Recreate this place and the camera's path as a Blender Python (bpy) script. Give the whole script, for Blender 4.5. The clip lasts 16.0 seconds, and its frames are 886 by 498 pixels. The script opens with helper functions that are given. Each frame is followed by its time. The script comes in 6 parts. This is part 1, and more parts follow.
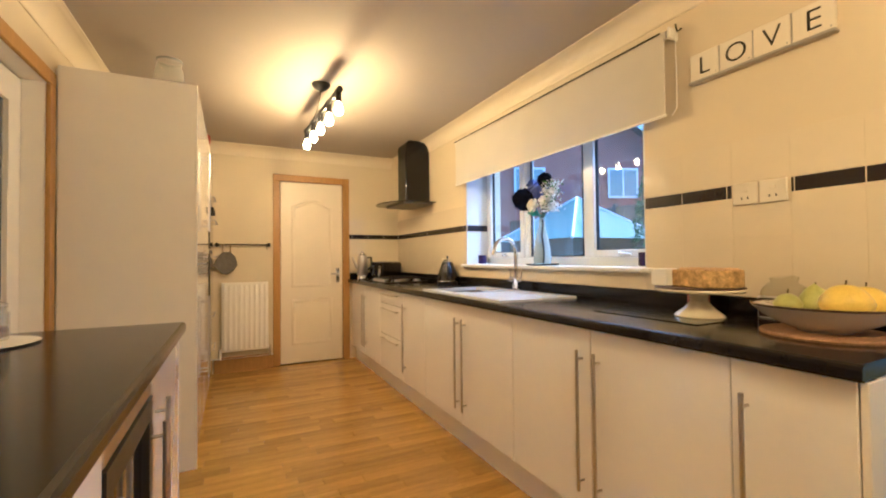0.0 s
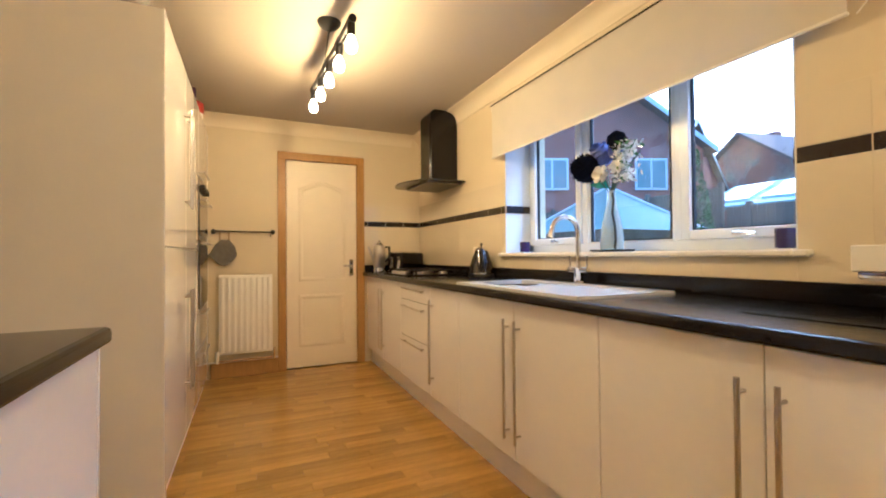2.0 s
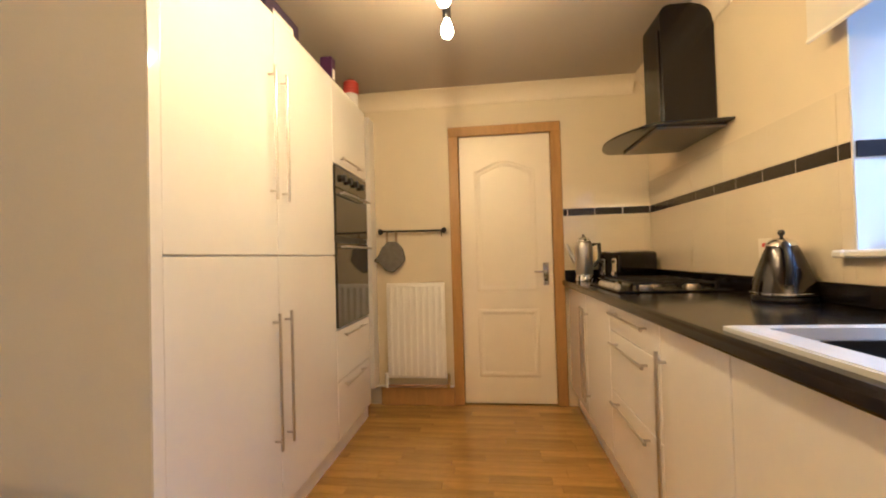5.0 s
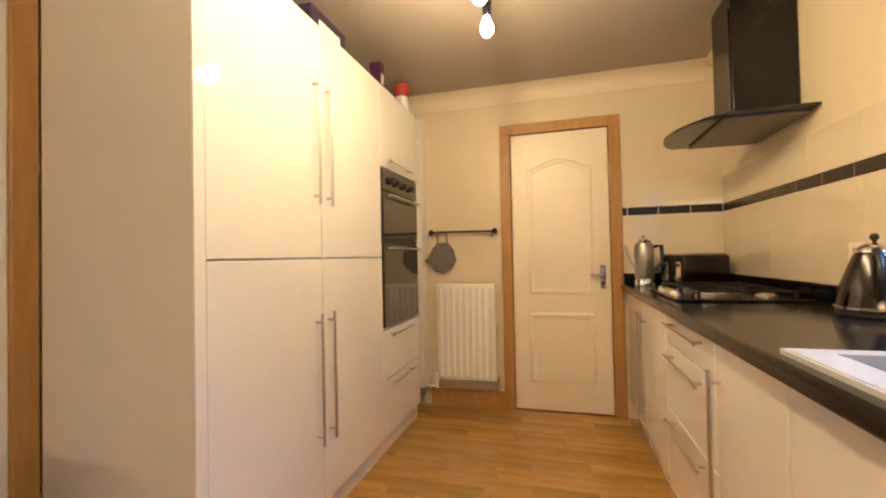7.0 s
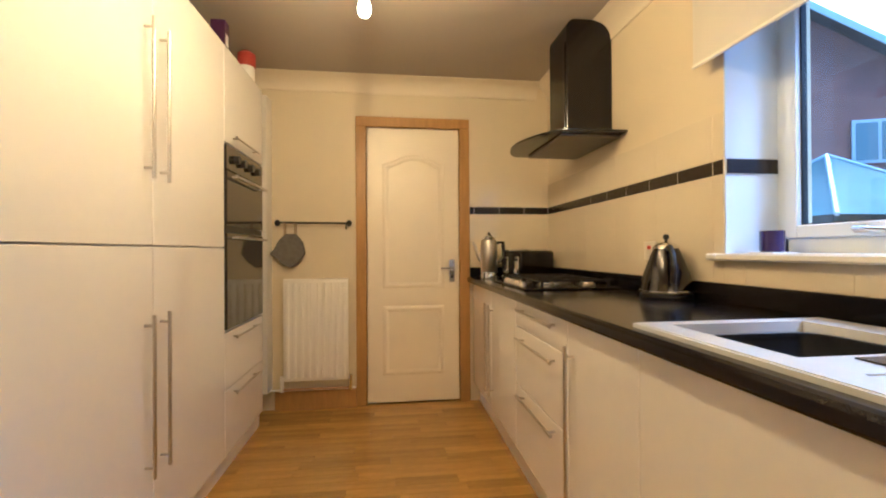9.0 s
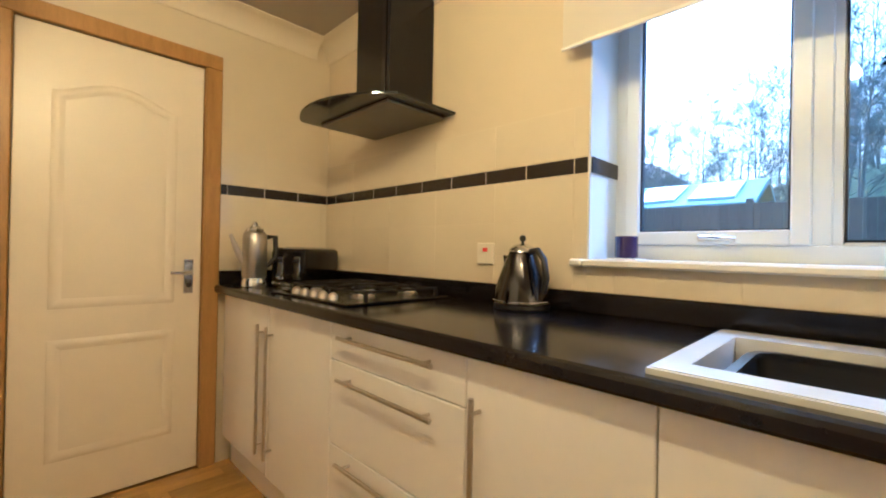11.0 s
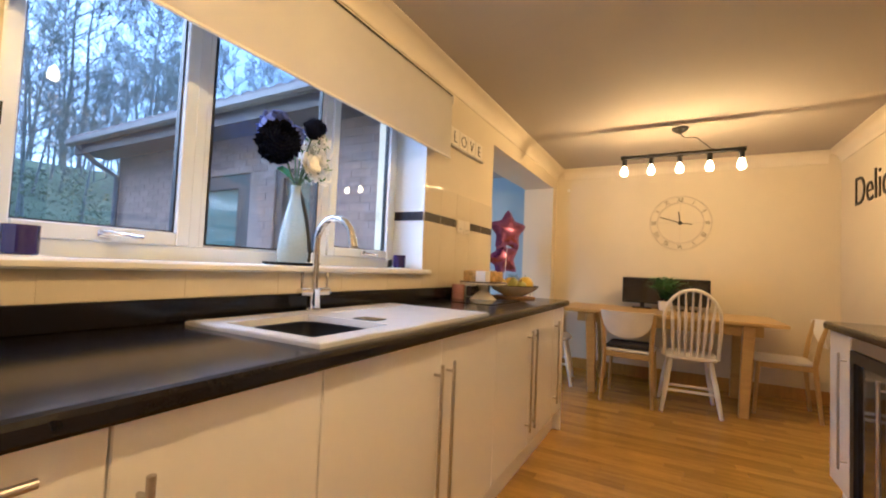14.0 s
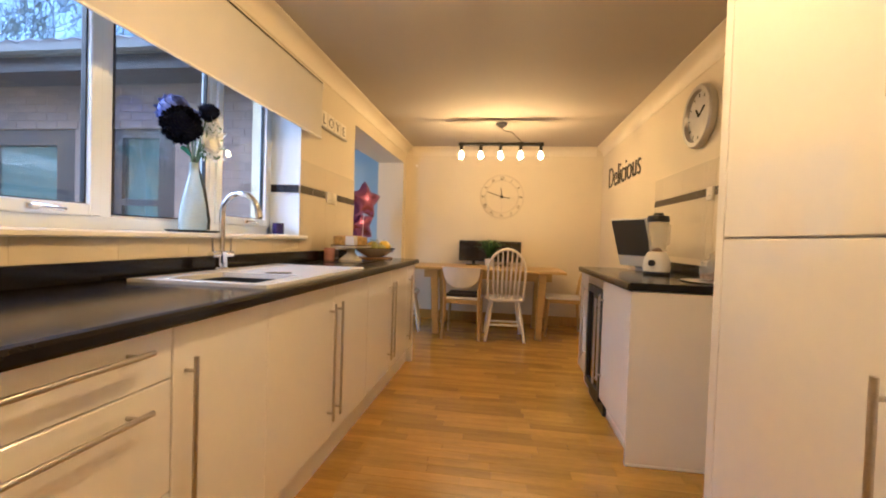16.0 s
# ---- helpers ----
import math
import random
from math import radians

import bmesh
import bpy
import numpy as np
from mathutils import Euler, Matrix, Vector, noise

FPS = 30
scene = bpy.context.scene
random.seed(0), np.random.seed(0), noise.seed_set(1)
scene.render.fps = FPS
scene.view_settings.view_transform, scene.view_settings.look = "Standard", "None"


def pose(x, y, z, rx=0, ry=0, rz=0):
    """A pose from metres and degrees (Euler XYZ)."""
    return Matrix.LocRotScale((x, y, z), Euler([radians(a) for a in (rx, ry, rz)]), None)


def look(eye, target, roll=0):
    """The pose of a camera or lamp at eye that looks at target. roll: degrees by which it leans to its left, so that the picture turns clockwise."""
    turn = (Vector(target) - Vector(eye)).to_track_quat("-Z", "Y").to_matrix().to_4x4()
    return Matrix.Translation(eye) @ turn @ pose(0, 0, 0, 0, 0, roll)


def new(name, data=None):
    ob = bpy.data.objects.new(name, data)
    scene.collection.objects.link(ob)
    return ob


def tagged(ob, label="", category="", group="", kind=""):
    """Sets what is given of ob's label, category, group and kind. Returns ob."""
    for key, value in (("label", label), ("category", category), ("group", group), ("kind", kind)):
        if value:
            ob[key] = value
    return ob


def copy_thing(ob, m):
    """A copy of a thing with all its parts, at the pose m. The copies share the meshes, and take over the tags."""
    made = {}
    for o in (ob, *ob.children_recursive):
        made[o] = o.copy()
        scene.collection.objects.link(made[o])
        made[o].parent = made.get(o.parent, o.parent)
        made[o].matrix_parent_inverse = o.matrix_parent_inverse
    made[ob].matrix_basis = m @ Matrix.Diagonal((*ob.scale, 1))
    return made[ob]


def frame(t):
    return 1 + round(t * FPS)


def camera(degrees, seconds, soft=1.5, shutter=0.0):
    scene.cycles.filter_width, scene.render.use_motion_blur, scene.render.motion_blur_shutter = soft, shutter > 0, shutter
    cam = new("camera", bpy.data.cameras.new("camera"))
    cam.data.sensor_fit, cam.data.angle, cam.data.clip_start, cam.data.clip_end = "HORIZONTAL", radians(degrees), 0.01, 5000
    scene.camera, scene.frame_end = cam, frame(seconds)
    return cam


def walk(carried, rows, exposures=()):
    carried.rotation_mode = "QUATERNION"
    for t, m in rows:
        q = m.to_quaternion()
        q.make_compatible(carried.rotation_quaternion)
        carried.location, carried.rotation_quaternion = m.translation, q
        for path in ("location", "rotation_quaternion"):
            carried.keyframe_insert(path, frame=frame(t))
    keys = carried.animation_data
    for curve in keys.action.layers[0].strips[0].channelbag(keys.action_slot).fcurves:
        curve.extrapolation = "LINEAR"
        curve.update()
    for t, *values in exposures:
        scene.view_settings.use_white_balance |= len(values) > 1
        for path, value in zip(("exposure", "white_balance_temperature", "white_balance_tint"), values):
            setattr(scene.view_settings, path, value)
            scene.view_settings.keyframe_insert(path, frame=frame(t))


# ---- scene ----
cam = camera(93.1, 16.0, 2.0)
PATH = [
    (0, (0.227, 0.148, 1.137), (1.119, 1.937, 1.178), -0.6),
    (0.5, (0.253, 0.262, 1.117), (1.142, 2.052, 1.155), -0.5),
    (1, (0.275, 0.388, 1.067), (1.162, 2.18, 1.1), -0.4),
    (1.5, (0.326, 0.536, 1.081), (1.191, 2.339, 1.113), -0.2),
    (2, (0.371, 0.758, 1.07), (1.204, 2.576, 1.097), -0.5),
    (2.5, (0.442, 0.948, 1.061), (1.19, 2.803, 1.101), -0.9),
    (3, (0.519, 1.158, 1.103), (1.148, 3.057, 1.126), -0.9),
    (3.5, (0.633, 1.365, 1.092), (1.08, 3.314, 1.131), -1.0),
    (4, (0.759, 1.534, 1.088), (0.991, 3.52, 1.131), -1.1),
    (4.5, (0.87, 1.718, 1.106), (0.864, 3.717, 1.139), -1.1),
    (5, (0.907, 1.849, 1.09), (0.672, 3.835, 1.129), -1.6),
    (5.2, (0.916, 1.893, 1.077), (0.6, 3.868, 1.122), -1.4),
    (7.3, (1.016, 1.896, 1.113), (0.475, 3.821, 1.148), -1.2),
    (7.5, (1.011, 1.902, 1.108), (0.531, 3.843, 1.14), -1.2),
    (8, (0.962, 1.913, 1.086), (0.699, 3.895, 1.11), -1.0),
    (8.5, (0.904, 1.913, 1.089), (0.9, 3.913, 1.105), -0.7),
    (8.7, (0.879, 1.913, 1.092), (0.984, 3.911, 1.105), -0.6),
    (10.8, (0.698, 2.537, 1.088), (1.938, 4.106, 1.101), 1.3),
    (11, (0.715, 2.644, 1.095), (2.129, 4.058, 1.104), 1.1),
    (11.5, (0.803, 2.816, 1.121), (2.598, 3.698, 1.095), 1.4),
    (12, (0.849, 2.973, 1.075), (2.848, 3.028, 1.13), 2.4),
    (12.5, (0.82, 3.047, 1.067), (2.683, 2.324, 1.148), 2.4),
    (13, (0.774, 3.209, 1.084), (2.301, 1.922, 1.185), 2.6),
    (13.5, (0.793, 3.405, 1.091), (1.993, 1.807, 1.186), 2.7),
    (14, (0.747, 3.582, 1.096), (1.716, 1.835, 1.183), 2.5),
    (14.5, (0.713, 3.804, 1.123), (1.489, 1.962, 1.187), 2.3),
    (15, (0.679, 3.964, 1.087), (1.28, 2.057, 1.121), 2.0),
    (15.5, (0.659, 4.087, 1.067), (1.099, 2.136, 1.067), 1.9),
    (16, (0.671, 4.163, 1.085), (0.953, 2.184, 1.038), 1.9),
]
walk(cam, [(t, look(eye, target, roll)) for t, eye, target, roll in PATH], [(0, 2.64, 4130, 12), (2, 2.55, 4110, 12), (3.5, 2.39, 4060, 12), (5, 2.52, 4090, 13), (7.5, 2.61, 4090, 14), (8.5, 2.44, 4040, 12), (11, 2.47, 3880, 7), (11.5, 2.53, 3840, 6), (12.5, 2.29, 3870, 7), (13, 2.24, 4280, 13), (14, 2.32, 4400, 16), (16, 2.40, 4440, 15)])

# ---- world and light ----
world = bpy.data.worlds.new("world")
scene.world = world
world.use_nodes = True
wn = world.node_tree.nodes
sky = wn.new("ShaderNodeTexSky")
sky.sky_type = 'NISHITA'
sky.sun_disc = False
sky.sun_elevation = radians(42)
sky.sun_rotation = radians(60)
sky.air_density = 1.0
sky.dust_density = 5.0
wn["Background"].inputs[1].default_value = 0.09
world.node_tree.links.new(sky.outputs[0], wn["Background"].inputs[0])
sun = new("sun", bpy.data.lights.new("sun", 'SUN'))
sun.data.energy, sun.data.angle, sun.data.color = 0.6, radians(20), (0.95, 0.97, 1.0)
sun.matrix_world = look((12, -8, 14), (3, 2, 0))
BULB = 300.0
pane_sky = new("window_daylight", bpy.data.lights.new("window_daylight", 'AREA'))
pane_sky.data.shape, pane_sky.data.size, pane_sky.data.size_y = 'RECTANGLE', 1.62, 0.86
pane_sky.data.energy, pane_sky.data.color = 0.45, (0.78, 0.88, 1.0)
pane_sky.matrix_world = look((2.30, 2.405, 1.56), (0.6, 2.405, 0.9))

# ---- materials ----
MATS = {}


def mat(name, col, rough=0.5, metal=0.0, var=0.06, scale=6.0, grain=120.0, bump=0.05, coat=0.0, stretch=(1, 1, 1), rand=0.0, island=0.0, sheen=0.0, trans=0.0, emit=None, power=0.0, spec=0.5):
    """Principled surface with broad and fine variation of colour, roughness and relief."""
    if name in MATS:
        return MATS[name]
    m = bpy.data.materials.new(name)
    m.use_nodes = True
    n, l = m.node_tree.nodes, m.node_tree.links
    p = n["Principled BSDF"]
    p.inputs["Roughness"].default_value = rough
    p.inputs["Metallic"].default_value = metal
    p.inputs["Coat Weight"].default_value = coat
    p.inputs["Coat Roughness"].default_value = 0.06
    p.inputs["Transmission Weight"].default_value = trans
    p.inputs["Specular IOR Level"].default_value = spec
    tc = n.new("ShaderNodeTexCoord")
    mp = n.new("ShaderNodeMapping")
    mp.inputs["Scale"].default_value = stretch
    l.new(tc.outputs["Object"], mp.inputs[0])
    big, fine = n.new("ShaderNodeTexNoise"), n.new("ShaderNodeTexNoise")
    big.inputs["Scale"].default_value, fine.inputs["Scale"].default_value = scale, grain
    big.inputs["Detail"].default_value, fine.inputs["Detail"].default_value = 4, 3
    l.new(mp.outputs[0], big.inputs["Vector"])
    l.new(mp.outputs[0], fine.inputs["Vector"])
    mix = n.new("ShaderNodeMath")
    mix.operation = 'MULTIPLY_ADD'
    mix.inputs[1].default_value = 0.6
    l.new(big.outputs[0], mix.inputs[0])
    half = n.new("ShaderNodeMath")
    half.operation = 'MULTIPLY'
    half.inputs[1].default_value = 0.4
    l.new(fine.outputs[0], half.inputs[0])
    l.new(half.outputs[0], mix.inputs[2])
    tone = n.new("ShaderNodeMapRange")
    tone.inputs["From Min"].default_value, tone.inputs["From Max"].default_value = 0.25, 0.75
    tone.inputs["To Min"].default_value, tone.inputs["To Max"].default_value = 1 - var, 1 + var
    l.new(mix.outputs[0], tone.inputs[0])
    hsv = n.new("ShaderNodeHueSaturation")
    hsv.inputs["Color"].default_value = (*col, 1)
    value = tone.outputs[0]
    if rand or island:
        src = n.new("ShaderNodeObjectInfo").outputs["Random"] if rand else n.new("ShaderNodeNewGeometry").outputs["Random Per Island"]
        rr = n.new("ShaderNodeMapRange")
        rr.inputs["To Min"].default_value, rr.inputs["To Max"].default_value = 1 - (rand or island), 1 + (rand or island)
        l.new(src, rr.inputs[0])
        mu = n.new("ShaderNodeMath")
        mu.operation = 'MULTIPLY'
        l.new(rr.outputs[0], mu.inputs[0])
        l.new(value, mu.inputs[1])
        value = mu.outputs[0]
    l.new(value, hsv.inputs["Value"])
    l.new(hsv.outputs[0], p.inputs["Base Color"])
    rg = n.new("ShaderNodeMapRange")
    rg.inputs["To Min"].default_value, rg.inputs["To Max"].default_value = max(0.02, rough * 0.85), min(1, rough * 1.15)
    l.new(mix.outputs[0], rg.inputs[0])
    l.new(rg.outputs[0], p.inputs["Roughness"])
    if bump:
        b = n.new("ShaderNodeBump")
        b.inputs["Strength"].default_value = bump
        b.inputs["Distance"].default_value = 0.01
        l.new(mix.outputs[0], b.inputs["Height"])
        l.new(b.outputs[0], p.inputs["Normal"])
    if emit:
        p.inputs["Emission Color"].default_value = (*emit, 1)
        p.inputs["Emission Strength"].default_value = power
    MATS[name] = m
    return m


def glass(name, col=(1, 1, 1), rough=0.0, haze=0.0, through_light=False):
    """Thin clear glass: mostly see-through with a Fresnel gloss."""
    if name in MATS:
        return MATS[name]
    m = bpy.data.materials.new(name)
    m.use_nodes = True
    n, l = m.node_tree.nodes, m.node_tree.links
    n.remove(n["Principled BSDF"])
    tr, gl, mx, lw = n.new("ShaderNodeBsdfTransparent"), n.new("ShaderNodeBsdfGlossy"), n.new("ShaderNodeMixShader"), n.new("ShaderNodeLayerWeight")
    pw, ad = n.new("ShaderNodeMath"), n.new("ShaderNodeMath")
    pw.operation, ad.operation = 'POWER', 'MULTIPLY_ADD'
    pw.inputs[1].default_value, ad.inputs[1].default_value, ad.inputs[2].default_value = 5.0, 0.9, 0.045
    tr.inputs[0].default_value = (*col, 1)
    gl.inputs["Roughness"].default_value = rough
    l.new(lw.outputs["Facing"], pw.inputs[0])
    l.new(pw.outputs[0], ad.inputs[0])
    l.new(ad.outputs[0], mx.inputs[0])
    l.new(tr.outputs[0], mx.inputs[1])
    l.new(gl.outputs[0], mx.inputs[2])
    out = mx
    if haze:
        out, df = n.new("ShaderNodeMixShader"), n.new("ShaderNodeBsdfTranslucent" if through_light else "ShaderNodeBsdfDiffuse")
        df.inputs[0].default_value = (0.8, 0.8, 0.78, 1)
        out.inputs[0].default_value = haze
        l.new(mx.outputs[0], out.inputs[1])
        l.new(df.outputs[0], out.inputs[2])
    l.new(out.outputs[0], n["Material Output"].inputs[0])
    MATS[name] = m
    return m


WALL = mat("cream_wall_paint", (0.66, 0.575, 0.385), 0.6, var=0.03, scale=3, grain=260, bump=0.05)
# Off-white ceiling darkened in its base colour to hold back lamp glow.
CEIL = mat("dimmed_ceiling_paint", (0.42, 0.375, 0.31), 0.8, var=0.03, scale=2, grain=300, bump=0.06)
TRIM = mat("white_satin_paint", (0.82, 0.79, 0.72), 0.35, var=0.03, scale=8, grain=200, bump=0.03)
DOORP = mat("cream_door_paint", (0.80, 0.72, 0.56), 0.35, var=0.03, scale=6, grain=200, bump=0.03)
UPVC = mat("white_upvc", (0.73, 0.78, 0.83), 0.25, var=0.02, scale=10, grain=300, bump=0.01)
GLOSSW = mat("gloss_white_front", (0.86, 0.84, 0.82), 0.08, var=0.02, scale=2, grain=30, bump=0.008, coat=0.6)
CARC = mat("cabinet_panel_white", (0.80, 0.77, 0.71), 0.35, var=0.03, scale=5, grain=200, bump=0.01)
TILE = mat("white_glazed_tile", (0.715, 0.635, 0.45), 0.06, var=0.02, scale=4, grain=40, bump=0.015, coat=0.5, rand=0.015)
BAND = mat("black_border_tile", (0.016, 0.010, 0.009), 0.25, var=0.25, scale=14, grain=90, bump=0.03, rand=0.25)
GROUT = mat("grout", (0.69, 0.61, 0.43), 0.85, var=0.06, scale=20, grain=300)
WORK = mat("black_granite_laminate", (0.007, 0.0068, 0.0085), 0.15, spec=0.33, var=0.35, scale=60, grain=420, bump=0.01)
WORKEDGE = mat("black_laminate_edge", (0.010, 0.008, 0.008), 0.22, spec=0.28, var=0.25, scale=30, grain=300, bump=0.01)
OAK = mat("oak_trim", (0.39, 0.212, 0.024), 0.42, var=0.22, scale=7, grain=60, bump=0.06, stretch=(6, 6, 0.7))
STRIP = mat("oak_floor_strip", (0.44, 0.250, 0.010), 0.24, var=0.31, scale=3, grain=22, bump=0.03, stretch=(0.9, 7, 3), rand=0.21, coat=0.2)
STRIPJ = mat("oak_floor_strip_far", (0.44, 0.250, 0.010), 0.24, var=0.31, scale=3, grain=22, bump=0.03, stretch=(0.9, 7, 3), island=0.21, coat=0.2)
SUB = mat("floor_joint", (0.36, 0.20, 0.012), 0.7)
STEEL = mat("brushed_steel", (0.55, 0.52, 0.48), 0.30, 1.0, var=0.08, scale=12, grain=200, bump=0.01, stretch=(1, 1, 12))
CHROME = mat("chrome", (0.78, 0.78, 0.78), 0.07, 1.0, var=0.03, scale=12, bump=0.0)
DARKSTEEL = mat("dark_polished_metal", (0.065, 0.062, 0.064), 0.15, 1.0, var=0.1, scale=9, bump=0.005)
BLACKMET = mat("black_iron", (0.012, 0.011, 0.010), 0.5, 0.3, var=0.3, scale=20, bump=0.04)
HOOD = mat("black_enamel", (0.007, 0.006, 0.006), 0.18, var=0.2, scale=6, bump=0.005, spec=0.35)
BLACKPL = mat("black_plastic", (0.012, 0.012, 0.013), 0.35, var=0.2, scale=20, bump=0.01)
BLACKGL = mat("black_oven_glass", (0.020, 0.018, 0.018), 0.06, var=0.1, scale=4, bump=0.0, coat=0.5)
SINKW = mat("white_composite_sink", (0.66, 0.67, 0.68), 0.25, var=0.03, scale=9, grain=300, bump=0.01)
BASINB = mat("black_basin", (0.010, 0.011, 0.014), 0.4, var=0.2, scale=12)
FABRIC = mat("roller_blind_cloth", (0.80, 0.74, 0.62), 0.85, var=0.05, scale=7, grain=500, bump=0.08)
fn, fl = FABRIC.node_tree.nodes, FABRIC.node_tree.links
through_cloth, cloth_mix = fn.new("ShaderNodeBsdfTranslucent"), fn.new("ShaderNodeMixShader")
through_cloth.inputs[0].default_value = (0.55, 0.57, 0.58, 1)
cloth_mix.inputs[0].default_value = 0.32
fl.new(fn["Principled BSDF"].outputs[0], cloth_mix.inputs[1])
fl.new(through_cloth.outputs[0], cloth_mix.inputs[2])
fl.new(cloth_mix.outputs[0], fn["Material Output"].inputs[0])
GREYCLOTH = mat("grey_knit", (0.16, 0.15, 0.14), 0.95, var=0.25, scale=40, grain=300, bump=0.4)
WHITEP = mat("white_painted_wood", (0.80, 0.76, 0.68), 0.4, var=0.05, scale=14, grain=150, bump=0.04)
LIGHTOAK = mat("light_oak", (0.46, 0.31, 0.09), 0.42, var=0.18, scale=8, grain=60, bump=0.05, stretch=(0.9, 8, 4))
CREAMP = mat("cream_plastic", (0.76, 0.70, 0.56), 0.3, var=0.02, scale=10, bump=0.005)
PAPERW = mat("white_plastic", (0.82, 0.80, 0.76), 0.3, var=0.02, scale=10, bump=0.005)
SILVER = mat("silver_paint", (0.45, 0.43, 0.40), 0.35, 0.7, var=0.1, scale=15, bump=0.03)
LETTER = mat("dark_lettering", (0.015, 0.013, 0.012), 0.5, var=0.1)
PURPLE = mat("purple_candle_glass", (0.028, 0.018, 0.085), 0.12, var=0.1, scale=20, bump=0.0, coat=0.5)
LEAF = mat("plant_leaf", (0.06, 0.18, 0.035), 0.5, var=0.3, scale=30, bump=0.05, island=0.3)
GLASS = glass("clear_glass", (0.90, 0.96, 0.98), 0.0, 0.008, True)
JARGLASS = glass("jar_glass", (0.96, 0.96, 0.94), 0.02, 0.12)
SMOKE = glass("smoked_glass", (0.22, 0.26, 0.25), 0.02)
FILAMENT = mat("lit_filament", (1, 0.9, 0.7), 0.3, var=0.0, bump=0, emit=(1.0, 0.53, 0.125), power=BULB)
BULBM = bpy.data.materials.new("lit_bulb_glass")
BULBM.use_nodes = True
bn, bl_ = BULBM.node_tree.nodes, BULBM.node_tree.links
bn.remove(bn["Principled BSDF"])
bulb_clear, bulb_glow, bulb_sum = bn.new("ShaderNodeBsdfTransparent"), bn.new("ShaderNodeEmission"), bn.new("ShaderNodeAddShader")
bulb_glow.inputs[0].default_value, bulb_glow.inputs[1].default_value = (1.0, 0.62, 0.22, 1), 6.0
bl_.new(bulb_clear.outputs[0], bulb_sum.inputs[0])
bl_.new(bulb_glow.outputs[0], bulb_sum.inputs[1])
bl_.new(bulb_sum.outputs[0], bn["Material Output"].inputs[0])

# ---- builders ----


def thing(name, at, label, category, group="", kind=""):
    e = new(name)
    e.empty_display_size = 0.1
    e.location = at
    return tagged(e, label, category, group, kind)


def world_at(ob):
    p = Vector((0, 0, 0))
    while ob:
        p += ob.location
        ob = ob.parent
    return p


def mesh_of(name, bm, material, smooth=False):
    me = bpy.data.meshes.new(name)
    bm.normal_update()
    bm.to_mesh(me)
    bm.free()
    me.materials.append(material)
    if smooth:
        for f in me.polygons:
            f.use_smooth = True
        me.set_sharp_from_angle(angle=radians(40))
    return me


def part(name, bm, material, parent, label="", smooth=False):
    """One mesh in place coordinates, hung under a thing or a part."""
    bmesh.ops.translate(bm, verts=bm.verts, vec=-world_at(parent))
    ob = new(name, mesh_of(name, bm, material, smooth))
    ob.parent = parent
    if label:
        ob["label"] = label
    return ob


def solid(name, bm, material, label, category, kind="structure", smooth=False, group=""):
    return tagged(new(name, mesh_of(name, bm, material, smooth)), label, category, group, kind)


def box(x0, x1, y0, y1, z0, z1, bev=0.0, bm=None, seg=1):
    """A box, its edges rounded by bev; joined to bm when that is given."""
    b = bmesh.new()
    bmesh.ops.create_cube(b, size=1)
    bmesh.ops.transform(b, verts=b.verts, matrix=Matrix.LocRotScale(((x0 + x1) / 2, (y0 + y1) / 2, (z0 + z1) / 2), None, (abs(x1 - x0), abs(y1 - y0), abs(z1 - z0))))
    if bev:
        bmesh.ops.bevel(b, geom=b.edges[:], offset=bev, segments=seg, affect='EDGES', profile=0.5)
    return join(bm, b)


def join(bm, b):
    if bm is None:
        return b
    me = bpy.data.meshes.new("tmp")
    b.to_mesh(me)
    b.free()
    bm.from_mesh(me)
    bpy.data.meshes.remove(me)
    return bm


def boxes(*rows, bev=0.0):
    bm = bmesh.new()
    for r in rows:
        box(*r, bev=bev, bm=bm)
    return bm


def lathe(profile, at=(0, 0, 0), n=32, bm=None, cap=True):
    """A turned body from (radius, height) rows."""
    b = bmesh.new()
    rings = []
    for r, z in profile:
        rings.append([b.verts.new((at[0] + r * math.cos(2 * math.pi * i / n), at[1] + r * math.sin(2 * math.pi * i / n), at[2] + z)) for i in range(n)])
    for a, c in zip(rings, rings[1:]):
        for i in range(n):
            b.faces.new((a[i], a[(i + 1) % n], c[(i + 1) % n], c[i]))
    if cap:
        b.faces.new(rings[0][::-1])
        b.faces.new(rings[-1])
    return join(bm, b)


def tube(points, r, n=10, bm=None, taper=None):
    """A round bar along a line of points."""
    b = bmesh.new()
    pts = [Vector(p) for p in points]
    rings, up = [], None
    for i, p in enumerate(pts):
        d = (pts[min(i + 1, len(pts) - 1)] - pts[max(i - 1, 0)]).normalized()
        ref = Vector((0, 0, 1)) if abs(d.z) < 0.9 else Vector((1, 0, 0))
        u = d.cross(ref).normalized() if up is None else (up - d * up.dot(d)).normalized()
        up, v = u, d.cross(u)
        rad = r if taper is None else r * taper[i]
        rings.append([b.verts.new(p + rad * (math.cos(2 * math.pi * k / n) * u + math.sin(2 * math.pi * k / n) * v)) for k in range(n)])
    for a, c in zip(rings, rings[1:]):
        for k in range(n):
            b.faces.new((a[k], a[(k + 1) % n], c[(k + 1) % n], c[k]))
    b.faces.new(rings[0][::-1])
    b.faces.new(rings[-1])
    bmesh.ops.recalc_face_normals(b, faces=b.faces)
    return join(bm, b)


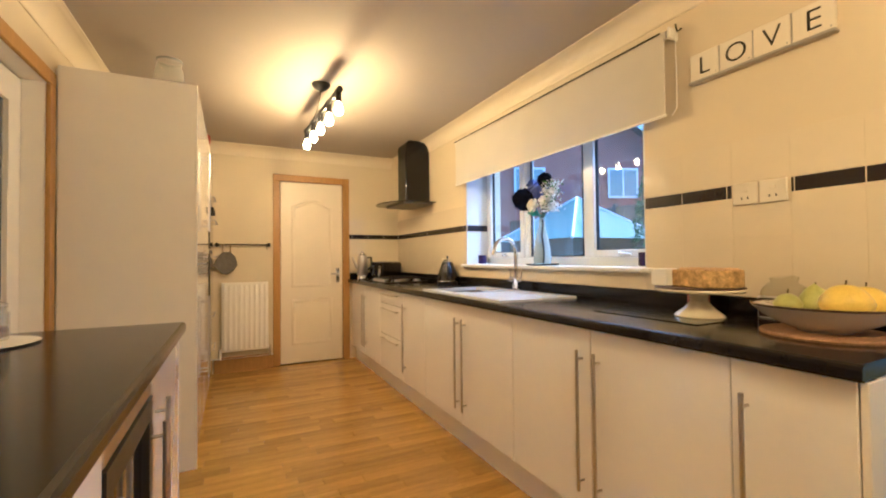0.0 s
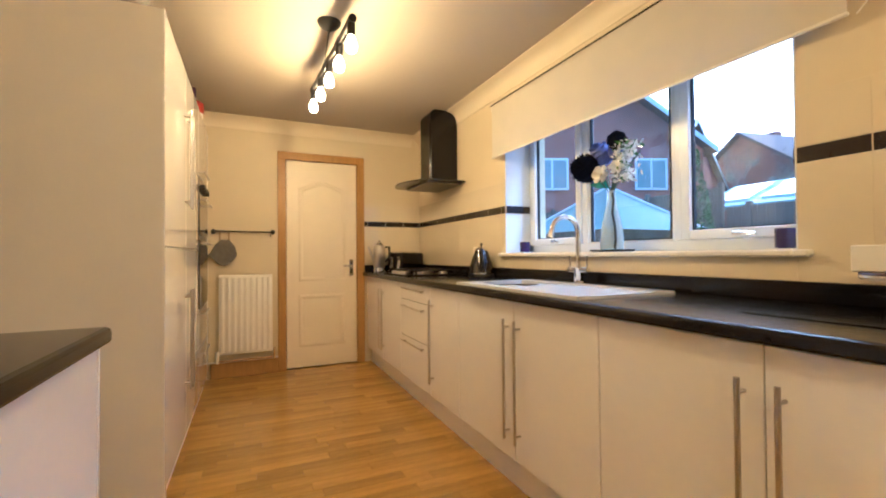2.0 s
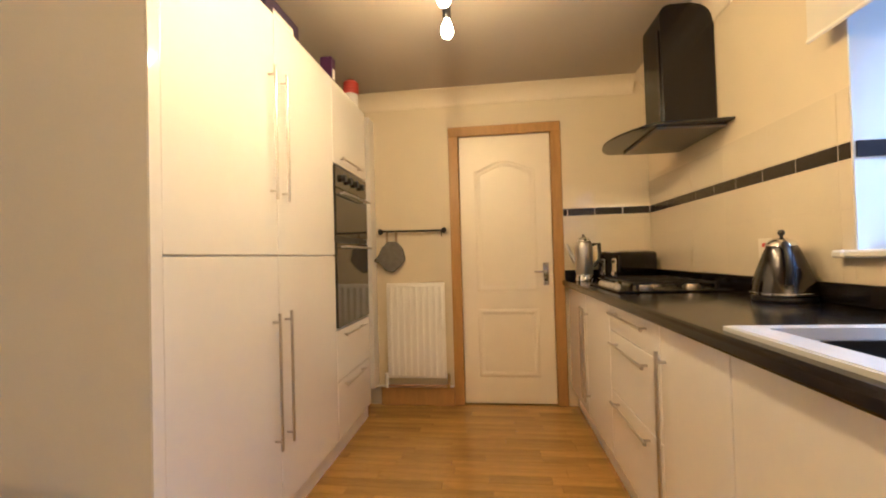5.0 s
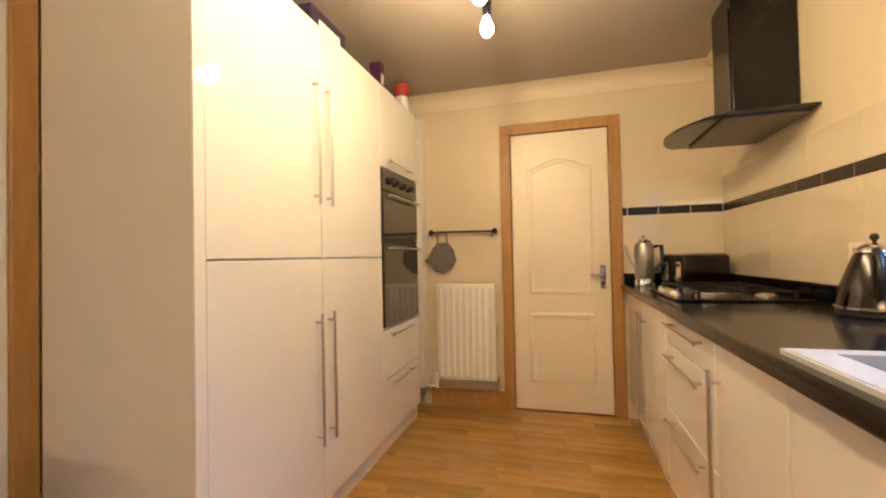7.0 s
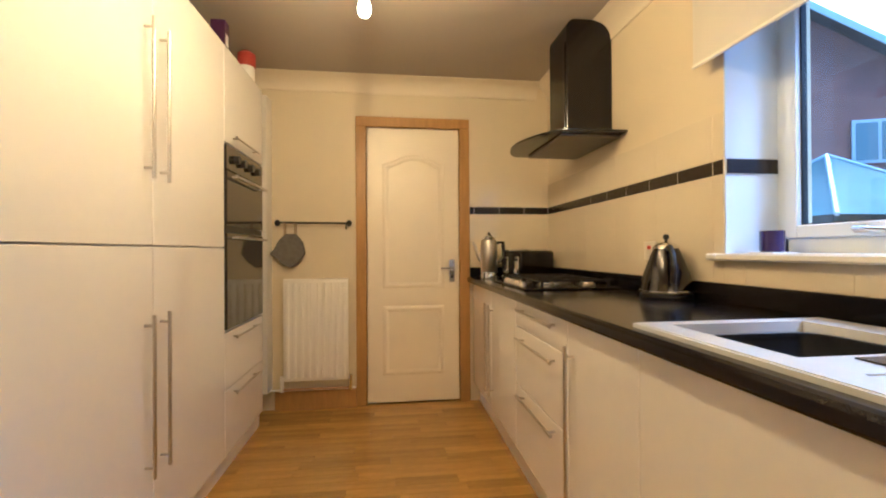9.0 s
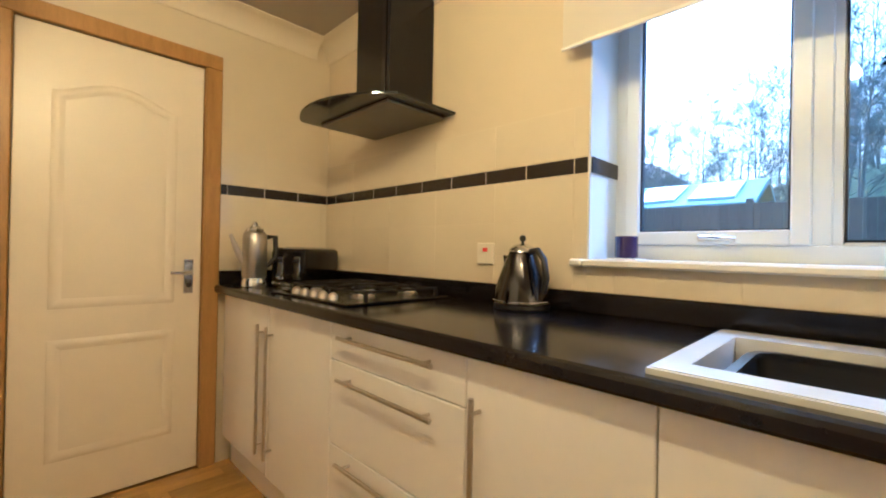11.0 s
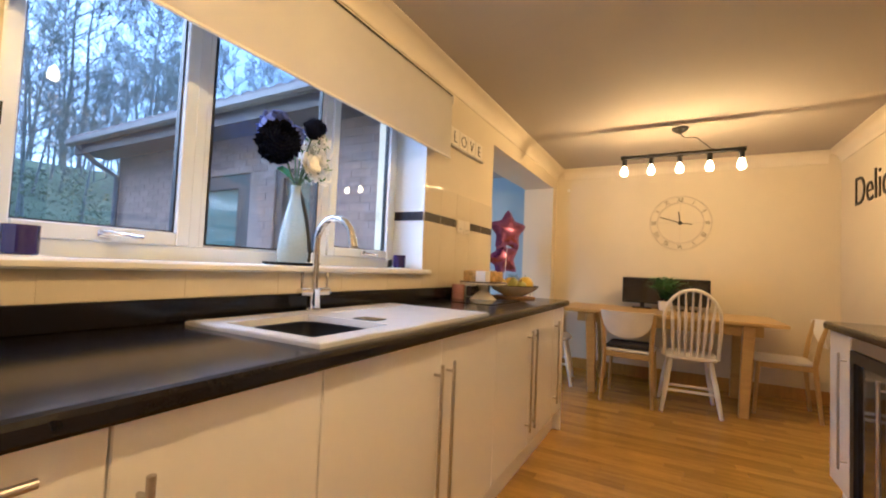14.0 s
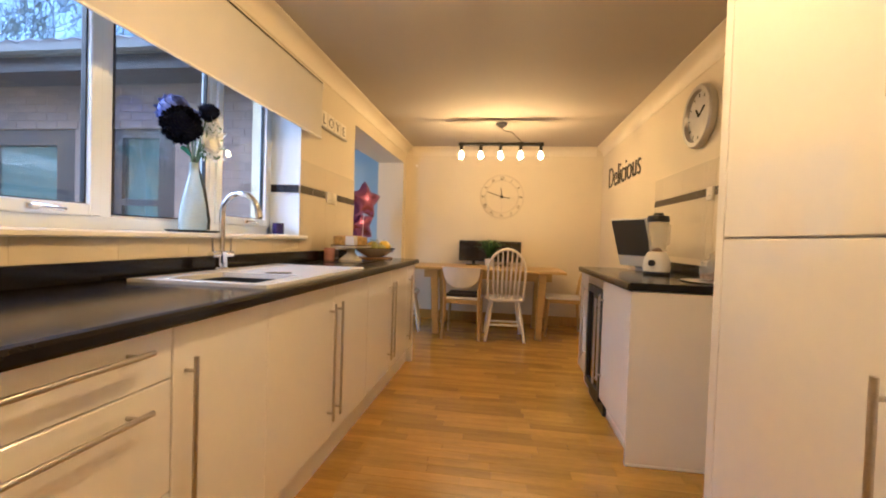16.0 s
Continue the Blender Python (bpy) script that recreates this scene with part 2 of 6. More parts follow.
def prism(outline, axis, lo, hi, bev=0.0, bm=None):
    """An outline in two axes, pulled along the third."""
    b = bmesh.new()

    def put(a, c, d):
        return {"x": (d, a, c), "y": (a, d, c), "z": (a, c, d)}[axis]
    v0 = [b.verts.new(put(a, c, lo)) for a, c in outline]
    v1 = [b.verts.new(put(a, c, hi)) for a, c in outline]
    n = len(outline)
    b.faces.new(v0)
    b.faces.new(v1)
    for i in range(n):
        b.faces.new((v0[i], v0[(i + 1) % n], v1[(i + 1) % n], v1[i]))
    bmesh.ops.recalc_face_normals(b, faces=b.faces)
    if bev:
        bmesh.ops.bevel(b, geom=b.edges[:], offset=bev, segments=1, affect='EDGES')
    return join(bm, b)


def text_mesh(body, size, depth, m, extra=1.0, thin=0.0):
    """Built-in font, turned into a mesh."""
    c = bpy.data.curves.new("lettering", 'FONT')
    c.body, c.size, c.extrude, c.align_x = body, size, depth, 'CENTER'
    c.offset = -thin
    ob = bpy.data.objects.new("lettering", c)
    scene.collection.objects.link(ob)
    me = bpy.data.meshes.new_from_object(ob.evaluated_get(bpy.context.evaluated_depsgraph_get()))
    bpy.data.objects.remove(ob)
    bm = bmesh.new()
    bm.from_mesh(me)
    bpy.data.meshes.remove(me)
    bmesh.ops.transform(bm, verts=bm.verts, matrix=m @ Matrix.Diagonal((extra, 1, 1, 1)))
    return bm


# ---- the large structure ----
XW, XL, YD, YE, CH = 2.02, -0.57, 4.955, -1.50, 2.318
WY0, WY1, WZ0, WZ1 = 1.53, 3.28, 1.075, 2.06
HY0, HY1, HZ = -1.34, 0.525, 2.085
XO = 2.37

floor = solid("floor", boxes((XL - 0.2, 6.2, YE - 0.1, YD + 0.15, -0.12, -0.006)), SUB, "oak strip floor with fine dark joints", "floor")
solid("ceiling", boxes((XL - 0.2, XO, YE - 0.2, YD + 0.2, CH, CH + 0.15)), CEIL, "matt off-white ceiling, its colour darkened to dim the lamp glow", "ceiling")
solid("wall_window", boxes(
    (XW, XO, WY1, YD + 0.15, 0, CH), (XW, XO, WY0, WY1, 0, WZ0), (XW, XO, WY0, WY1, WZ1, CH),
    (XW, XO, HY1, WY0, 0, CH), (XW, XO, HY0, HY1, HZ, CH), (XW, XO, YE - 0.15, HY0, 0, CH)),
    WALL, "cream painted wall with window and wide opening", "wall")
solid("wall_door", boxes((XL - 0.15, 0.655, YD, YD + 0.14, 0, CH), (1.36, XW, YD, YD + 0.14, 0, CH), (0.655, 1.36, YD, YD + 0.14, 2.0, CH), (0.5, 1.5, YD + 0.14, YD + 0.2, 0, CH)),
      WALL, "cream painted wall with a panelled door", "wall")
DY0, DY1 = 2.075, 2.755
solid("wall_left", boxes((XL - 0.14, XL, DY1, YD, 0, CH), (XL - 0.14, XL, DY0, DY1, 2.0, CH), (XL - 0.14, XL, YE, DY0, 0, CH), (XL - 0.2, XL - 0.14, DY0 - 0.1, DY1 + 0.1, 0, CH)),
      WALL, "cream painted wall with a doorway", "wall")
solid("wall_end", boxes((XL - 0.14, XW, YE - 0.14, YE, 0, CH)), WALL, "plain cream painted dining wall", "wall")

COVE = mat("coving_paint", (0.72, 0.64, 0.46), 0.6, var=0.03, scale=4, grain=200, bump=0.03)
# coving round the ceiling: a quarter-hollow section
CO = [(0, 0), (0, -0.105), (0.006, -0.105), (0.010, -0.098)] + [(0.098 - 0.088 * math.cos(a), -0.098 + 0.088 * math.sin(a)) for a in np.linspace(0.06, 1.5, 9)] + [(0.098, -0.006), (0.105, -0.006), (0.105, 0)]


def coving(name, axis, wall, lo, hi, sign):
    bm = prism([(wall + sign * d, CH + z) for d, z in CO], axis, lo, hi)
    solid(name, bm, COVE, "cream plaster coving along the ceiling", "coving", smooth=True)


coving("coving", "y", XW, YE, YD, -1)
coving("coving", "y", XL, YE, YD, 1)
coving("coving", "x", YD, XL + 0.09, XW - 0.09, -1)
coving("coving", "x", YE, XL + 0.09, XW - 0.09, 1)

# skirting
for rows, in (([(XL, XL + 0.015, YE, 0.6, 0, 0.12)],), ([(XL, XW, YE, YE + 0.015, 0, 0.12)],), ([(XL + 0.62, 0.6, YD - 0.03, YD, 0, 0.14)],), ([(XW - 0.015, XW, YE + 0.015, HY0, 0, 0.12)],)):
    solid("baseboard", boxes(*rows, bev=0.004), OAK, "oak skirting board along the wall", "skirting")

# room beyond the wide opening
for lx, lz, lw, lh in ((3.99, 1.0, 0.36, 1.75), (5.24, 1.0, 0.70, 1.7)):
    dl_lamp = new("doorway_daylight", bpy.data.lights.new("doorway_daylight", 'AREA'))
    dl_lamp.data.shape, dl_lamp.data.size, dl_lamp.data.size_y = 'RECTANGLE', lw, lh
    dl_lamp.data.energy, dl_lamp.data.color = 5.0, (0.80, 0.90, 1.0)
    dl_lamp.matrix_world = look((lx, 0.61, lz), (lx, -1.0, lz))
BLUEW = mat("pale_blue_wall_paint", (0.36, 0.44, 0.43), 0.7, var=0.03, scale=3, grain=250, bump=0.05)
solid("wall_beyond", boxes((6.1, 6.2, YE - 0.1, 0.6, 0, 2.4), (XO, 6.1, YE - 0.15, YE - 0.05, 0, 2.4)), BLUEW, "pale blue wall of the room beyond", "wall")
solid("ceiling_beyond", boxes((XO, 6.2, YE - 0.15, 0.62, 2.3, 2.4)), CEIL, "ceiling of the room beyond in the same darkened colour", "ceiling")

# oak door to the hall end: lining, architrave and white panelled leaf
door = thing("door_1", (1.0, YD, 0), "closed white moulded panel door in an oak frame", "door", kind="structure")
for x0, x1 in ((0.60, 0.672), (1.343, 1.415)):
    part("architrave", box(x0, x1, YD - 0.018, YD - 0.001, 0, 1.979, 0.004), OAK, door, "oak architrave")
part("architrave", box(0.60, 1.415, YD - 0.018, YD - 0.001, 1.979, 2.051, 0.004), OAK, door, "oak architrave")
part("lining", boxes((0.656, 0.673, YD, YD + 0.13, 0, 1.985), (1.342, 1.359, YD, YD + 0.13, 0, 1.985), (0.656, 1.359, YD, YD + 0.13, 1.985, 1.999)), OAK, door, "oak door lining")
FY = YD + 0.012
leaf = part("leaf", box(0.676, 1.339, FY, FY + 0.04, 0.008, 1.978, 0.003), DOORP, door)


def moulding(x0, x1, z0, z1, arch=0.0):
    """A pressed rim round a panel: a closed sweep of a shallow rounded section."""
    n = 14
    top = [(x1 + (x0 - x1) * i / n, z1 + arch * math.sin(math.pi * i / n) ** 1.5) for i in range(n + 1)]
    line = [Vector(p) for p in [(x0, z0), (x1, z0)] + top]
    bm = bmesh.new()
    rings = []
    for off, proud in ((0.0, -0.0005), (0.006, 0.003), (0.013, 0.0065), (0.021, 0.0078), (0.029, 0.006), (0.037, 0.0025), (0.045, -0.0005)):
        ring = []
        for k, p in enumerate(line):
            a, b = (p - line[k - 1]).normalized(), (line[(k + 1) % len(line)] - p).normalized()
            na, nb = Vector((-a.y, a.x)), Vector((-b.y, b.x))
            m = (na + nb) / max(0.3, 1 + na.dot(nb))
            q = p + m * off
            ring.append(bm.verts.new((q.x, FY - proud, q.y)))
        rings.append(ring)
    for r0, r1 in zip(rings, rings[1:]):
        for k in range(len(line)):
            bm.faces.new((r0[k], r0[(k + 1) % len(line)], r1[(k + 1) % len(line)], r1[k]))
    bmesh.ops.recalc_face_normals(bm, faces=bm.faces)
    return bm


part("panel_moulding", moulding(0.785, 1.23, 0.825, 1.72, 0.07), DOORP, leaf, smooth=True)
part("panel_moulding", moulding(0.785, 1.23, 0.20, 0.70, 0.0), DOORP, leaf, smooth=True)
lock = part("lock_plate", box(1.265, 1.306, FY - 0.008, FY, 0.865, 1.03, 0.003), CHROME, leaf, "polished chrome lock plate")
part("key_lock", tube([(1.285, FY - 0.006, 0.905), (1.285, FY - 0.012, 0.905)], 0.011, 14), BLACKPL, lock, "dark keyhole", True)
part("lever", tube([(1.285, FY - 0.006, 0.965), (1.285, FY - 0.045, 0.965), (1.265, FY - 0.05, 0.965), (1.20, FY - 0.05, 0.968)], 0.008), CHROME, leaf, "chrome lever handle", True)

# doorway in the side wall, next to the tall units
sdoor = thing("door_2", (XL, 2.4, 0), "white glazed door in an oak doorway", "door", kind="structure")
for y0, y1 in ((DY0 - 0.06, DY0 + 0.012), (DY1 - 0.012, DY1 + 0.06)):
    part("architrave", box(XL + 0.001, XL + 0.02, y0, y1, 0, 1.985, 0.004), OAK, sdoor, "oak architrave")
part("architrave", box(XL + 0.001, XL + 0.02, DY0 - 0.06, DY1 + 0.06, 1.985, 2.055, 0.004), OAK, sdoor, "oak architrave")
part("lining", boxes((XL - 0.13, XL, DY0, DY0 + 0.012, 0, 1.99), (XL - 0.13, XL, DY1 - 0.012, DY1, 0, 1.99), (XL - 0.13, XL, DY0, DY1, 1.988, 1.999)), TRIM, sdoor)
part("leaf", boxes((XL - 0.125, XL - 0.085, DY0 + 0.014, DY0 + 0.13, 0.01, 1.98), (XL - 0.125, XL - 0.085, DY1 - 0.13, DY1 - 0.014, 0.01, 1.98), (XL - 0.125, XL - 0.085, DY0 + 0.13, DY1 - 0.13, 0.01, 0.3), (XL - 0.125, XL - 0.085, DY0 + 0.13, DY1 - 0.13, 1.85, 1.98)), TRIM, sdoor)
part("pane", box(XL - 0.11, XL - 0.104, DY0 + 0.13, DY1 - 0.13, 0.3, 1.85), mat("obscured_glass", (0.12, 0.12, 0.12), 0.2, var=0.2, scale=40, bump=0.2), sdoor, "dark obscured glass")

# ---- window ----
win = thing("window_1", (2.24, 2.4, WZ0), "white double-glazed window with three lights", "window", kind="structure")
FX0, FX1 = 2.225, 2.285
part("window_frame", boxes((FX0, FX1, WY0, WY0 + 0.05, WZ0, WZ1), (FX0, FX1, WY1 - 0.05, WY1, WZ0, WZ1), (FX0, FX1, WY0, WY1, WZ0, WZ0 + 0.055), (FX0, FX1, WY0, WY1, WZ1 - 0.05, WZ1),
                           (FX0, FX1, 2.70, 2.755, WZ0 + 0.05, WZ1), (FX0, FX1, 2.07, 2.125, WZ0 + 0.05, WZ1), bev=0.004), UPVC, win)


def sash(y0, y1, z0, z1, w=0.045, opens=True):
    x0 = FX0 - (0.014 if opens else -0.008)
    s = part("casement" if opens else "glazing_bead", boxes((x0, FX0 + 0.03, y0, y0 + w, z0, z1), (x0, FX0 + 0.03, y1 - w, y1, z0, z1), (x0, FX0 + 0.03, y0 + w, y1 - w, z0, z0 + w), (x0, FX0 + 0.03, y0 + w, y1 - w, z1 - w, z1), bev=0.004), UPVC, win)
    part("gasket", boxes((FX0 + 0.006, FX0 + 0.026, y0 + w, y0 + w + 0.006, z0 + w, z1 - w), (FX0 + 0.006, FX0 + 0.026, y1 - w - 0.006, y1 - w, z0 + w, z1 - w), (FX0 + 0.006, FX0 + 0.026, y0 + w, y1 - w, z0 + w, z0 + w + 0.005)), BLACKPL, s)
    p = part("pane", box(FX0 + 0.012, FX0 + 0.016, y0 + w, y1 - w, z0 + w, z1 - w), GLASS, s)
    p.visible_shadow = False
    if opens:
        yc = (y0 + y1) / 2
        h = part("handle", box(x0 - 0.014, x0, yc - 0.02, yc + 0.02, z0 + 0.012, z0 + 0.034, 0.003), CHROME, s, "chrome window handle")
        part("lever", tube([(x0 - 0.02, yc + 0.01, z0 + 0.024), (x0 - 0.035, yc - 0.02, z0 + 0.022), (x0 - 0.035, yc - 0.085, z0 + 0.016)], 0.007), CHROME, s, "chrome lever", True)


sash(2.742, 3.238, 1.128, WZ1 - 0.045)
sash(1.572, 2.086, 1.128, WZ1 - 0.045)
sash(2.118, 2.708, 1.108, WZ1 - 0.045, 0.03, False)
part("window_sill", boxes((1.975, FX0, WY0 - 0.0, WY1, WZ0 - 0.022, WZ0 + 0.003), (1.975, XW - 0.002, WY0 - 0.045, WY0, WZ0 - 0.022, WZ0 + 0.003), (1.975, XW - 0.002, WY1, WY1 + 0.045, WZ0 - 0.022, WZ0 + 0.003), bev=0.006), TRIM, win, "cream window sill")
part("reveal", boxes((XW - 0.002, FX0, WY1 - 0.006, WY1, WZ0, WZ1), (XW - 0.002, FX0, WY0, WY0 + 0.006, WZ0, WZ1)), UPVC, win)

# ---- roller blind over the window ----
blind = thing("roller_blind", (1.97, 2.4, 2.13), "white roller blind drawn a third down over the window", "blind")
part("cloth", boxes((1.952, 1.956, 1.37, 3.345, 1.765, 2.12)), FABRIC, blind)
part("roller", tube([(1.972, 1.365, 2.128), (1.972, 3.35, 2.128)], 0.019, 14), FABRIC, blind, smooth=True)
part("hem_bar", box(1.948, 1.960, 1.365, 3.35, 1.756, 1.768, 0.003), TRIM, blind)
for y in (1.35, 3.358):
    part("bracket", box(1.955, XW, y - 0.006, y + 0.006, 2.10, 2.155, 0.003), TRIM, blind)
# Thin dark rod in front of the cloth, just below the roller's top.
part("pelmet_rail", tube([(1.948, 1.385, 2.137), (1.948, 3.352, 2.137)], 0.004, 6), BLACKMET, blind, "thin dark rod along the top of the blind")
part("pull_cord", tube([(1.985, 1.338, 2.12), (1.985, 1.334, 1.95), (1.985, 1.336, 1.79), (1.985, 1.36, 1.765)], 0.0025, 6), TRIM, blind)
part("hook", tube([(2.018, 1.33, 2.15), (1.99, 1.33, 2.13), (1.985, 1.335, 2.165)], 0.004, 6), BLACKMET, blind, "dark metal hook")

# ---- right-hand run ----
FRX, WTX, WTZ = 1.432, 1.395, 0.903
WB = WTZ - 0.037


def bar_handle(parent, a, b, out):
    """A round bar handle with two posts; out is the way it stands off."""
    a, b, out = Vector(a), Vector(b), Vector(out)
    h = part("handle", tube([a + out, b + out], 0.0065, 10), STEEL, parent, "brushed steel bar handle", True)
    d = (b - a).normalized()
    for p in (a + d * 0.035, b - d * 0.035):
        part("handle_post", tube([p, p + out], 0.005, 8), STEEL, h, smooth=True)
    return h


def base_unit(y0, y1, fronts, label, group="base units under the window"):
    u = thing("base_cabinet", (1.7, (y0 + y1) / 2, 0.0), label, "cabinet", group)
    part("body", boxes((FRX + 0.022, 2.018, y0 + 0.001, y0 + 0.018, 0.15, 0.861), (FRX + 0.022, 2.018, y1 - 0.018, y1 - 0.001, 0.15, 0.861), (FRX + 0.022, 2.018, y0, y1, 0.15, 0.17), (1.99, 2.018, y0, y1, 0.15, 0.8)), CARC, u)
    part("plinth", box(1.485, 1.50, y0, y1, 0.0, 0.148), CARC, u)
    for name, a, b, z0, z1, h in fronts:
        f = part(name, box(FRX, FRX + 0.02, a + 0.0015, b - 0.0015, z0, z1, 0.0025), GLOSSW, u)
        if name == "drawer_front":
            bar_handle(f, (FRX, a + 0.085, h), (FRX, b - 0.085, h), (-0.03, 0, 0))
        else:
            y = a + 0.042 if h < 0 else b - 0.042
            bar_handle(f, (FRX, y, 0.245), (FRX, y, 0.778), (-0.03, 0, 0))
    return u


D0, D1 = 0.153, 0.859
base_unit(3.872, 4.93, [("door", 4.362, 4.90, D0, D1, -1), ("door", 3.872, 4.362, D0, D1, 1)], "gloss white double-door base cabinet under the hob end")
base_unit(3.279, 3.872, [("drawer_front", 3.279, 3.872, 0.738, D1, 0.82), ("drawer_front", 3.279, 3.872, 0.466, 0.735, 0.69), ("drawer_front", 3.279, 3.872, D0, 0.463, 0.43)], "gloss white three-drawer base cabinet")
base_unit(2.872, 3.279, [("door", 2.872, 3.279, D0, D1, 1)], "gloss white single-door base cabinet beside the drawers")
base_unit(1.827, 2.872, [("door", 2.326, 2.872, D0, D1, -1), ("door", 1.827, 2.326, D0, D1, 1)], "gloss white double-door base cabinet under the sink")
base_unit(0.828, 1.827, [("door", 1.327, 1.827, D0, D1, -1), ("door", 0.828, 1.327, D0, D1, 1)], "gloss white double-door base cabinet")
base_unit(0.565, 0.828, [("door", 0.565, 0.828, D0, D1, 1)], "narrow gloss white base cabinet at the run's end")
solid("cabinet_end_panel", box(FRX, 2.018, 0.547, 0.563, 0, 0.861, 0.002), CARC, "white end panel closing the cabinet run", "panel", kind="thing")

SY0, SY1, SX0, SX1 = 1.93, 2.885, 1.436, 1.94
BY0, BY1, BX0, BX1 = 2.53, 2.848, 1.495, 1.85
wt = thing("worktop", (1.7, 2.7, 0.861), "black speckled laminate worktop with upstand", "worktop")
WY_A = 0.545
part("slab", boxes((WTX + 0.012, 2.018, WY_A + 0.004, BY0, WB, WTZ), (WTX + 0.012, BX0, BY0, BY1, WB, WTZ), (BX1, 2.018, BY0, BY1, WB, WTZ), (WTX + 0.012, 2.018, BY1, YD, WB, WTZ)), WORK, wt)
nose = [(WTX + 0.012, WB), (WTX + 0.003, WB), (WTX, WB + 0.006), (WTX, WTZ - 0.012), (WTX + 0.0035, WTZ - 0.0035), (WTX + 0.012, WTZ)]
part("front_edge", prism(nose, "y", WY_A, YD), WORKEDGE, wt)
part("upstand", box(1.998, 2.0185, WY_A, YD - 0.02, WTZ + 0.0005, 0.972, 0.003), WORK, wt)
part("upstand", box(1.418, 2.018, YD - 0.02, YD - 0.001, WTZ + 0.0005, 0.972, 0.003), WORK, wt)

# sink: white composite, dark washing-up bowl in the basin, drainer
sink = thing("sink", (1.67, 2.4, WTZ), "white composite sink with drainer set in the worktop", "sink")
rim = boxes((SX0, BX0 + 0.005, SY0, SY1, WTZ, WTZ + 0.012), (BX1 - 0.005, SX1, SY0, SY1, WTZ, WTZ + 0.012), (BX0 + 0.005, BX1 - 0.005, BY1 - 0.005, SY1, WTZ, WTZ + 0.012), (BX0 + 0.005, BX1 - 0.005, 2.44, BY0 + 0.005, WTZ, WTZ + 0.012), (BX0 + 0.005, BX1 - 0.005, SY0, 2.44, WTZ, WTZ + 0.009))
part("rim", rim, SINKW, sink)
part("outer_lip", boxes((SX0 - 0.006, SX0, SY0 - 0.006, SY1 + 0.006, WTZ, WTZ + 0.010), (SX1, SX1 + 0.006, SY0 - 0.006, SY1 + 0.006, WTZ, WTZ + 0.010), (SX0, SX1, SY0 - 0.006, SY0, WTZ, WTZ + 0.010), (SX0, SX1, SY1, SY1 + 0.006, WTZ, WTZ + 0.010)), SINKW, sink)
part("basin", boxes((BX0 - 0.01, BX0 + 0.005, BY0, BY1, 0.74, WTZ), (BX1 - 0.005, BX1 + 0.01, BY0, BY1, 0.74, WTZ), (BX0, BX1, BY0 - 0.01, BY0 + 0.005, 0.74, WTZ), (BX0, BX1, BY1 - 0.005, BY1 + 0.01, 0.74, WTZ), (BX0, BX1, BY0, BY1, 0.73, 0.742)), SINKW, sink)
part("waste_strainer", box(1.575, 1.665, 2.452, 2.512, WTZ + 0.0125, WTZ + 0.0155, 0.001), DARKSTEEL, sink, "dark steel strainer")
tub = thing("washing_up_bowl", (1.67, 2.66, 0.742), "black plastic washing-up bowl in the sink", "bowl")


def round_rect(bm, x0, x1, y0, y1, r, z):
    """A ring of points round a rectangle with rounded corners."""
    ring = []
    for cx, cy, a0 in ((x1 - r, y1 - r, 0), (x0 + r, y1 - r, 90), (x0 + r, y0 + r, 180), (x1 - r, y0 + r, 270)):
        for k in range(6):
            a = radians(a0 + 18 * k)
            ring.append(bm.verts.new((cx + r * math.cos(a), cy + r * math.sin(a), z)))
    return ring


def loft(bm, rings):
    for r0, r1 in zip(rings, rings[1:]):
        for k in range(len(r0)):
            bm.faces.new((r0[k], r0[(k + 1) % len(r0)], r1[(k + 1) % len(r1)], r1[k]))


ta, tb, tc, td = BX0 + 0.012, BX1 - 0.012, BY0 + 0.008, BY1 - 0.035
bmt = bmesh.new()
rings = [round_rect(bmt, ta + d, tb - d, tc + d, td - d, r, z) for d, r, z in ((0.03, 0.04, 0.743), (0.012, 0.05, 0.80), (0.006, 0.055, 0.888), (0.014, 0.05, 0.888), (0.02, 0.045, 0.80), (0.036, 0.035, 0.752))]
loft(bmt, rings)
bmt.faces.new(rings[-1])
bmt.faces.new(rings[0][::-1])
bmesh.ops.recalc_face_normals(bmt, faces=bmt.faces)
part("tub", bmt, BASINB, tub, smooth=True)
bmt = bmesh.new()
rings = [round_rect(bmt, ta + d, tb - d, tc + d, td - d, r, z) for d, r, z in ((0.008, 0.055, 0.886), (0.0, 0.06, 0.888), (0.0, 0.06, 0.896), (0.018, 0.05, 0.897), (0.018, 0.05, 0.887))]
loft(bmt, rings)
bmesh.ops.recalc_face_normals(bmt, faces=bmt.faces)
part("rim", bmt, BASINB, tub, smooth=True)

TX, TY = 1.945, 2.445
tap = thing("mixer_tap", (TX, TY, WTZ), "chrome swan-neck mixer tap with two levers behind the sink", "tap")
part("base", lathe([(0.03, 0), (0.03, 0.006), (0.024, 0.012), (0.022, 0.075), (0.024, 0.08)], (TX - 0.03, TY, WTZ + 0.012), 24), CHROME, tap, smooth=True)
neck = [(TX - 0.03, TY, WTZ + 0.08), (TX - 0.03, TY, 1.16)] + [(TX - 0.03 - 0.085 + 0.085 * math.cos(a), TY, 1.172 + 0.085 * math.sin(a)) for a in np.linspace(0.1, 2.95, 14)] + [(TX - 0.205, TY, 1.165)]
part("spout", tube(neck, 0.0125, 14), CHROME, tap, smooth=True)
part("aerator", tube([(TX - 0.2, TY, 1.182), (TX - 0.208, TY, 1.152)], 0.0155, 14), CHROME, tap, smooth=True)
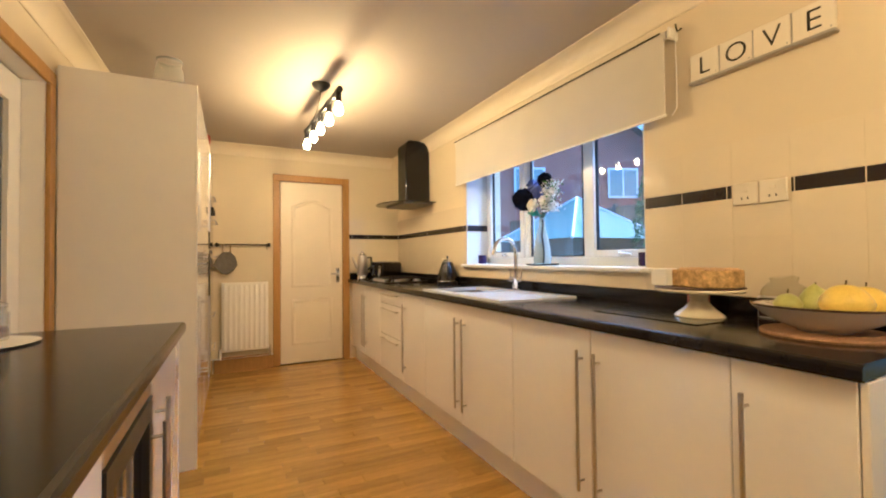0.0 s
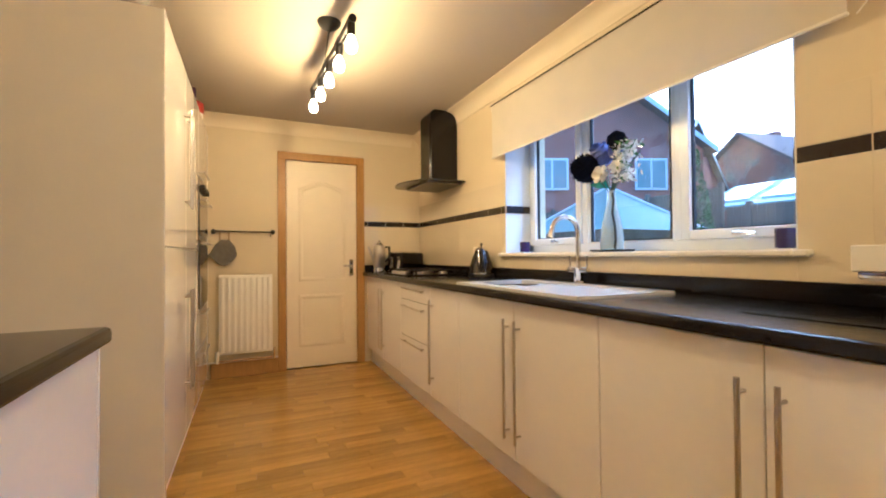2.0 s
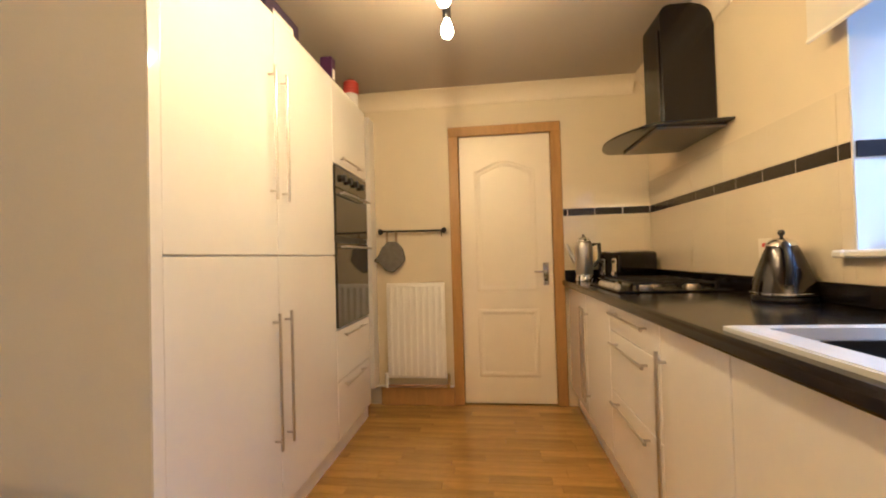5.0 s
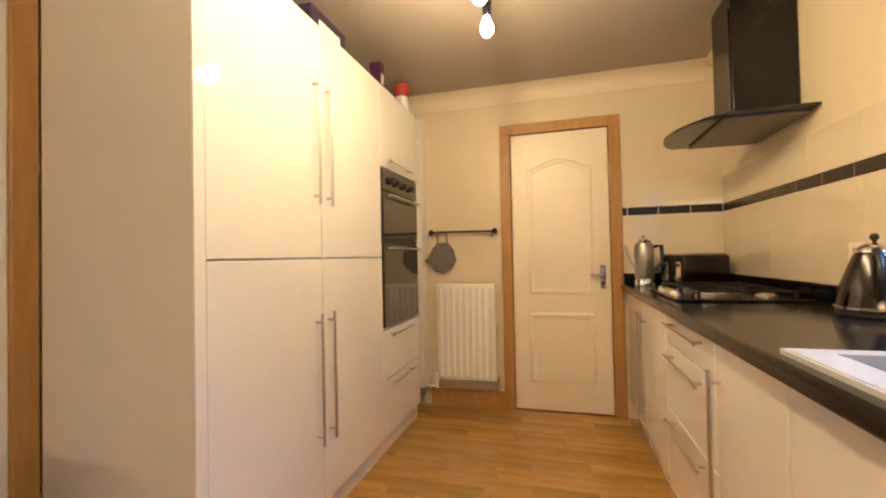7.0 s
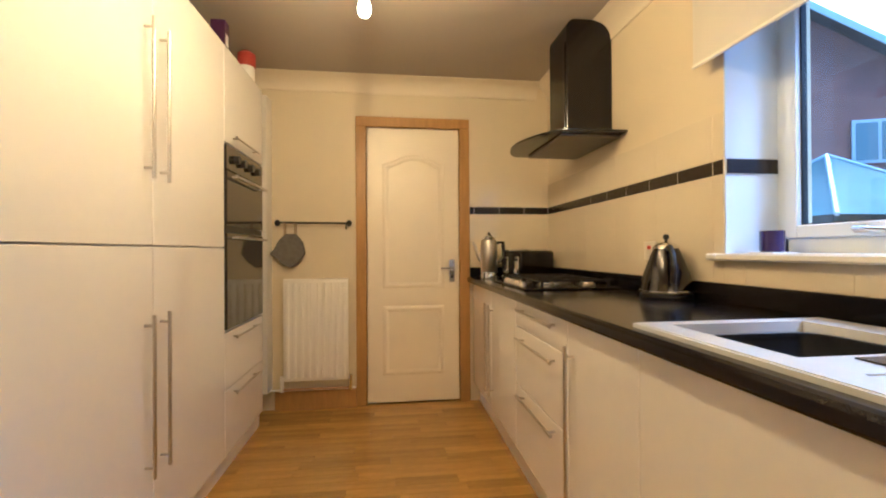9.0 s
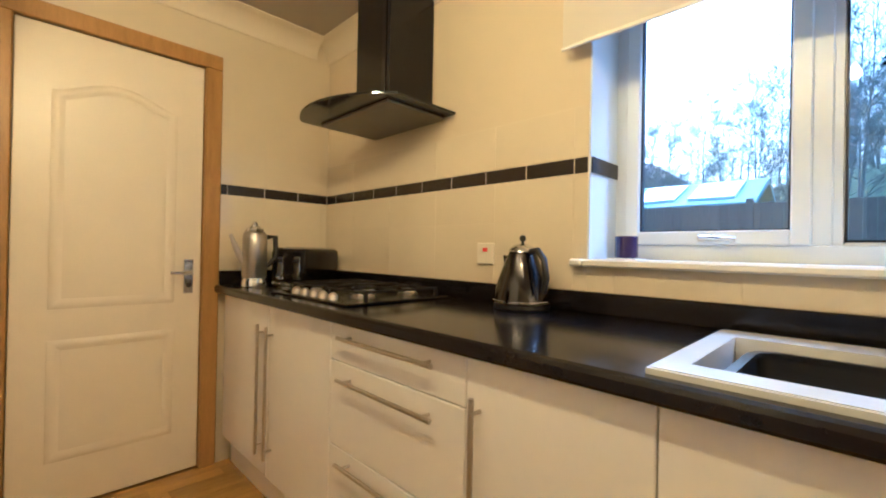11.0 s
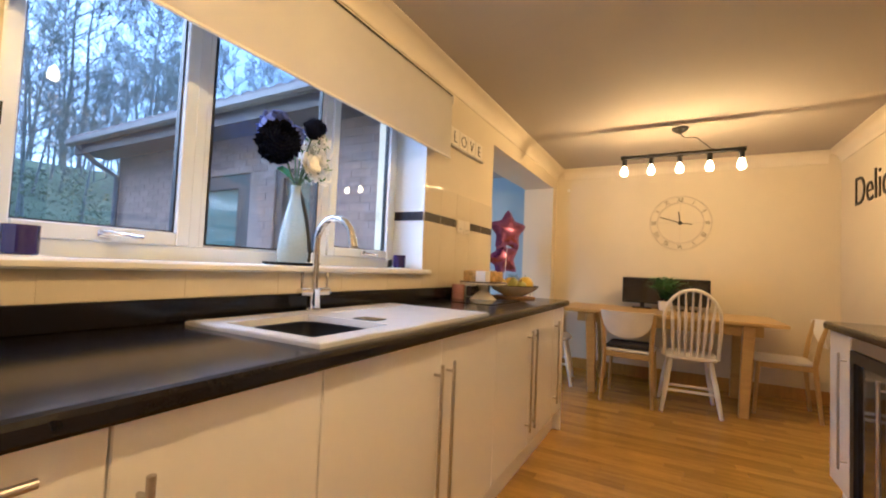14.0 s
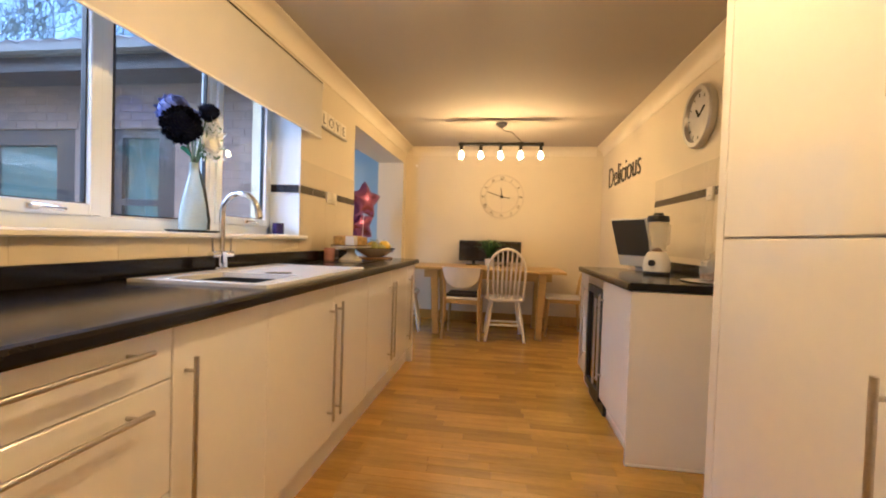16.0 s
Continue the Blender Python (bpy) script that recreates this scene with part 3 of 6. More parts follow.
part("crossbar", tube([(TX - 0.03, TY - 0.07, WTZ + 0.082), (TX - 0.03, TY + 0.07, WTZ + 0.082)], 0.015, 14), CHROME, tap, smooth=True)
for s in (-1, 1):
    part("lever", tube([(TX - 0.03, TY + s * 0.06, WTZ + 0.09), (TX - 0.03, TY + s * 0.063, WTZ + 0.155)], 0.0055, 10), CHROME, tap, smooth=True)

# hob
HX0, HX1, HB0, HB1 = 1.47, 1.96, 3.84, 4.43
hob = thing("gas_hob", (1.71, 4.13, WTZ), "black gas hob with cast pan supports and steel knobs", "hob")
part("hob_plate", box(HX0, HX1, HB0, HB1, WTZ, WTZ + 0.01, 0.004), HOOD, hob)
for bx, by, r in ((1.62, 3.97, 0.045), (1.62, 4.29, 0.04), (1.84, 3.97, 0.04), (1.84, 4.29, 0.05), (1.73, 4.13, 0.055)):
    b = part("burner", lathe([(r, 0), (r, 0.008), (r * 0.8, 0.012), (r * 0.75, 0.018), (r * 0.2, 0.02)], (bx, by, WTZ + 0.01), 24), STEEL, hob, "steel burner ring", True)
    part("burner_cap", lathe([(r * 0.66, 0), (r * 0.66, 0.006), (r * 0.3, 0.009)], (bx, by, WTZ + 0.0285), 20), BLACKMET, b, smooth=True)
for y0, y1 in ((3.86, 4.135), (4.145, 4.41)):
    for x in (1.56, 1.73, 1.90):
        part("pan_support_bar", box(x - 0.005, x + 0.005, y0, y1, WTZ + 0.034, WTZ + 0.042, 0.002), BLACKMET, hob)
    for y in (y0 + 0.005, (y0 + y1) / 2, y1 - 0.005):
        part("pan_support_bar", box(1.555, 1.905, y - 0.005, y + 0.005, WTZ + 0.037, WTZ + 0.046, 0.002), BLACKMET, hob)
    for x in (1.56, 1.90):
        for y in (y0 + 0.005, y1 - 0.005):
            part("pan_support_foot", box(x - 0.006, x + 0.006, y - 0.006, y + 0.006, WTZ + 0.01, WTZ + 0.036), BLACKMET, hob)
for i in range(5):
    part("knob", lathe([(0.019, 0), (0.018, 0.014), (0.015, 0.018), (0.006, 0.026)], (1.505, 3.99 + i * 0.07, WTZ + 0.01), 18), STEEL, hob, "steel control knob", True)

# cooker hood
hood = thing("cooker_hood", (1.9, 4.15, 1.70), "black chimney cooker hood with curved smoked glass canopy", "cooker hood")
hx0, hx1, hz1, hr = 1.766, 2.017, 2.316, 0.05
o = [(hx0, 1.69), (hx0, hz1 - hr)] + [(hx0 + hr - hr * math.cos(a), hz1 - hr + hr * math.sin(a)) for a in np.linspace(0.3, 1.57, 5)] + [(hx1 - hr + hr * math.sin(a), hz1 - hr + hr * math.cos(a)) for a in np.linspace(0, 1.3, 5)] + [(hx1, hz1 - hr), (hx1, 1.69)]
part("chimney", prism(o, "y", 4.03, 4.27, 0.004), HOOD, hood)
part("chimney_trim", box(1.7605, 1.766, 4.05, 4.075, 1.72, 2.2, 0.002), DARKSTEEL, hood, "polished strip down the chimney")
GZ = 1.682
plan = [(2.017, 3.885), (1.70, 3.885)] + [(1.70 - 0.125 * math.sin(math.pi * u) ** 0.7 - 0.07 * u, 3.885 + 0.615 * u) for u in np.linspace(0.04, 0.98, 14)] + [(1.63, 4.50), (2.017, 4.50)]
part("canopy", prism(plan, "z", GZ, GZ + 0.009), mat("smoked_black_glass", (0.015, 0.016, 0.016), 0.08, bump=0.0, var=0.1), hood, "smoked black glass canopy")
part("motor_box", box(1.70, 2.015, 3.95, 4.46, GZ - 0.014, GZ, 0.003), mat("grey_filter_metal", (0.24, 0.22, 0.19), 0.4, 0.8, var=0.15, scale=10, grain=150), hood, "grey metal filter tray")

# kettle
KX, KY = 1.925, 3.468
kettle = thing("kettle", (KX, KY, WTZ), "polished dark metal dome kettle on a black base", "kettle")
part("power_base", lathe([(0.094, 0), (0.1, 0.006), (0.099, 0.018), (0.09, 0.022)], (KX, KY, WTZ), 32), BLACKPL, kettle, smooth=True)
part("body", lathe([(0.098, 0.026), (0.103, 0.032), (0.098, 0.06), (0.087, 0.10), (0.069, 0.15), (0.054, 0.19), (0.046, 0.206)], (KX, KY, WTZ), 40), DARKSTEEL, kettle, smooth=True)
part("base_ring", lathe([(0.1, 0.022), (0.105, 0.026), (0.105, 0.032), (0.1, 0.036)], (KX, KY, WTZ), 40), CHROME, kettle, "chrome ring", True)
part("lid", lathe([(0.052, 0.204), (0.049, 0.213), (0.032, 0.227), (0.012, 0.234)], (KX, KY, WTZ), 32), CHROME, kettle, "chrome lid", True)
part("lid_knob", lathe([(0.005, 0.231), (0.006, 0.242), (0.011, 0.246), (0.0125, 0.253), (0.009, 0.262), (0.002, 0.265)], (KX, KY, WTZ), 16), BLACKPL, kettle, smooth=True)
part("handle", tube([(KX - 0.03, KY - 0.055, WTZ + 0.205), (KX - 0.05, KY - 0.095, WTZ + 0.21), (KX - 0.06, KY - 0.125, WTZ + 0.18), (KX - 0.065, KY - 0.138, WTZ + 0.12), (KX - 0.06, KY - 0.125, WTZ + 0.07)], 0.011, 12), BLACKPL, kettle, "black curved handle", True)
part("spout", prism([(KY + 0.05, WTZ + 0.175), (KY + 0.078, WTZ + 0.192), (KY + 0.076, WTZ + 0.178), (KY + 0.07, WTZ + 0.135)], "x", KX - 0.014, KX + 0.014, 0.003), DARKSTEEL, kettle)
kettle.scale = (0.95, 0.95, 0.95)

# toaster and coffee percolator in the corner
toaster = thing("toaster", (1.83, 4.72, WTZ), "black four-slice toaster with chrome trim", "toaster")
part("body", box(1.65, 1.985, 4.62, 4.82, WTZ + 0.018, WTZ + 0.188, 0.022, seg=3), HOOD, toaster, smooth=True)
part("foot_ring", box(1.655, 1.98, 4.625, 4.815, WTZ, WTZ + 0.02, 0.004), CHROME, toaster, "chrome base")
part("top_trim", box(1.665, 1.97, 4.635, 4.805, WTZ + 0.185, WTZ + 0.194, 0.003), CHROME, toaster, "chrome top trim")
for y in (4.655, 4.735):
    part("slot", box(1.69, 1.95, y, y + 0.022, WTZ + 0.1935, WTZ + 0.1955), BLACKMET, toaster)
for y in (4.645, 4.74):
    part("control_plate", box(1.642, 1.651, y, y + 0.035, WTZ + 0.035, WTZ + 0.15, 0.003), CHROME, toaster, "chrome control strip")
    part("lever", box(1.627, 1.645, y + 0.006, y + 0.03, WTZ + 0.12, WTZ + 0.138, 0.004), BLACKPL, toaster)
    part("dial", tube([(1.645, y + 0.018, WTZ + 0.055), (1.632, y + 0.018, WTZ + 0.055)], 0.014, 14), CHROME, toaster, smooth=True)
toaster.matrix_world = pose(1.795, 4.745, WTZ, 0, 0, 30)
MX, MY = 1.505, 4.72
moka = thing("coffee_percolator", (MX, MY, WTZ), "polished steel coffee percolator with black handle", "coffee pot")
part("stand", lathe([(0.05, 0), (0.052, 0.02), (0.046, 0.04)], (MX, MY, WTZ), 28), CHROME, moka, smooth=True)
part("body", lathe([(0.046, 0.04), (0.05, 0.048), (0.05, 0.20), (0.047, 0.225), (0.038, 0.24)], (MX, MY, WTZ), 32), STEEL, moka, smooth=True)
part("lid", lathe([(0.04, 0.238), (0.034, 0.252), (0.014, 0.262), (0.012, 0.272), (0.006, 0.28)], (MX, MY, WTZ), 24), CHROME, moka, smooth=True)
part("spout", tube([(MX - 0.045, MY + 0.01, WTZ + 0.11), (MX - 0.07, MY + 0.01, WTZ + 0.16), (MX - 0.095, MY + 0.012, WTZ + 0.225)], 0.014, 10, taper=[1.2, 0.9, 0.5]), STEEL, moka, smooth=True)
moka.scale = (1.12, 1.12, 1.12)
part("handle", tube([(MX + 0.045, MY - 0.01, WTZ + 0.215), (MX + 0.085, MY - 0.01, WTZ + 0.22), (MX + 0.09, MY - 0.01, WTZ + 0.13), (MX + 0.05, MY - 0.01, WTZ + 0.09)], 0.011, 10), BLACKPL, moka, "black handle", True)

# sockets and switches on the tiles


def wall_plate(y0, y1, z0, z1, label, rockers, red=False, wall=None, sign=-1):
    x = (XW if wall is None else wall) + sign * 0.0065
    s = thing("socket", (x, (y0 + y1) / 2, z0), label, "socket")
    part("plate", box(x, x + sign * 0.009, y0, y1, z0, z1, 0.003), CREAMP, s)
    for i in range(rockers):
        y = y0 + (y1 - y0) * (i + 0.5) / rockers
        part("rocker", box(x + sign * 0.009, x + sign * 0.012, y - 0.012, y + 0.012, z0 + 0.05, z0 + 0.066, 0.001), mat("red_switch", (0.6, 0.05, 0.03), 0.3) if red else CREAMP, s, "red switch" if red else "")
        if not red:
            for d in (-0.011, 0.011):
                part("pin_hole", box(x + sign * 0.0092, x + sign * 0.0098, y + d - 0.0025, y + d + 0.0025, z0 + 0.02, z0 + 0.03), BLACKPL, s)
    return s


wall_plate(0.94, 1.03, 1.33, 1.415, "white wall socket over the worktop", 1)
wall_plate(1.035, 1.125, 1.33, 1.415, "white wall socket over the worktop", 1)
wall_plate(3.655, 3.74, 1.045, 1.13, "white cooker switch with a red rocker", 1, True)
wall_plate(1.37, 1.45, 1.375, 1.455, "white wall socket over the side counter", 1, False, XL, 1)

# cake stand
CX, CY = 1.80, 1.14
stand = thing("cake_stand", (CX, CY, WTZ), "cream ceramic cake stand with a dark board", "cake stand")
part("foot", lathe([(0.082, 0), (0.085, 0.006), (0.075, 0.016), (0.05, 0.035), (0.03, 0.06), (0.032, 0.085), (0.05, 0.092)], (CX, CY, WTZ), 32), mat("cream_ceramic", (0.78, 0.72, 0.52), 0.15, coat=0.4, var=0.03), stand, smooth=True)
part("plate", lathe([(0.05, 0.09), (0.145, 0.097), (0.15, 0.103), (0.148, 0.109), (0.02, 0.107)], (CX, CY, WTZ), 48), mat("cream_ceramic", (0, 0, 0)), stand, smooth=True)
part("board", lathe([(0.148, 0.109), (0.15, 0.112), (0.148, 0.115)], (CX, CY, WTZ), 48), mat("dark_cake_board", (0.05, 0.02, 0.015), 0.4), stand, "dark round board", True)
cake = thing("cake", (CX, CY, WTZ + 0.115), "nut-topped sponge cake with a slice label beside it", "cake")
CAKEM = mat("sponge_cake", (0.56, 0.37, 0.10), 0.8, var=0.7, scale=38, grain=120, bump=0.7)
bmc = bmesh.new()
pts = [(CX + 0.125 * math.cos(a) + 0.008, CY - 0.015 + 0.125 * math.sin(a)) for a in np.linspace(-2.6, 1.9, 22)]
prism(pts, "z", WTZ + 0.1155, WTZ + 0.178, 0.004, bmc)
for v in bmc.verts:
    v.co += 0.004 * noise.noise_vector(v.co * 60)
part("sponge", bmc, CAKEM, cake)
part("label_card", box(CX - 0.075, CX - 0.01, CY + 0.075, CY + 0.145, WTZ + 0.1155, WTZ + 0.182, 0.003), PAPERW, cake, "white plastic tub")
for i in range(60):
    a, r = random.uniform(-2.5, 1.8), 0.105 * math.sqrt(random.random())
    if i < 40:
        part("nut", lathe([(0.009, 0), (0.011, 0.004), (0.004, 0.009)], (CX + 0.008 + r * math.cos(a), CY - 0.02 + r * math.sin(a), WTZ + 0.1765), 7), mat("chopped_nut", (0.62, 0.42, 0.18), 0.7, var=0.3), cake)
pad = thing("chopping_board", (CX - 0.03, CY + 0.12, WTZ), "thin dark slate board under the cake stand", "board")
pad.location.z = WTZ
part("slate", box(CX - 0.20, CX + 0.17, CY - 0.12, CY + 0.33, WTZ + 0.0, WTZ + 0.003, 0.001), mat("dark_slate", (0.007, 0.007, 0.008), 0.14, var=0.3, bump=0.01, spec=0.35), pad)

# photo tile leaning on the upstand
fr = thing("photo_block", (1.985, 0.99, WTZ), "small dark photo block leaning on the wall", "photo frame")
part("block", box(1.972, 1.992, 0.95, 1.03, WTZ, WTZ + 0.08, 0.003), PAPERW, fr)
part("picture", box(1.9705, 1.972, 0.955, 1.025, WTZ + 0.006, WTZ + 0.074), mat("dark_print", (0.03, 0.02, 0.035), 0.3, var=0.5, scale=40), fr)

candlejar = thing("candle_jar", (1.932, 1.225, WTZ), "pink glass candle jar behind the cake stand", "candle")
part("jar_glass", lathe([(0.036, 0), (0.04, 0.005), (0.041, 0.088), (0.037, 0.09), (0.034, 0.075)], (1.932, 1.225, WTZ), 24), mat("pink_glass", (0.55, 0.27, 0.22), 0.12, var=0.15, scale=30, bump=0.01, coat=0.4), candlejar, smooth=True)
part("wax", lathe([(0.033, 0.07), (0.033, 0.074), (0.004, 0.075)], (1.932, 1.225, WTZ), 20), WHITEP, candlejar)

# fruit bowl on a cork mat
FX, FYB = 1.74, 0.74
corkm = thing("cork_mat", (FX, FYB, WTZ), "round woven cork mat under the bowl", "mat")
part("mat", lathe([(0.15, 0), (0.153, 0.006), (0.15, 0.012), (0.12, 0.0125)], (FX, FYB, WTZ), 48), mat("cork", (0.36, 0.21, 0.09), 0.9, var=0.4, scale=60, grain=200, bump=0.6), corkm)
bowl = thing("fruit_bowl", (FX, FYB, WTZ + 0.0125), "wide pale ceramic bowl with a dark rim", "bowl")
part("bowl", lathe([(0.07, 0.0), (0.075, 0.006), (0.10, 0.016), (0.165, 0.05), (0.195, 0.083), (0.19, 0.084), (0.155, 0.055), (0.06, 0.022)], (FX, FYB, WTZ + 0.0125), 48), mat("grey_ceramic", (0.66, 0.61, 0.55), 0.2, coat=0.4, var=0.06), bowl, smooth=True)
part("rim", lathe([(0.19, 0.0845), (0.197, 0.083), (0.198, 0.088), (0.192, 0.09)], (FX, FYB, WTZ + 0.0125), 48, cap=False), mat("dark_rim_glaze", (0.06, 0.035, 0.03), 0.2), bowl, smooth=True)
bowl.scale = (0.88, 0.88, 0.86)


def fruit(at, r, name, label, material, sq=1.0, tip=0.0):
    t = thing(name, at, label, "fruit", "fruit in the bowl")
    rows = []
    for i in range(13):
        a = math.pi * i / 12
        rr = max(0.0015, r * math.sin(a) * (1 + 0.04 * math.sin(5 * a)))
        rows.append((rr, r + -r * math.cos(a) * (sq + tip * (i / 12) ** 4)))
    part("skin", lathe(rows, at, 20), material, t, smooth=True)
    part("stalk", tube([(at[0], at[1], at[2] + r * (1 + sq)), (at[0] + 0.004, at[1], at[2] + r * (1 + sq) + 0.012)], 0.0022, 6), mat("stalk_brown", (0.08, 0.05, 0.02), 0.8), t)


YEL = mat("yellow_fruit_skin", (0.80, 0.60, 0.015), 0.4, var=0.15, scale=25, grain=160, bump=0.15)
GRN = mat("green_fruit_skin", (0.45, 0.46, 0.08), 0.35, var=0.2, scale=20, bump=0.08)
fruit((FX - 0.06, FYB - 0.07, WTZ + 0.045), 0.055, "grapefruit", "large yellow grapefruit in the bowl", YEL, 0.93)
fruit((FX + 0.045, FYB - 0.075, WTZ + 0.045), 0.05, "grapefruit", "large yellow grapefruit in the bowl", YEL, 0.93)
fruit((FX - 0.005, FYB + 0.02, WTZ + 0.04), 0.043, "pear", "yellow-green pear in the bowl", GRN, 1.0, 0.5)
fruit((FX - 0.075, FYB + 0.055, WTZ + 0.055), 0.034, "lime", "green lime in the bowl", GRN, 0.9)
fruit((FX + 0.075, FYB + 0.05, WTZ + 0.055), 0.036, "lemon", "bright lemon in the bowl", YEL, 1.2)
bag = thing("fruit_bag", (FX - 0.02, FYB + 0.09, WTZ + 0.07), "crumpled clear plastic bag of fruit in the bowl", "bag")
bmb = lathe([(0.01, 0.0), (0.05, 0.012), (0.062, 0.035), (0.05, 0.062), (0.03, 0.072), (0.036, 0.088)], (FX - 0.02, FYB + 0.085, WTZ + 0.075), 22, cap=False)
for v in bmb.verts:
    v.co += 0.011 * noise.noise_vector(v.co * 40)
part("film", bmb, glass("bag_film", (0.9, 0.9, 0.86), 0.12), bag)

# ---- window sill things ----
SZ = WZ0 + 0.003
VX, VY = 2.10, 2.395
tray = thing("saucer", (VX, VY, SZ), "thin black saucer under the vase", "saucer")
part("dish", lathe([(0.098, 0), (0.108, 0.004), (0.112, 0.011), (0.1, 0.006)], (VX, VY, SZ), 32), mat("black_saucer_glaze", (0.008, 0.008, 0.009), 0.55, var=0.2, scale=30, spec=0.2), tray, smooth=True)
vase = thing("glass_vase", (VX, VY, SZ + 0.0065), "tall smoky blue glass vase of artificial flowers", "vase")
VG = mat("smoky_glass", (0.66, 0.78, 0.80), 0.06, var=0.12, scale=9, bump=0.02, trans=0.6)
part("bottle", lathe([(0.052, 0.0), (0.058, 0.006), (0.06, 0.05), (0.052, 0.12), (0.038, 0.19), (0.024, 0.25), (0.018, 0.285), (0.02, 0.315), (0.017, 0.315), (0.015, 0.285)], (VX, VY, SZ + 0.0065), 36, cap=False), VG, vase, smooth=True)
part("twisted_stem", tube([(VX - 0.038, VY - 0.054, SZ + 0.014), (VX - 0.036, VY - 0.06, SZ + 0.06), (VX - 0.03, VY - 0.05, SZ + 0.13), (VX - 0.03, VY - 0.034, SZ + 0.2), (VX - 0.012, VY - 0.026, SZ + 0.27), (VX, VY, SZ + 0.34)], 0.0065, 8), mat("dark_stem", (0.03, 0.035, 0.03), 0.6), vase)


def stem(a, b):
    mid = (Vector(a) + Vector(b)) / 2 + Vector((0, 0.0, 0.015))
    return tube([a, mid, b], 0.003, 6)


def bloom(name, label, at, r, material, petals, rings, flat=0.35, face=(-1, 0.1, 0.2), core=None):
    """A flower head: rings of cupped petals round a core, facing the room."""
    f = thing(name, at, label, "flower", "flowers in the vase")
    q = Vector(face).to_track_quat('Z', 'Y').to_matrix()
    bm = bmesh.new()
    for k in range(rings):
        u = k / max(1, rings - 1)
        n = max(5, int(petals * (1 - 0.4 * u)))
        for i in range(n):
            a = 2 * math.pi * (i + 0.5 * (k % 2)) / n + random.uniform(-0.1, 0.1)
            el = (-0.7 + 2.2 * u) if rings > 2 else flat + 0.5 * u
            ln, w = r * random.uniform(0.86, 0.98), r * 2.4 / n * (1.9 if rings > 2 else 1.35)
            rad, tan = Vector((math.cos(a), math.sin(a), 0)), Vector((-math.sin(a), math.cos(a), 0))
            up = Vector((0, 0, 1))
            d = rad * math.cos(el) + up * math.sin(el)
            nrm = up * math.cos(el) - rad * math.sin(el)
            base = [d * 0.08 * ln + tan * w * 0.25, d * 0.08 * ln - tan * w * 0.25]
            mm = 0.84
            midp = [d * mm * ln - tan * w * 0.5 + nrm * 0.07 * r, d * mm * ln + nrm * -0.02 * r, d * mm * ln + tan * w * 0.5 + nrm * 0.07 * r]
            tip = d * ln + nrm * 0.06 * r
            vs = [bm.verts.new(Vector(at) + q @ p) for p in base + midp + [tip]]
            for idx in ((0, 3, 4), (1, 2, 3), (0, 1, 3), (2, 5, 3), (3, 5, 4)):
                bm.faces.new([vs[j] for j in idx])
    part("petals", bm, material, f)
    ball = 0.74 if rings > 2 else 0.13
    part("centre", lathe([(max(0.001, r * ball * math.sin(math.pi * i / 8)), -r * ball * math.cos(math.pi * i / 8)) for i in range(9)], at, 14), core or material, f, smooth=True)
    part("flower_stem", stem((VX, VY, SZ + 0.3), at), mat("green_stem", (0.06, 0.12, 0.05), 0.6), f)


NAVY = mat("navy_petal", (0.006, 0.008, 0.022), 0.9, spec=0.15, var=0.4, scale=60, bump=0.1, island=0.4)
BLUEP = mat("blue_petal", (0.09, 0.12, 0.36), 0.7, var=0.3, scale=60, bump=0.1, island=0.4)
WHITEPT = mat("white_petal", (0.84, 0.85, 0.84), 0.7, var=0.1, scale=60, bump=0.05, island=0.08)
YC = mat("yellow_centre", (0.5, 0.42, 0.1), 0.8, var=0.3, scale=120)
bloom("pompom_flower", "dark navy pompom flower in the vase", (VX - 0.045, VY + 0.135, SZ + 0.46), 0.092, NAVY, 26, 13, face=(-1, 0.5, 0.2))
bloom("pompom_flower", "dark navy pompom flower in the vase", (VX - 0.02, VY - 0.06, SZ + 0.57), 0.056, NAVY, 22, 11, face=(-0.8, -0.5, 0.4))
bloom("blue_flower", "blue hydrangea-like flower in the vase", (VX + 0.03, VY + 0.09, SZ + 0.53), 0.085, BLUEP, 12, 6, face=(-0.6, 0.2, 0.7))
bloom("white_flower", "open white flower with yellow centre in the vase", (VX - 0.055, VY + 0.005, SZ + 0.40), 0.064, WHITEPT, 6, 2, 0.35, (-1, -0.15, 0.2), YC)
bloom("white_flower", "open white flower with yellow centre in the vase", (VX + 0.02, VY - 0.03, SZ + 0.44), 0.045, WHITEPT, 6, 2, 0.35, (-0.5, -0.7, 0.5), YC)
bloom("white_flower", "open white flower with yellow centre in the vase", (VX - 0.035, VY - 0.075, SZ + 0.425), 0.05, WHITEPT, 6, 2, 0.35, (-0.9, -0.4, 0.3), YC)
bloom("blue_flower", "blue hydrangea-like flower in the vase", (VX + 0.035, VY - 0.005, SZ + 0.53), 0.055, BLUEP, 12, 5, face=(-0.7, 0.1, 0.6))
spray = thing("leaf_spray", (VX, VY, SZ + 0.32), "spray of green and white leaves in the vase", "foliage", "flowers in the vase")
bms, bmw = bmesh.new(), bmesh.new()
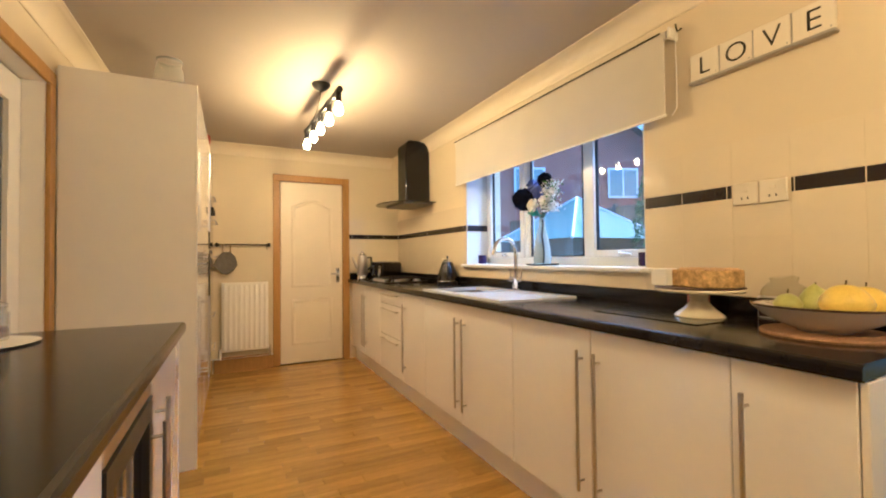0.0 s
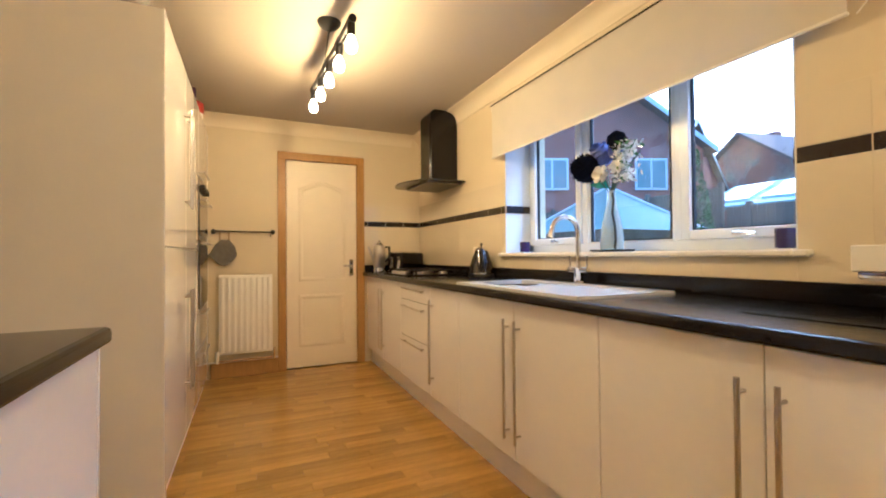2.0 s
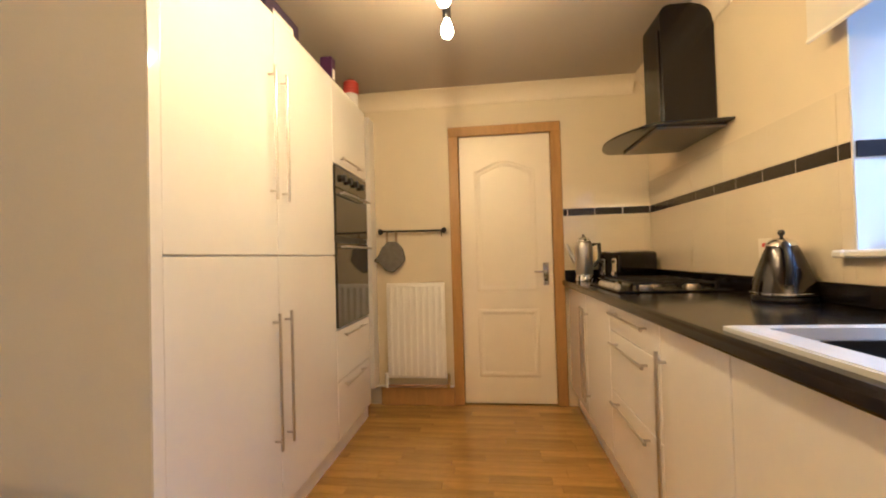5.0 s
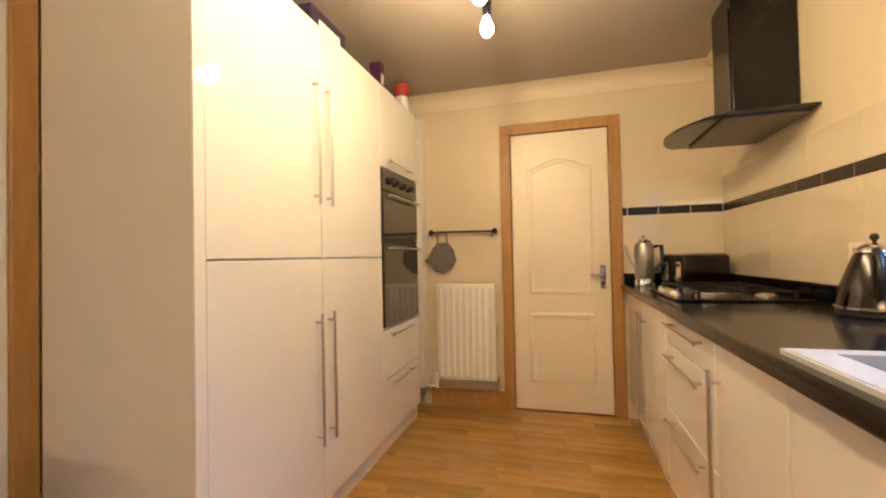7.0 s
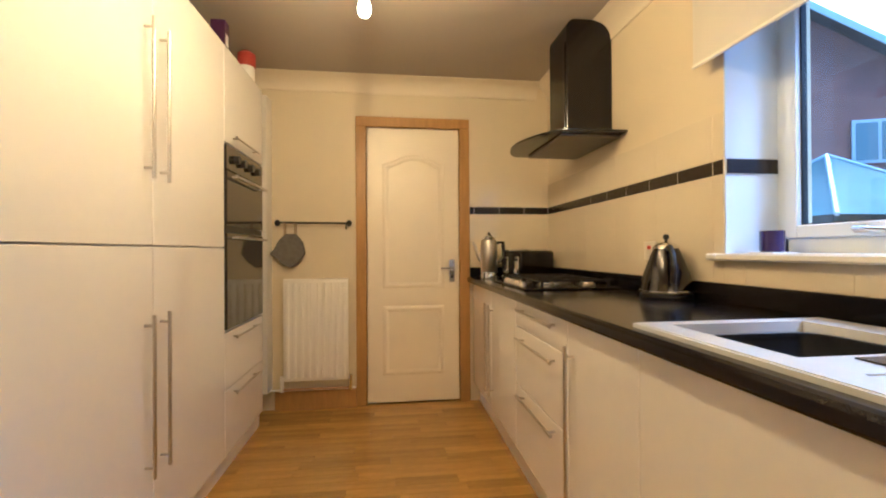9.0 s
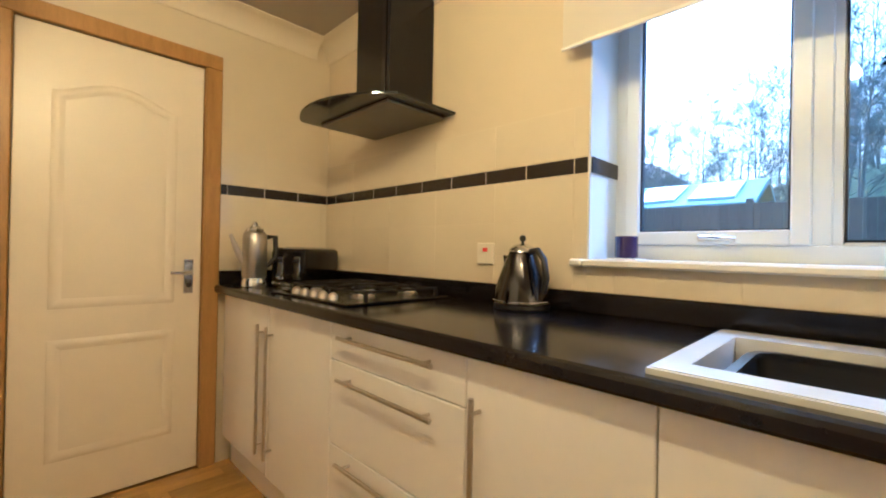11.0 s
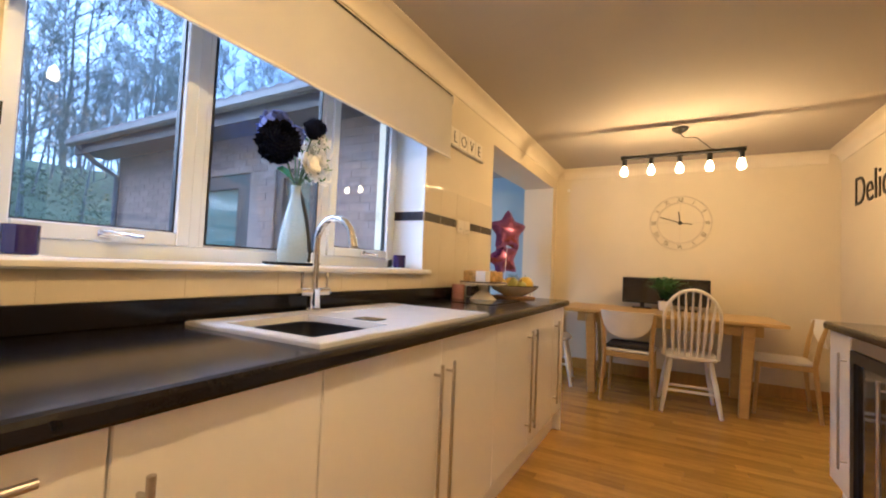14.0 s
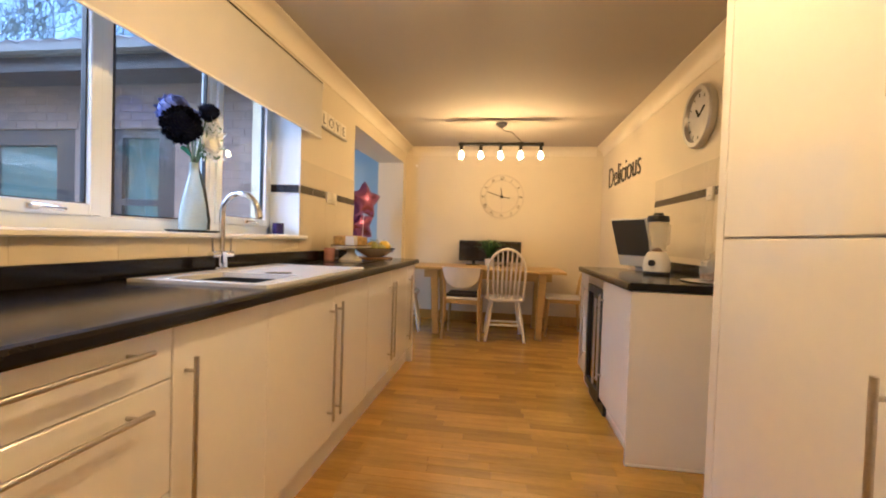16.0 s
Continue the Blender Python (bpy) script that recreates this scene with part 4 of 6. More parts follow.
for i in range(420):
    c = Vector((VX + random.uniform(-0.05, 0.05), VY - 0.05 - abs(random.gauss(0, 0.045)), SZ + random.uniform(0.36, 0.56)))
    s = random.uniform(0.008, 0.02)
    d, e = Vector((random.uniform(-1, 1), random.uniform(-1, 1), random.uniform(-0.3, 1))).normalized(), Vector((random.uniform(-1, 1), random.uniform(-1, 1), random.uniform(-1, 1))).normalized()
    w = d.cross(e).normalized()
    b = bms if i % 5 else bmw
    vs = [b.verts.new(c + p) for p in (d * -s, w * s * 0.5, d * s * 1.4, w * -s * 0.5)]
    b.faces.new(vs)
part("leaves", bms, WHITEPT, spray)
part("green_leaves", bmw, LEAF, spray)
for dy, dz in ((-0.14, 0.56), (-0.10, 0.52), (-0.17, 0.50)):
    part("twig", stem((VX, VY, SZ + 0.3), (VX + 0.02, VY + dy, SZ + dz)), mat("green_stem", (0, 0, 0)), spray)
bigl = thing("broad_leaf", (VX, VY + 0.06, SZ + 0.36), "broad turquoise leaf at the vase's neck", "foliage", "flowers in the vase")
bml = bmesh.new()
vs = [bml.verts.new(p) for p in ((VX, VY + 0.01, SZ + 0.335), (VX - 0.03, VY + 0.06, SZ + 0.34), (VX - 0.03, VY + 0.125, SZ + 0.365), (VX - 0.015, VY + 0.085, SZ + 0.385), (VX, VY + 0.04, SZ + 0.38))]
bml.faces.new(vs)
bmesh.ops.solidify(bml, geom=bml.faces[:], thickness=0.002)
part("blade", bml, mat("turquoise_leaf", (0.05, 0.30, 0.24), 0.5, var=0.2, scale=40), bigl)


def candle(y, r, h):
    c = thing("candle_jar", (2.12, y, SZ), "purple glass candle jar on the sill", "candle", "candles on the sill")
    part("glass_cup", lathe([(r * 0.9, 0), (r, 0.004), (r, h), (r * 0.9, h), (r * 0.9, h - 0.012)], (2.12, y, SZ + 0.004), 28), PURPLE, c, smooth=True)
    part("coaster", box(2.12 - r * 1.3, 2.12 + r * 1.3, y - r * 1.3, y + r * 1.3, SZ, SZ + 0.004, 0.001), PAPERW, c, "white square coaster")
    part("wax", lathe([(r * 0.86, 0), (r * 0.86, 0.004)], (2.12, y, SZ + h - 0.01), 20), mat("purple_wax", (0.12, 0.06, 0.25), 0.5), c)


candle(3.195, 0.036, 0.072)
candle(1.612, 0.036, 0.072)

# ---- tall units along the side wall ----
TF = 0.046
TG = "tall units beside the doorway"


def front(u, name, y0, y1, z0, z1):
    return part(name, box(TF - 0.02, TF, y0 + 0.0015, y1 - 0.0015, z0 + 0.0015, z1 - 0.0015, 0.003, seg=2), GLOSSW, u)


def tall(y0, y1, label):
    u = thing("tall_cabinet", (-0.26, (y0 + y1) / 2, 0), label, "cabinet", TG)
    part("body", box(XL + 0.003, TF - 0.022, y0 + 0.001, y1 - 0.001, 0.10, 2.10), CARC, u)
    part("plinth", box(TF - 0.045, TF - 0.03, y0, y1, 0, 0.098), CARC, u)
    return u


tall_panel = thing("tall_end_panel", (-0.26, 2.836, 0), "tall cream end panel with a gloss white edge beside the doorway", "panel")
part("board", box(XL + 0.022, TF - 0.004, 2.817, 2.855, 0, 2.105, 0.002), CARC, tall_panel)
part("edge_strip", box(TF - 0.0035, TF + 0.001, 2.816, 2.8555, 0, 2.1055, 0.001), GLOSSW, tall_panel, "gloss white edge strip")
larder = tall(2.856, 4.07, "tall gloss white larder with four doors")
ZM, ZT = 1.114, 2.105
for y0, y1, side in ((2.856, 3.455, 1), (3.455, 4.07, -1)):
    y = y1 - 0.05 if side > 0 else y0 + 0.045
    d = front(larder, "door", y0, y1, ZM + 0.001, ZT)
    bar_handle(d, (TF, y, 1.335), (TF, y, 1.868), (0.03, 0, 0))
    d = front(larder, "door", y0, y1, 0.10, ZM - 0.001)
    bar_handle(d, (TF, y, 0.355), (TF, y, 0.888), (0.03, 0, 0))
ovu = tall(4.071, 4.675, "tall gloss white oven housing with drawers below")
fl = front(ovu, "flap_door", 4.071, 4.675, 1.632, ZT)
bar_handle(fl, (TF, 4.15, 1.672), (TF, 4.52, 1.672), (0.03, 0, 0))
for z0, z1, h in ((0.42, 0.70, 0.665), (0.10, 0.418, 0.385)):
    f = front(ovu, "drawer_front", 4.071, 4.675, z0, z1)
    bar_handle(f, (TF, 4.15, h), (TF, 4.52, h), (0.03, 0, 0))
oven = thing("double_oven", (-0.2, 4.37, 0.706), "black glass built-in double oven with steel handles", "oven")
part("oven_body", box(-0.5, TF - 0.021, 4.1, 4.64, 0.706, 1.626), BLACKMET, oven)
part("control_panel", box(TF - 0.02, TF + 0.004, 4.085, 4.66, 1.50, 1.624, 0.003), BLACKGL, oven)
for y in (4.20, 4.30, 4.42, 4.54):
    part("knob", tube([(TF + 0.004, y, 1.565), (TF + 0.028, y, 1.565)], 0.021, 18), BLACKPL, oven, smooth=True)
for z0, z1, hz in ((1.225, 1.496, 1.47), (0.712, 1.19, 1.165)):
    d = part("oven_door", box(TF - 0.02, TF + 0.006, 4.085, 4.66, z0, z1, 0.003), BLACKGL, oven)
    bar_handle(d, (TF + 0.006, 4.12, hz), (TF + 0.006, 4.625, hz), (0.034, 0, 0))
part("vent_strip", box(TF - 0.02, TF, 4.085, 4.66, 1.192, 1.223), BLACKPL, oven)
solid("tall_filler_panel", box(XL + 0.003, TF - 0.03, 4.676, 4.694, 0, 2.10, 0.002), CARC, "white side panel of the oven housing", "panel", kind="thing")

# things on top of the tall units
TZ = 2.10
JX, JY = -0.10, 2.955
jar = thing("glass_jar", (JX, JY, TZ), "empty clear glass jar on the tall units", "jar")
part("jar_body", lathe([(0.053, 0.000), (0.067, 0.008), (0.074, 0.041), (0.074, 0.098), (0.067, 0.127), (0.055, 0.139), (0.053, 0.148), (0.062, 0.156), (0.064, 0.164), (0.059, 0.164), (0.050, 0.143), (0.070, 0.094), (0.070, 0.041)], (JX, JY, TZ + 0.0055), 36), JARGLASS, jar, smooth=True)
part("lip", lathe([(0.062, 0.156), (0.066, 0.160), (0.065, 0.167), (0.060, 0.167), (0.059, 0.162)], (JX, JY, TZ + 0.0055), 36, cap=False), glass("jar_lip_glass", (0.6, 0.58, 0.52), 0.05, 0.3), jar, "thick glass lip", True)


def packet(at, w, d, h, col, label, name, cap=None):
    t = thing(name, at, label, "packet", "packets on the tall units")
    part("carton", box(at[0] - w / 2, at[0] + w / 2, at[1] - d / 2, at[1] + d / 2, at[2], at[2] + h, 0.004), mat(name + "_print", col, 0.4, var=0.2, scale=30), t)
    part("label", box(at[0] + w / 2, at[0] + w / 2 + 0.001, at[1] - d * 0.3, at[1] + d * 0.3, at[2] + h * 0.25, at[2] + h * 0.6), PAPERW, t)
    return t


packet((-0.025, 3.60, TZ), 0.08, 0.30, 0.11, (0.035, 0.02, 0.06), "long dark purple box lying on the tall units", "long_carton")
packet((-0.015, 4.18, TZ), 0.07, 0.06, 0.165, (0.05, 0.012, 0.07), "small purple carton on the oven housing", "purple_carton")
tin = thing("storage_tin", (-0.02, 4.60, TZ), "red and white tin on the oven housing", "tin")
part("tin_body", lathe([(0.043, 0), (0.045, 0.004), (0.045, 0.11), (0.043, 0.115)], (-0.02, 4.60, TZ), 24), PAPERW, tin, smooth=True)
part("tin_lid", lathe([(0.05, 0.115), (0.053, 0.13), (0.052, 0.19), (0.03, 0.21)], (-0.02, 4.60, TZ), 24), mat("red_lacquer", (0.42, 0.05, 0.02), 0.3, coat=0.3), tin, "red domed lid", True)

# boxed-in corner between the oven housing and the door wall
solid("pipe_boxing", box(XL + 0.003, 0.03, 4.83, YD - 0.001, 0.15, 2.135, 0.003), CARC, "white boxed-in corner beside the oven housing", "panel", kind="thing")

# radiator and rail between tall units and door
rad = thing("radiator", (0.33, YD - 0.05, 0.205), "white ribbed panel radiator on the wall", "radiator")
part("panel", box(0.117, 0.55, YD - 0.075, YD - 0.055, 0.212, 0.902, 0.006, seg=2), TRIM, rad, smooth=True)
bmr = bmesh.new()
for i in range(9):
    x = 0.145 + i * 0.047
    prism([(x - 0.014, YD - 0.075), (x - 0.008, YD - 0.084), (x + 0.008, YD - 0.084), (x + 0.014, YD - 0.075)], "z", 0.235, 0.88, 0, bmr)
part("ribs", bmr, TRIM, rad)
part("top_grille", box(0.117, 0.55, YD - 0.072, YD - 0.015, 0.895, 0.906, 0.003), TRIM, rad)
for x in (0.105, 0.562):
    part("valve", tube([(x, YD - 0.06, 0.14), (x, YD - 0.06, 0.245)], 0.014, 12), CHROME if x > 0.3 else TRIM, rad, smooth=True)
part("pipe", tube([(0.105, YD - 0.06, 0.155), (0.562, YD - 0.06, 0.155)], 0.008, 8), mat("copper_pipe", (0.4, 0.25, 0.15), 0.4, 0.8), rad, smooth=True)
part("pipe_box", box(-0.50, 0.598, YD - 0.05, YD - 0.031, 0.14, 0.15, 0.001), TRIM, rad)
rail = thing("towel_rail", (0.31, YD, 1.29), "black iron hanging rail on the wall", "rail")
part("bar", tube([(0.075, YD - 0.045, 1.293), (0.555, YD - 0.045, 1.288)], 0.0075, 10), BLACKMET, rail, smooth=True)
for x in (0.075, 0.555):
    part("bracket", tube([(x, YD - 0.001, 1.29), (x, YD - 0.045, 1.29)], 0.011, 10), BLACKMET, rail, smooth=True)
    part("finial", lathe([(0.004, -0.022), (0.017, -0.012), (0.019, 0.0), (0.017, 0.012), (0.004, 0.022)], (x, YD - 0.045, 1.29), 14), BLACKMET, rail, smooth=True)
part("hook", tube([(0.535, YD - 0.045, 1.283), (0.535, YD - 0.05, 1.255), (0.54, YD - 0.06, 1.245)], 0.004, 6), BLACKMET, rail)
glove = thing("oven_glove", (0.17, YD - 0.045, 1.28), "grey knitted oven glove hanging from the rail", "oven glove")
bmg = bmesh.new()
ol = [(0.055, 1.11), (0.085, 1.17), (0.13, 1.215), (0.20, 1.215), (0.245, 1.16), (0.262, 1.08), (0.225, 1.03), (0.165, 0.985), (0.11, 1.0), (0.075, 1.05), (0.02, 1.075)]
prism(ol, "y", YD - 0.062, YD - 0.03, 0.006, bmg)
part("pad", bmg, GREYCLOTH, glove)
for x in (0.12, 0.19):
    part("loop", tube([(x, YD - 0.045, 1.20), (x + 0.004, YD - 0.057, 1.296), (x + 0.008, YD - 0.035, 1.296), (x + 0.01, YD - 0.045, 1.20)], 0.004, 6), mat("tan_loop", (0.3, 0.22, 0.14), 0.9), glove)

# ---- low run with drinks cooler along the side wall ----
LF, LT = 0.042, 0.064
PY0, PY1 = 0.70, 2.012


def low_unit(y0, y1, label, doors):
    u = thing("low_cabinet", (-0.26, (y0 + y1) / 2, 0), label, "cabinet", "low units by the doorway")
    part("body", box(XL + 0.02, LF - 0.022, y0 + 0.001, y1 - 0.001, 0.12, 0.861), CARC, u)
    part("plinth", box(LF - 0.065, LF - 0.05, y0, y1, 0, 0.118), CARC, u)
    for a, b, s in doors:
        d = part("door", box(LF - 0.02, LF, a + 0.0015, b - 0.0015, 0.125, 0.859, 0.0025), GLOSSW, u)
        y = a + 0.045 if s < 0 else b - 0.045
        bar_handle(d, (LF, y, 0.245), (LF, y, 0.778), (0.03, 0, 0))
    return u


low_unit(1.43, 2.0, "gloss white low cabinet at the counter's end", [(1.43, 2.0, -1)])
low_unit(PY0, 0.985, "narrow gloss white low cabinet beside the cooler", [(PY0, 0.985, 1)])
counter_panel = thing("counter_end_panel", (-0.26, 2.006, 0), "plain white panel closing the counter", "panel")
part("board", box(XL + 0.002, LF - 0.002, 2.001, PY1, 0.012, 0.861, 0.002), CARC, counter_panel)
part("edge_strip", box(LF - 0.0015, LF + 0.001, 2.001, PY1 + 0.0005, 0.012, 0.861, 0.0005), GLOSSW, counter_panel, "gloss white edge strip")
part("foot_seal", box(XL + 0.002, LF, PY1 - 0.012, PY1 + 0.003, 0, 0.0115, 0.003), PAPERW, counter_panel, "white sealant line at the floor")
cool = thing("drinks_cooler", (-0.25, 1.2, 0), "black glass-door drinks cooler under the counter", "cooler")
part("case", box(XL + 0.05, LF - 0.03, 0.992, 1.422, 0.0, 0.862, 0.003), BLACKPL, cool)
cd = part("cooler_door", boxes((LF - 0.028, LF + 0.004, 0.992, 1.04, 0.09, 0.80), (LF - 0.028, LF + 0.004, 1.375, 1.422, 0.09, 0.80), (LF - 0.028, LF + 0.004, 1.04, 1.375, 0.09, 0.14), (LF - 0.028, LF + 0.004, 1.04, 1.375, 0.75, 0.80)), BLACKPL, cool)
part("door_glass", box(LF - 0.02, LF - 0.012, 1.04, 1.375, 0.14, 0.75), BLACKGL, cd)
part("top_grille", box(LF - 0.028, LF, 0.992, 1.422, 0.805, 0.862, 0.002), STEEL, cool)
part("kick_grille", box(LF - 0.06, LF - 0.05, 0.992, 1.422, 0.0, 0.085, 0.002), BLACKPL, cool)
bar_handle(cd, (LF + 0.004, 1.395, 0.2), (LF + 0.004, 1.395, 0.74), (0.03, 0, 0))
cw = thing("side_worktop", (-0.25, 1.36, 0.861), "black laminate counter over the drinks cooler", "worktop")
part("slab", box(XL + 0.002, LT - 0.012, PY0 - 0.02, PY1 + 0.008, WB, WTZ, 0.0), WORK, cw)
part("front_edge", prism([(LT - 0.012, WB), (LT - 0.003, WB), (LT, WB + 0.006), (LT, WTZ - 0.012), (LT - 0.0035, WTZ - 0.0035), (LT - 0.012, WTZ)], "y", PY0 - 0.02, PY1 + 0.008), WORKEDGE, cw)
part("upstand", box(XL + 0.002, XL + 0.02, PY0 - 0.02, 1.995, WTZ + 0.0005, 0.972, 0.003), WORK, cw)

# things on the counter
blx, bly = -0.31, 1.30
blend = thing("blender", (blx, bly, WTZ), "white jug blender with a black lid on the counter", "blender")
part("foot", lathe([(0.078, 0), (0.08, 0.012), (0.074, 0.022)], (blx, bly, WTZ), 28), BLACKPL, blend, smooth=True)
part("motor_base", lathe([(0.078, 0.02), (0.082, 0.04), (0.078, 0.09), (0.062, 0.13), (0.05, 0.145)], (blx, bly, WTZ), 32), PAPERW, blend, smooth=True)
part("dial", tube([(blx + 0.045, bly + 0.06, WTZ + 0.075), (blx + 0.058, bly + 0.077, WTZ + 0.075)], 0.02, 18), BLACKPL, blend, smooth=True)
part("jug", lathe([(0.045, 0.146), (0.05, 0.155), (0.062, 0.34), (0.059, 0.34), (0.047, 0.16)], (blx, bly, WTZ), 28, cap=False), JARGLASS, blend, smooth=True)
part("blade_hub", lathe([(0.03, 0.15), (0.03, 0.158), (0.008, 0.175)], (blx, bly, WTZ), 16), mat("brown_hub", (0.16, 0.06, 0.03), 0.4), blend, smooth=True)
part("lid", lathe([(0.064, 0.338), (0.066, 0.348), (0.062, 0.375), (0.03, 0.38), (0.03, 0.392), (0.026, 0.395)], (blx, bly, WTZ), 28), BLACKPL, blend, "black lid", True)
part("jug_handle", tube([(blx - 0.05, bly - 0.03, WTZ + 0.33), (blx - 0.09, bly - 0.055, WTZ + 0.32), (blx - 0.085, bly - 0.05, WTZ + 0.2), (blx - 0.045, bly - 0.025, WTZ + 0.18)], 0.009, 8), JARGLASS, blend, smooth=True)
mon = thing("desktop_computer", (-0.33, 0.88, WTZ), "white all-in-one computer with a dark screen on the counter", "computer")
part("back_shell", box(-0.50, -0.16, 0.865, 0.885, WTZ + 0.03, WTZ + 0.395, 0.005), PAPERW, mon)
part("screen", box(-0.49, -0.17, 0.885, 0.8885, WTZ + 0.115, WTZ + 0.385), mat("dark_screen", (0.05, 0.046, 0.042), 0.35, var=0.1), mon)
part("stand_foot", box(-0.42, -0.24, 0.80, 0.93, WTZ, WTZ + 0.008, 0.003), SILVER, mon)
part("stand_neck", box(-0.37, -0.29, 0.85, 0.864, WTZ + 0.008, WTZ + 0.2, 0.003), SILVER, mon)
mon.matrix_world = pose(-0.33, 0.86, WTZ, -17, 0, -62)
for i, (jx, jy, r, h) in enumerate(((-0.47, 1.74, 0.05, 0.14), (-0.40, 1.80, 0.045, 0.10))):
    j = thing("storage_jar", (jx, jy, WTZ), "clear glass storage jar with brown contents on the counter", "jar", "jars on the counter")
    part("jar_glass", lathe([(r * 0.9, 0.004), (r, 0.01), (r, h * 0.8), (r * 0.85, h * 0.92), (r * 0.9, h), (r * 0.84, h), (r * 0.8, h * 0.9), (r * 0.93, h * 0.78), (r * 0.93, 0.012)], (jx, jy, WTZ + 0.006), 28), JARGLASS, j, smooth=True)
    part("contents", lathe([(r * 0.88, 0.014), (r * 0.88, h * 0.4), (r * 0.3, h * 0.46)], (jx, jy, WTZ + 0.006), 20), mat("brown_biscuit", (0.25, 0.11, 0.04), 0.8, var=0.3, scale=50, bump=0.4), j)
    part("jar_lid", lathe([(r * 0.88, h), (r * 0.9, h + 0.008), (r * 0.3, h + 0.02)], (jx, jy, WTZ + 0.006), 24), JARGLASS, j, smooth=True)
sau = thing("plate", (-0.43, 1.77, WTZ), "white plate under the jars", "plate")
part("dish", lathe([(0.10, 0), (0.135, 0.004), (0.15, 0.0058), (0.13, 0.006)], (-0.43, 1.77, WTZ), 40), PAPERW, sau, smooth=True)
rt = thing("round_tray", (XL + 0.035, 1.72, WTZ), "round dark metal tray leaning on the wall", "tray")
ring = [(XL + 0.032, 1.72 + 0.11 * math.cos(a), WTZ + 0.112 + 0.11 * math.sin(a)) for a in np.linspace(0, 2 * math.pi, 33)]
part("rim", tube(ring, 0.008, 8), BLACKMET, rt, smooth=True)
part("face", tube([(XL + 0.026, 1.72, WTZ + 0.112), (XL + 0.034, 1.72, WTZ + 0.112)], 0.108, 36), SILVER, rt)

# ---- wall signs and clocks ----
love = thing("letter_sign", (XW, 1.04, 1.86), "white letter-tile sign reading LOVE", "sign")
LB = 1.868
for i, ch in enumerate("LOVE"):
    y1 = 1.283 - i * 0.124
    t = part("letter_tile", box(XW - 0.02, XW - 0.001, y1 - 0.120, y1, LB + 0.012, LB + 0.128, 0.003), CREAMP, love)
    part("letter", text_mesh(ch, 0.105, 0.001, Matrix.Translation((XW - 0.021, y1 - 0.062, LB + 0.035)) @ Euler((radians(90), 0, radians(-90))).to_matrix().to_4x4(), 1.0, 0.0012), LETTER, t)
    part("score", box(XW - 0.0212, XW - 0.02, y1 - 0.111, y1 - 0.107, LB + 0.022, LB + 0.028), SILVER, t)
    if i:
        part("shadow_gap", box(XW - 0.018, XW - 0.001, y1, y1 + 0.004, LB + 0.012, LB + 0.125), SILVER, love)
part("ledge", box(XW - 0.032, XW - 0.001, 0.787, 1.283, LB, LB + 0.012, 0.002), SILVER, love, "grey ledge")
dl = thing("word_sign", (XL, -0.55, 1.75), "dark cut-out word Delicious on the wall", "sign")
part("lettering", text_mesh("Delicious", 0.33, 0.004, Matrix.Translation((XL + 0.006, -0.55, 1.755)) @ Euler((radians(90), 0, radians(90))).to_matrix().to_4x4() @ Matrix.Diagonal((1, 1.05, 1, 1)), 0.98, 0.004), LETTER, dl)
wc = thing("wall_clock", (XL, 1.25, 1.925), "round silver wall clock with a deep rim", "clock")


def ring_x(x0, x1, cy, cz, prof, n=48):
    """A turned piece whose axis points out of the side wall."""
    bm = lathe(prof, (0, 0, 0), n)
    bmesh.ops.transform(bm, verts=bm.verts, matrix=Matrix.Translation((x0, cy, cz)) @ Euler((0, radians(90), 0)).to_matrix().to_4x4())
    return bm


part("rim", ring_x(XL + 0.001, 0, 1.25, 1.925, [(0.19, 0), (0.20, 0.01), (0.20, 0.04), (0.19, 0.05), (0.165, 0.05), (0.155, 0.025)]), SILVER, wc, smooth=True)
part("dial", ring_x(XL + 0.001, 0, 1.25, 1.925, [(0.16, 0.018), (0.158, 0.0265)]), mat("grey_dial", (0.42, 0.40, 0.36), 0.5, var=0.15, scale=12), wc)
for a, l, w in ((0.6, 0.09, 0.009), (2.2, 0.06, 0.012)):
    part("pointer", tube([(XL + 0.03, 1.25, 1.925), (XL + 0.03, 1.25 + l * math.cos(a), 1.925 + l * math.sin(a))], w / 2, 6), BLACKMET, wc)
for i in range(12):
    a = math.pi * i / 6
    part("hour_mark", tube([(XL + 0.028, 1.25 + 0.125 * math.cos(a), 1.925 + 0.125 * math.sin(a)), (XL + 0.028, 1.25 + 0.148 * math.cos(a), 1.925 + 0.148 * math.sin(a))], 0.003, 6), BLACKMET, wc)
ck = thing("skeleton_clock", (0.71, YE, 1.672), "large open-frame wall clock with pale numerals", "clock")
CKM = mat("pale_clock_metal", (0.58, 0.50, 0.35), 0.5, 0.0, var=0.15, scale=20)
for r in (0.285, 0.215):
    part("ring", tube([(0.71 + r * math.cos(a), YE + 0.014, 1.672 + r * math.sin(a)) for a in np.linspace(0, 2 * math.pi, 49)], 0.0065, 6), CKM, ck)
for i, num in enumerate(("III", "II", "I", "XII", "XI", "X", "IX", "VIII", "VII", "VI", "V", "IIII")):
    a = math.pi * i / 6
    m = Matrix.Translation((0.71 - 0.25 * math.cos(a), YE + 0.012, 1.672 + 0.25 * math.sin(a))) @ Euler((radians(90), 0, radians(180))).to_matrix().to_4x4() @ Matrix.Rotation(a - math.pi / 2, 4, 'Z') @ Matrix.Translation((0, -0.024, 0))
    part("numeral", text_mesh(num, 0.066, 0.002, m, 0.7), LETTER if i in (0, 3, 6, 9) else mat("taupe_numeral", (0.16, 0.12, 0.08), 0.6), ck)
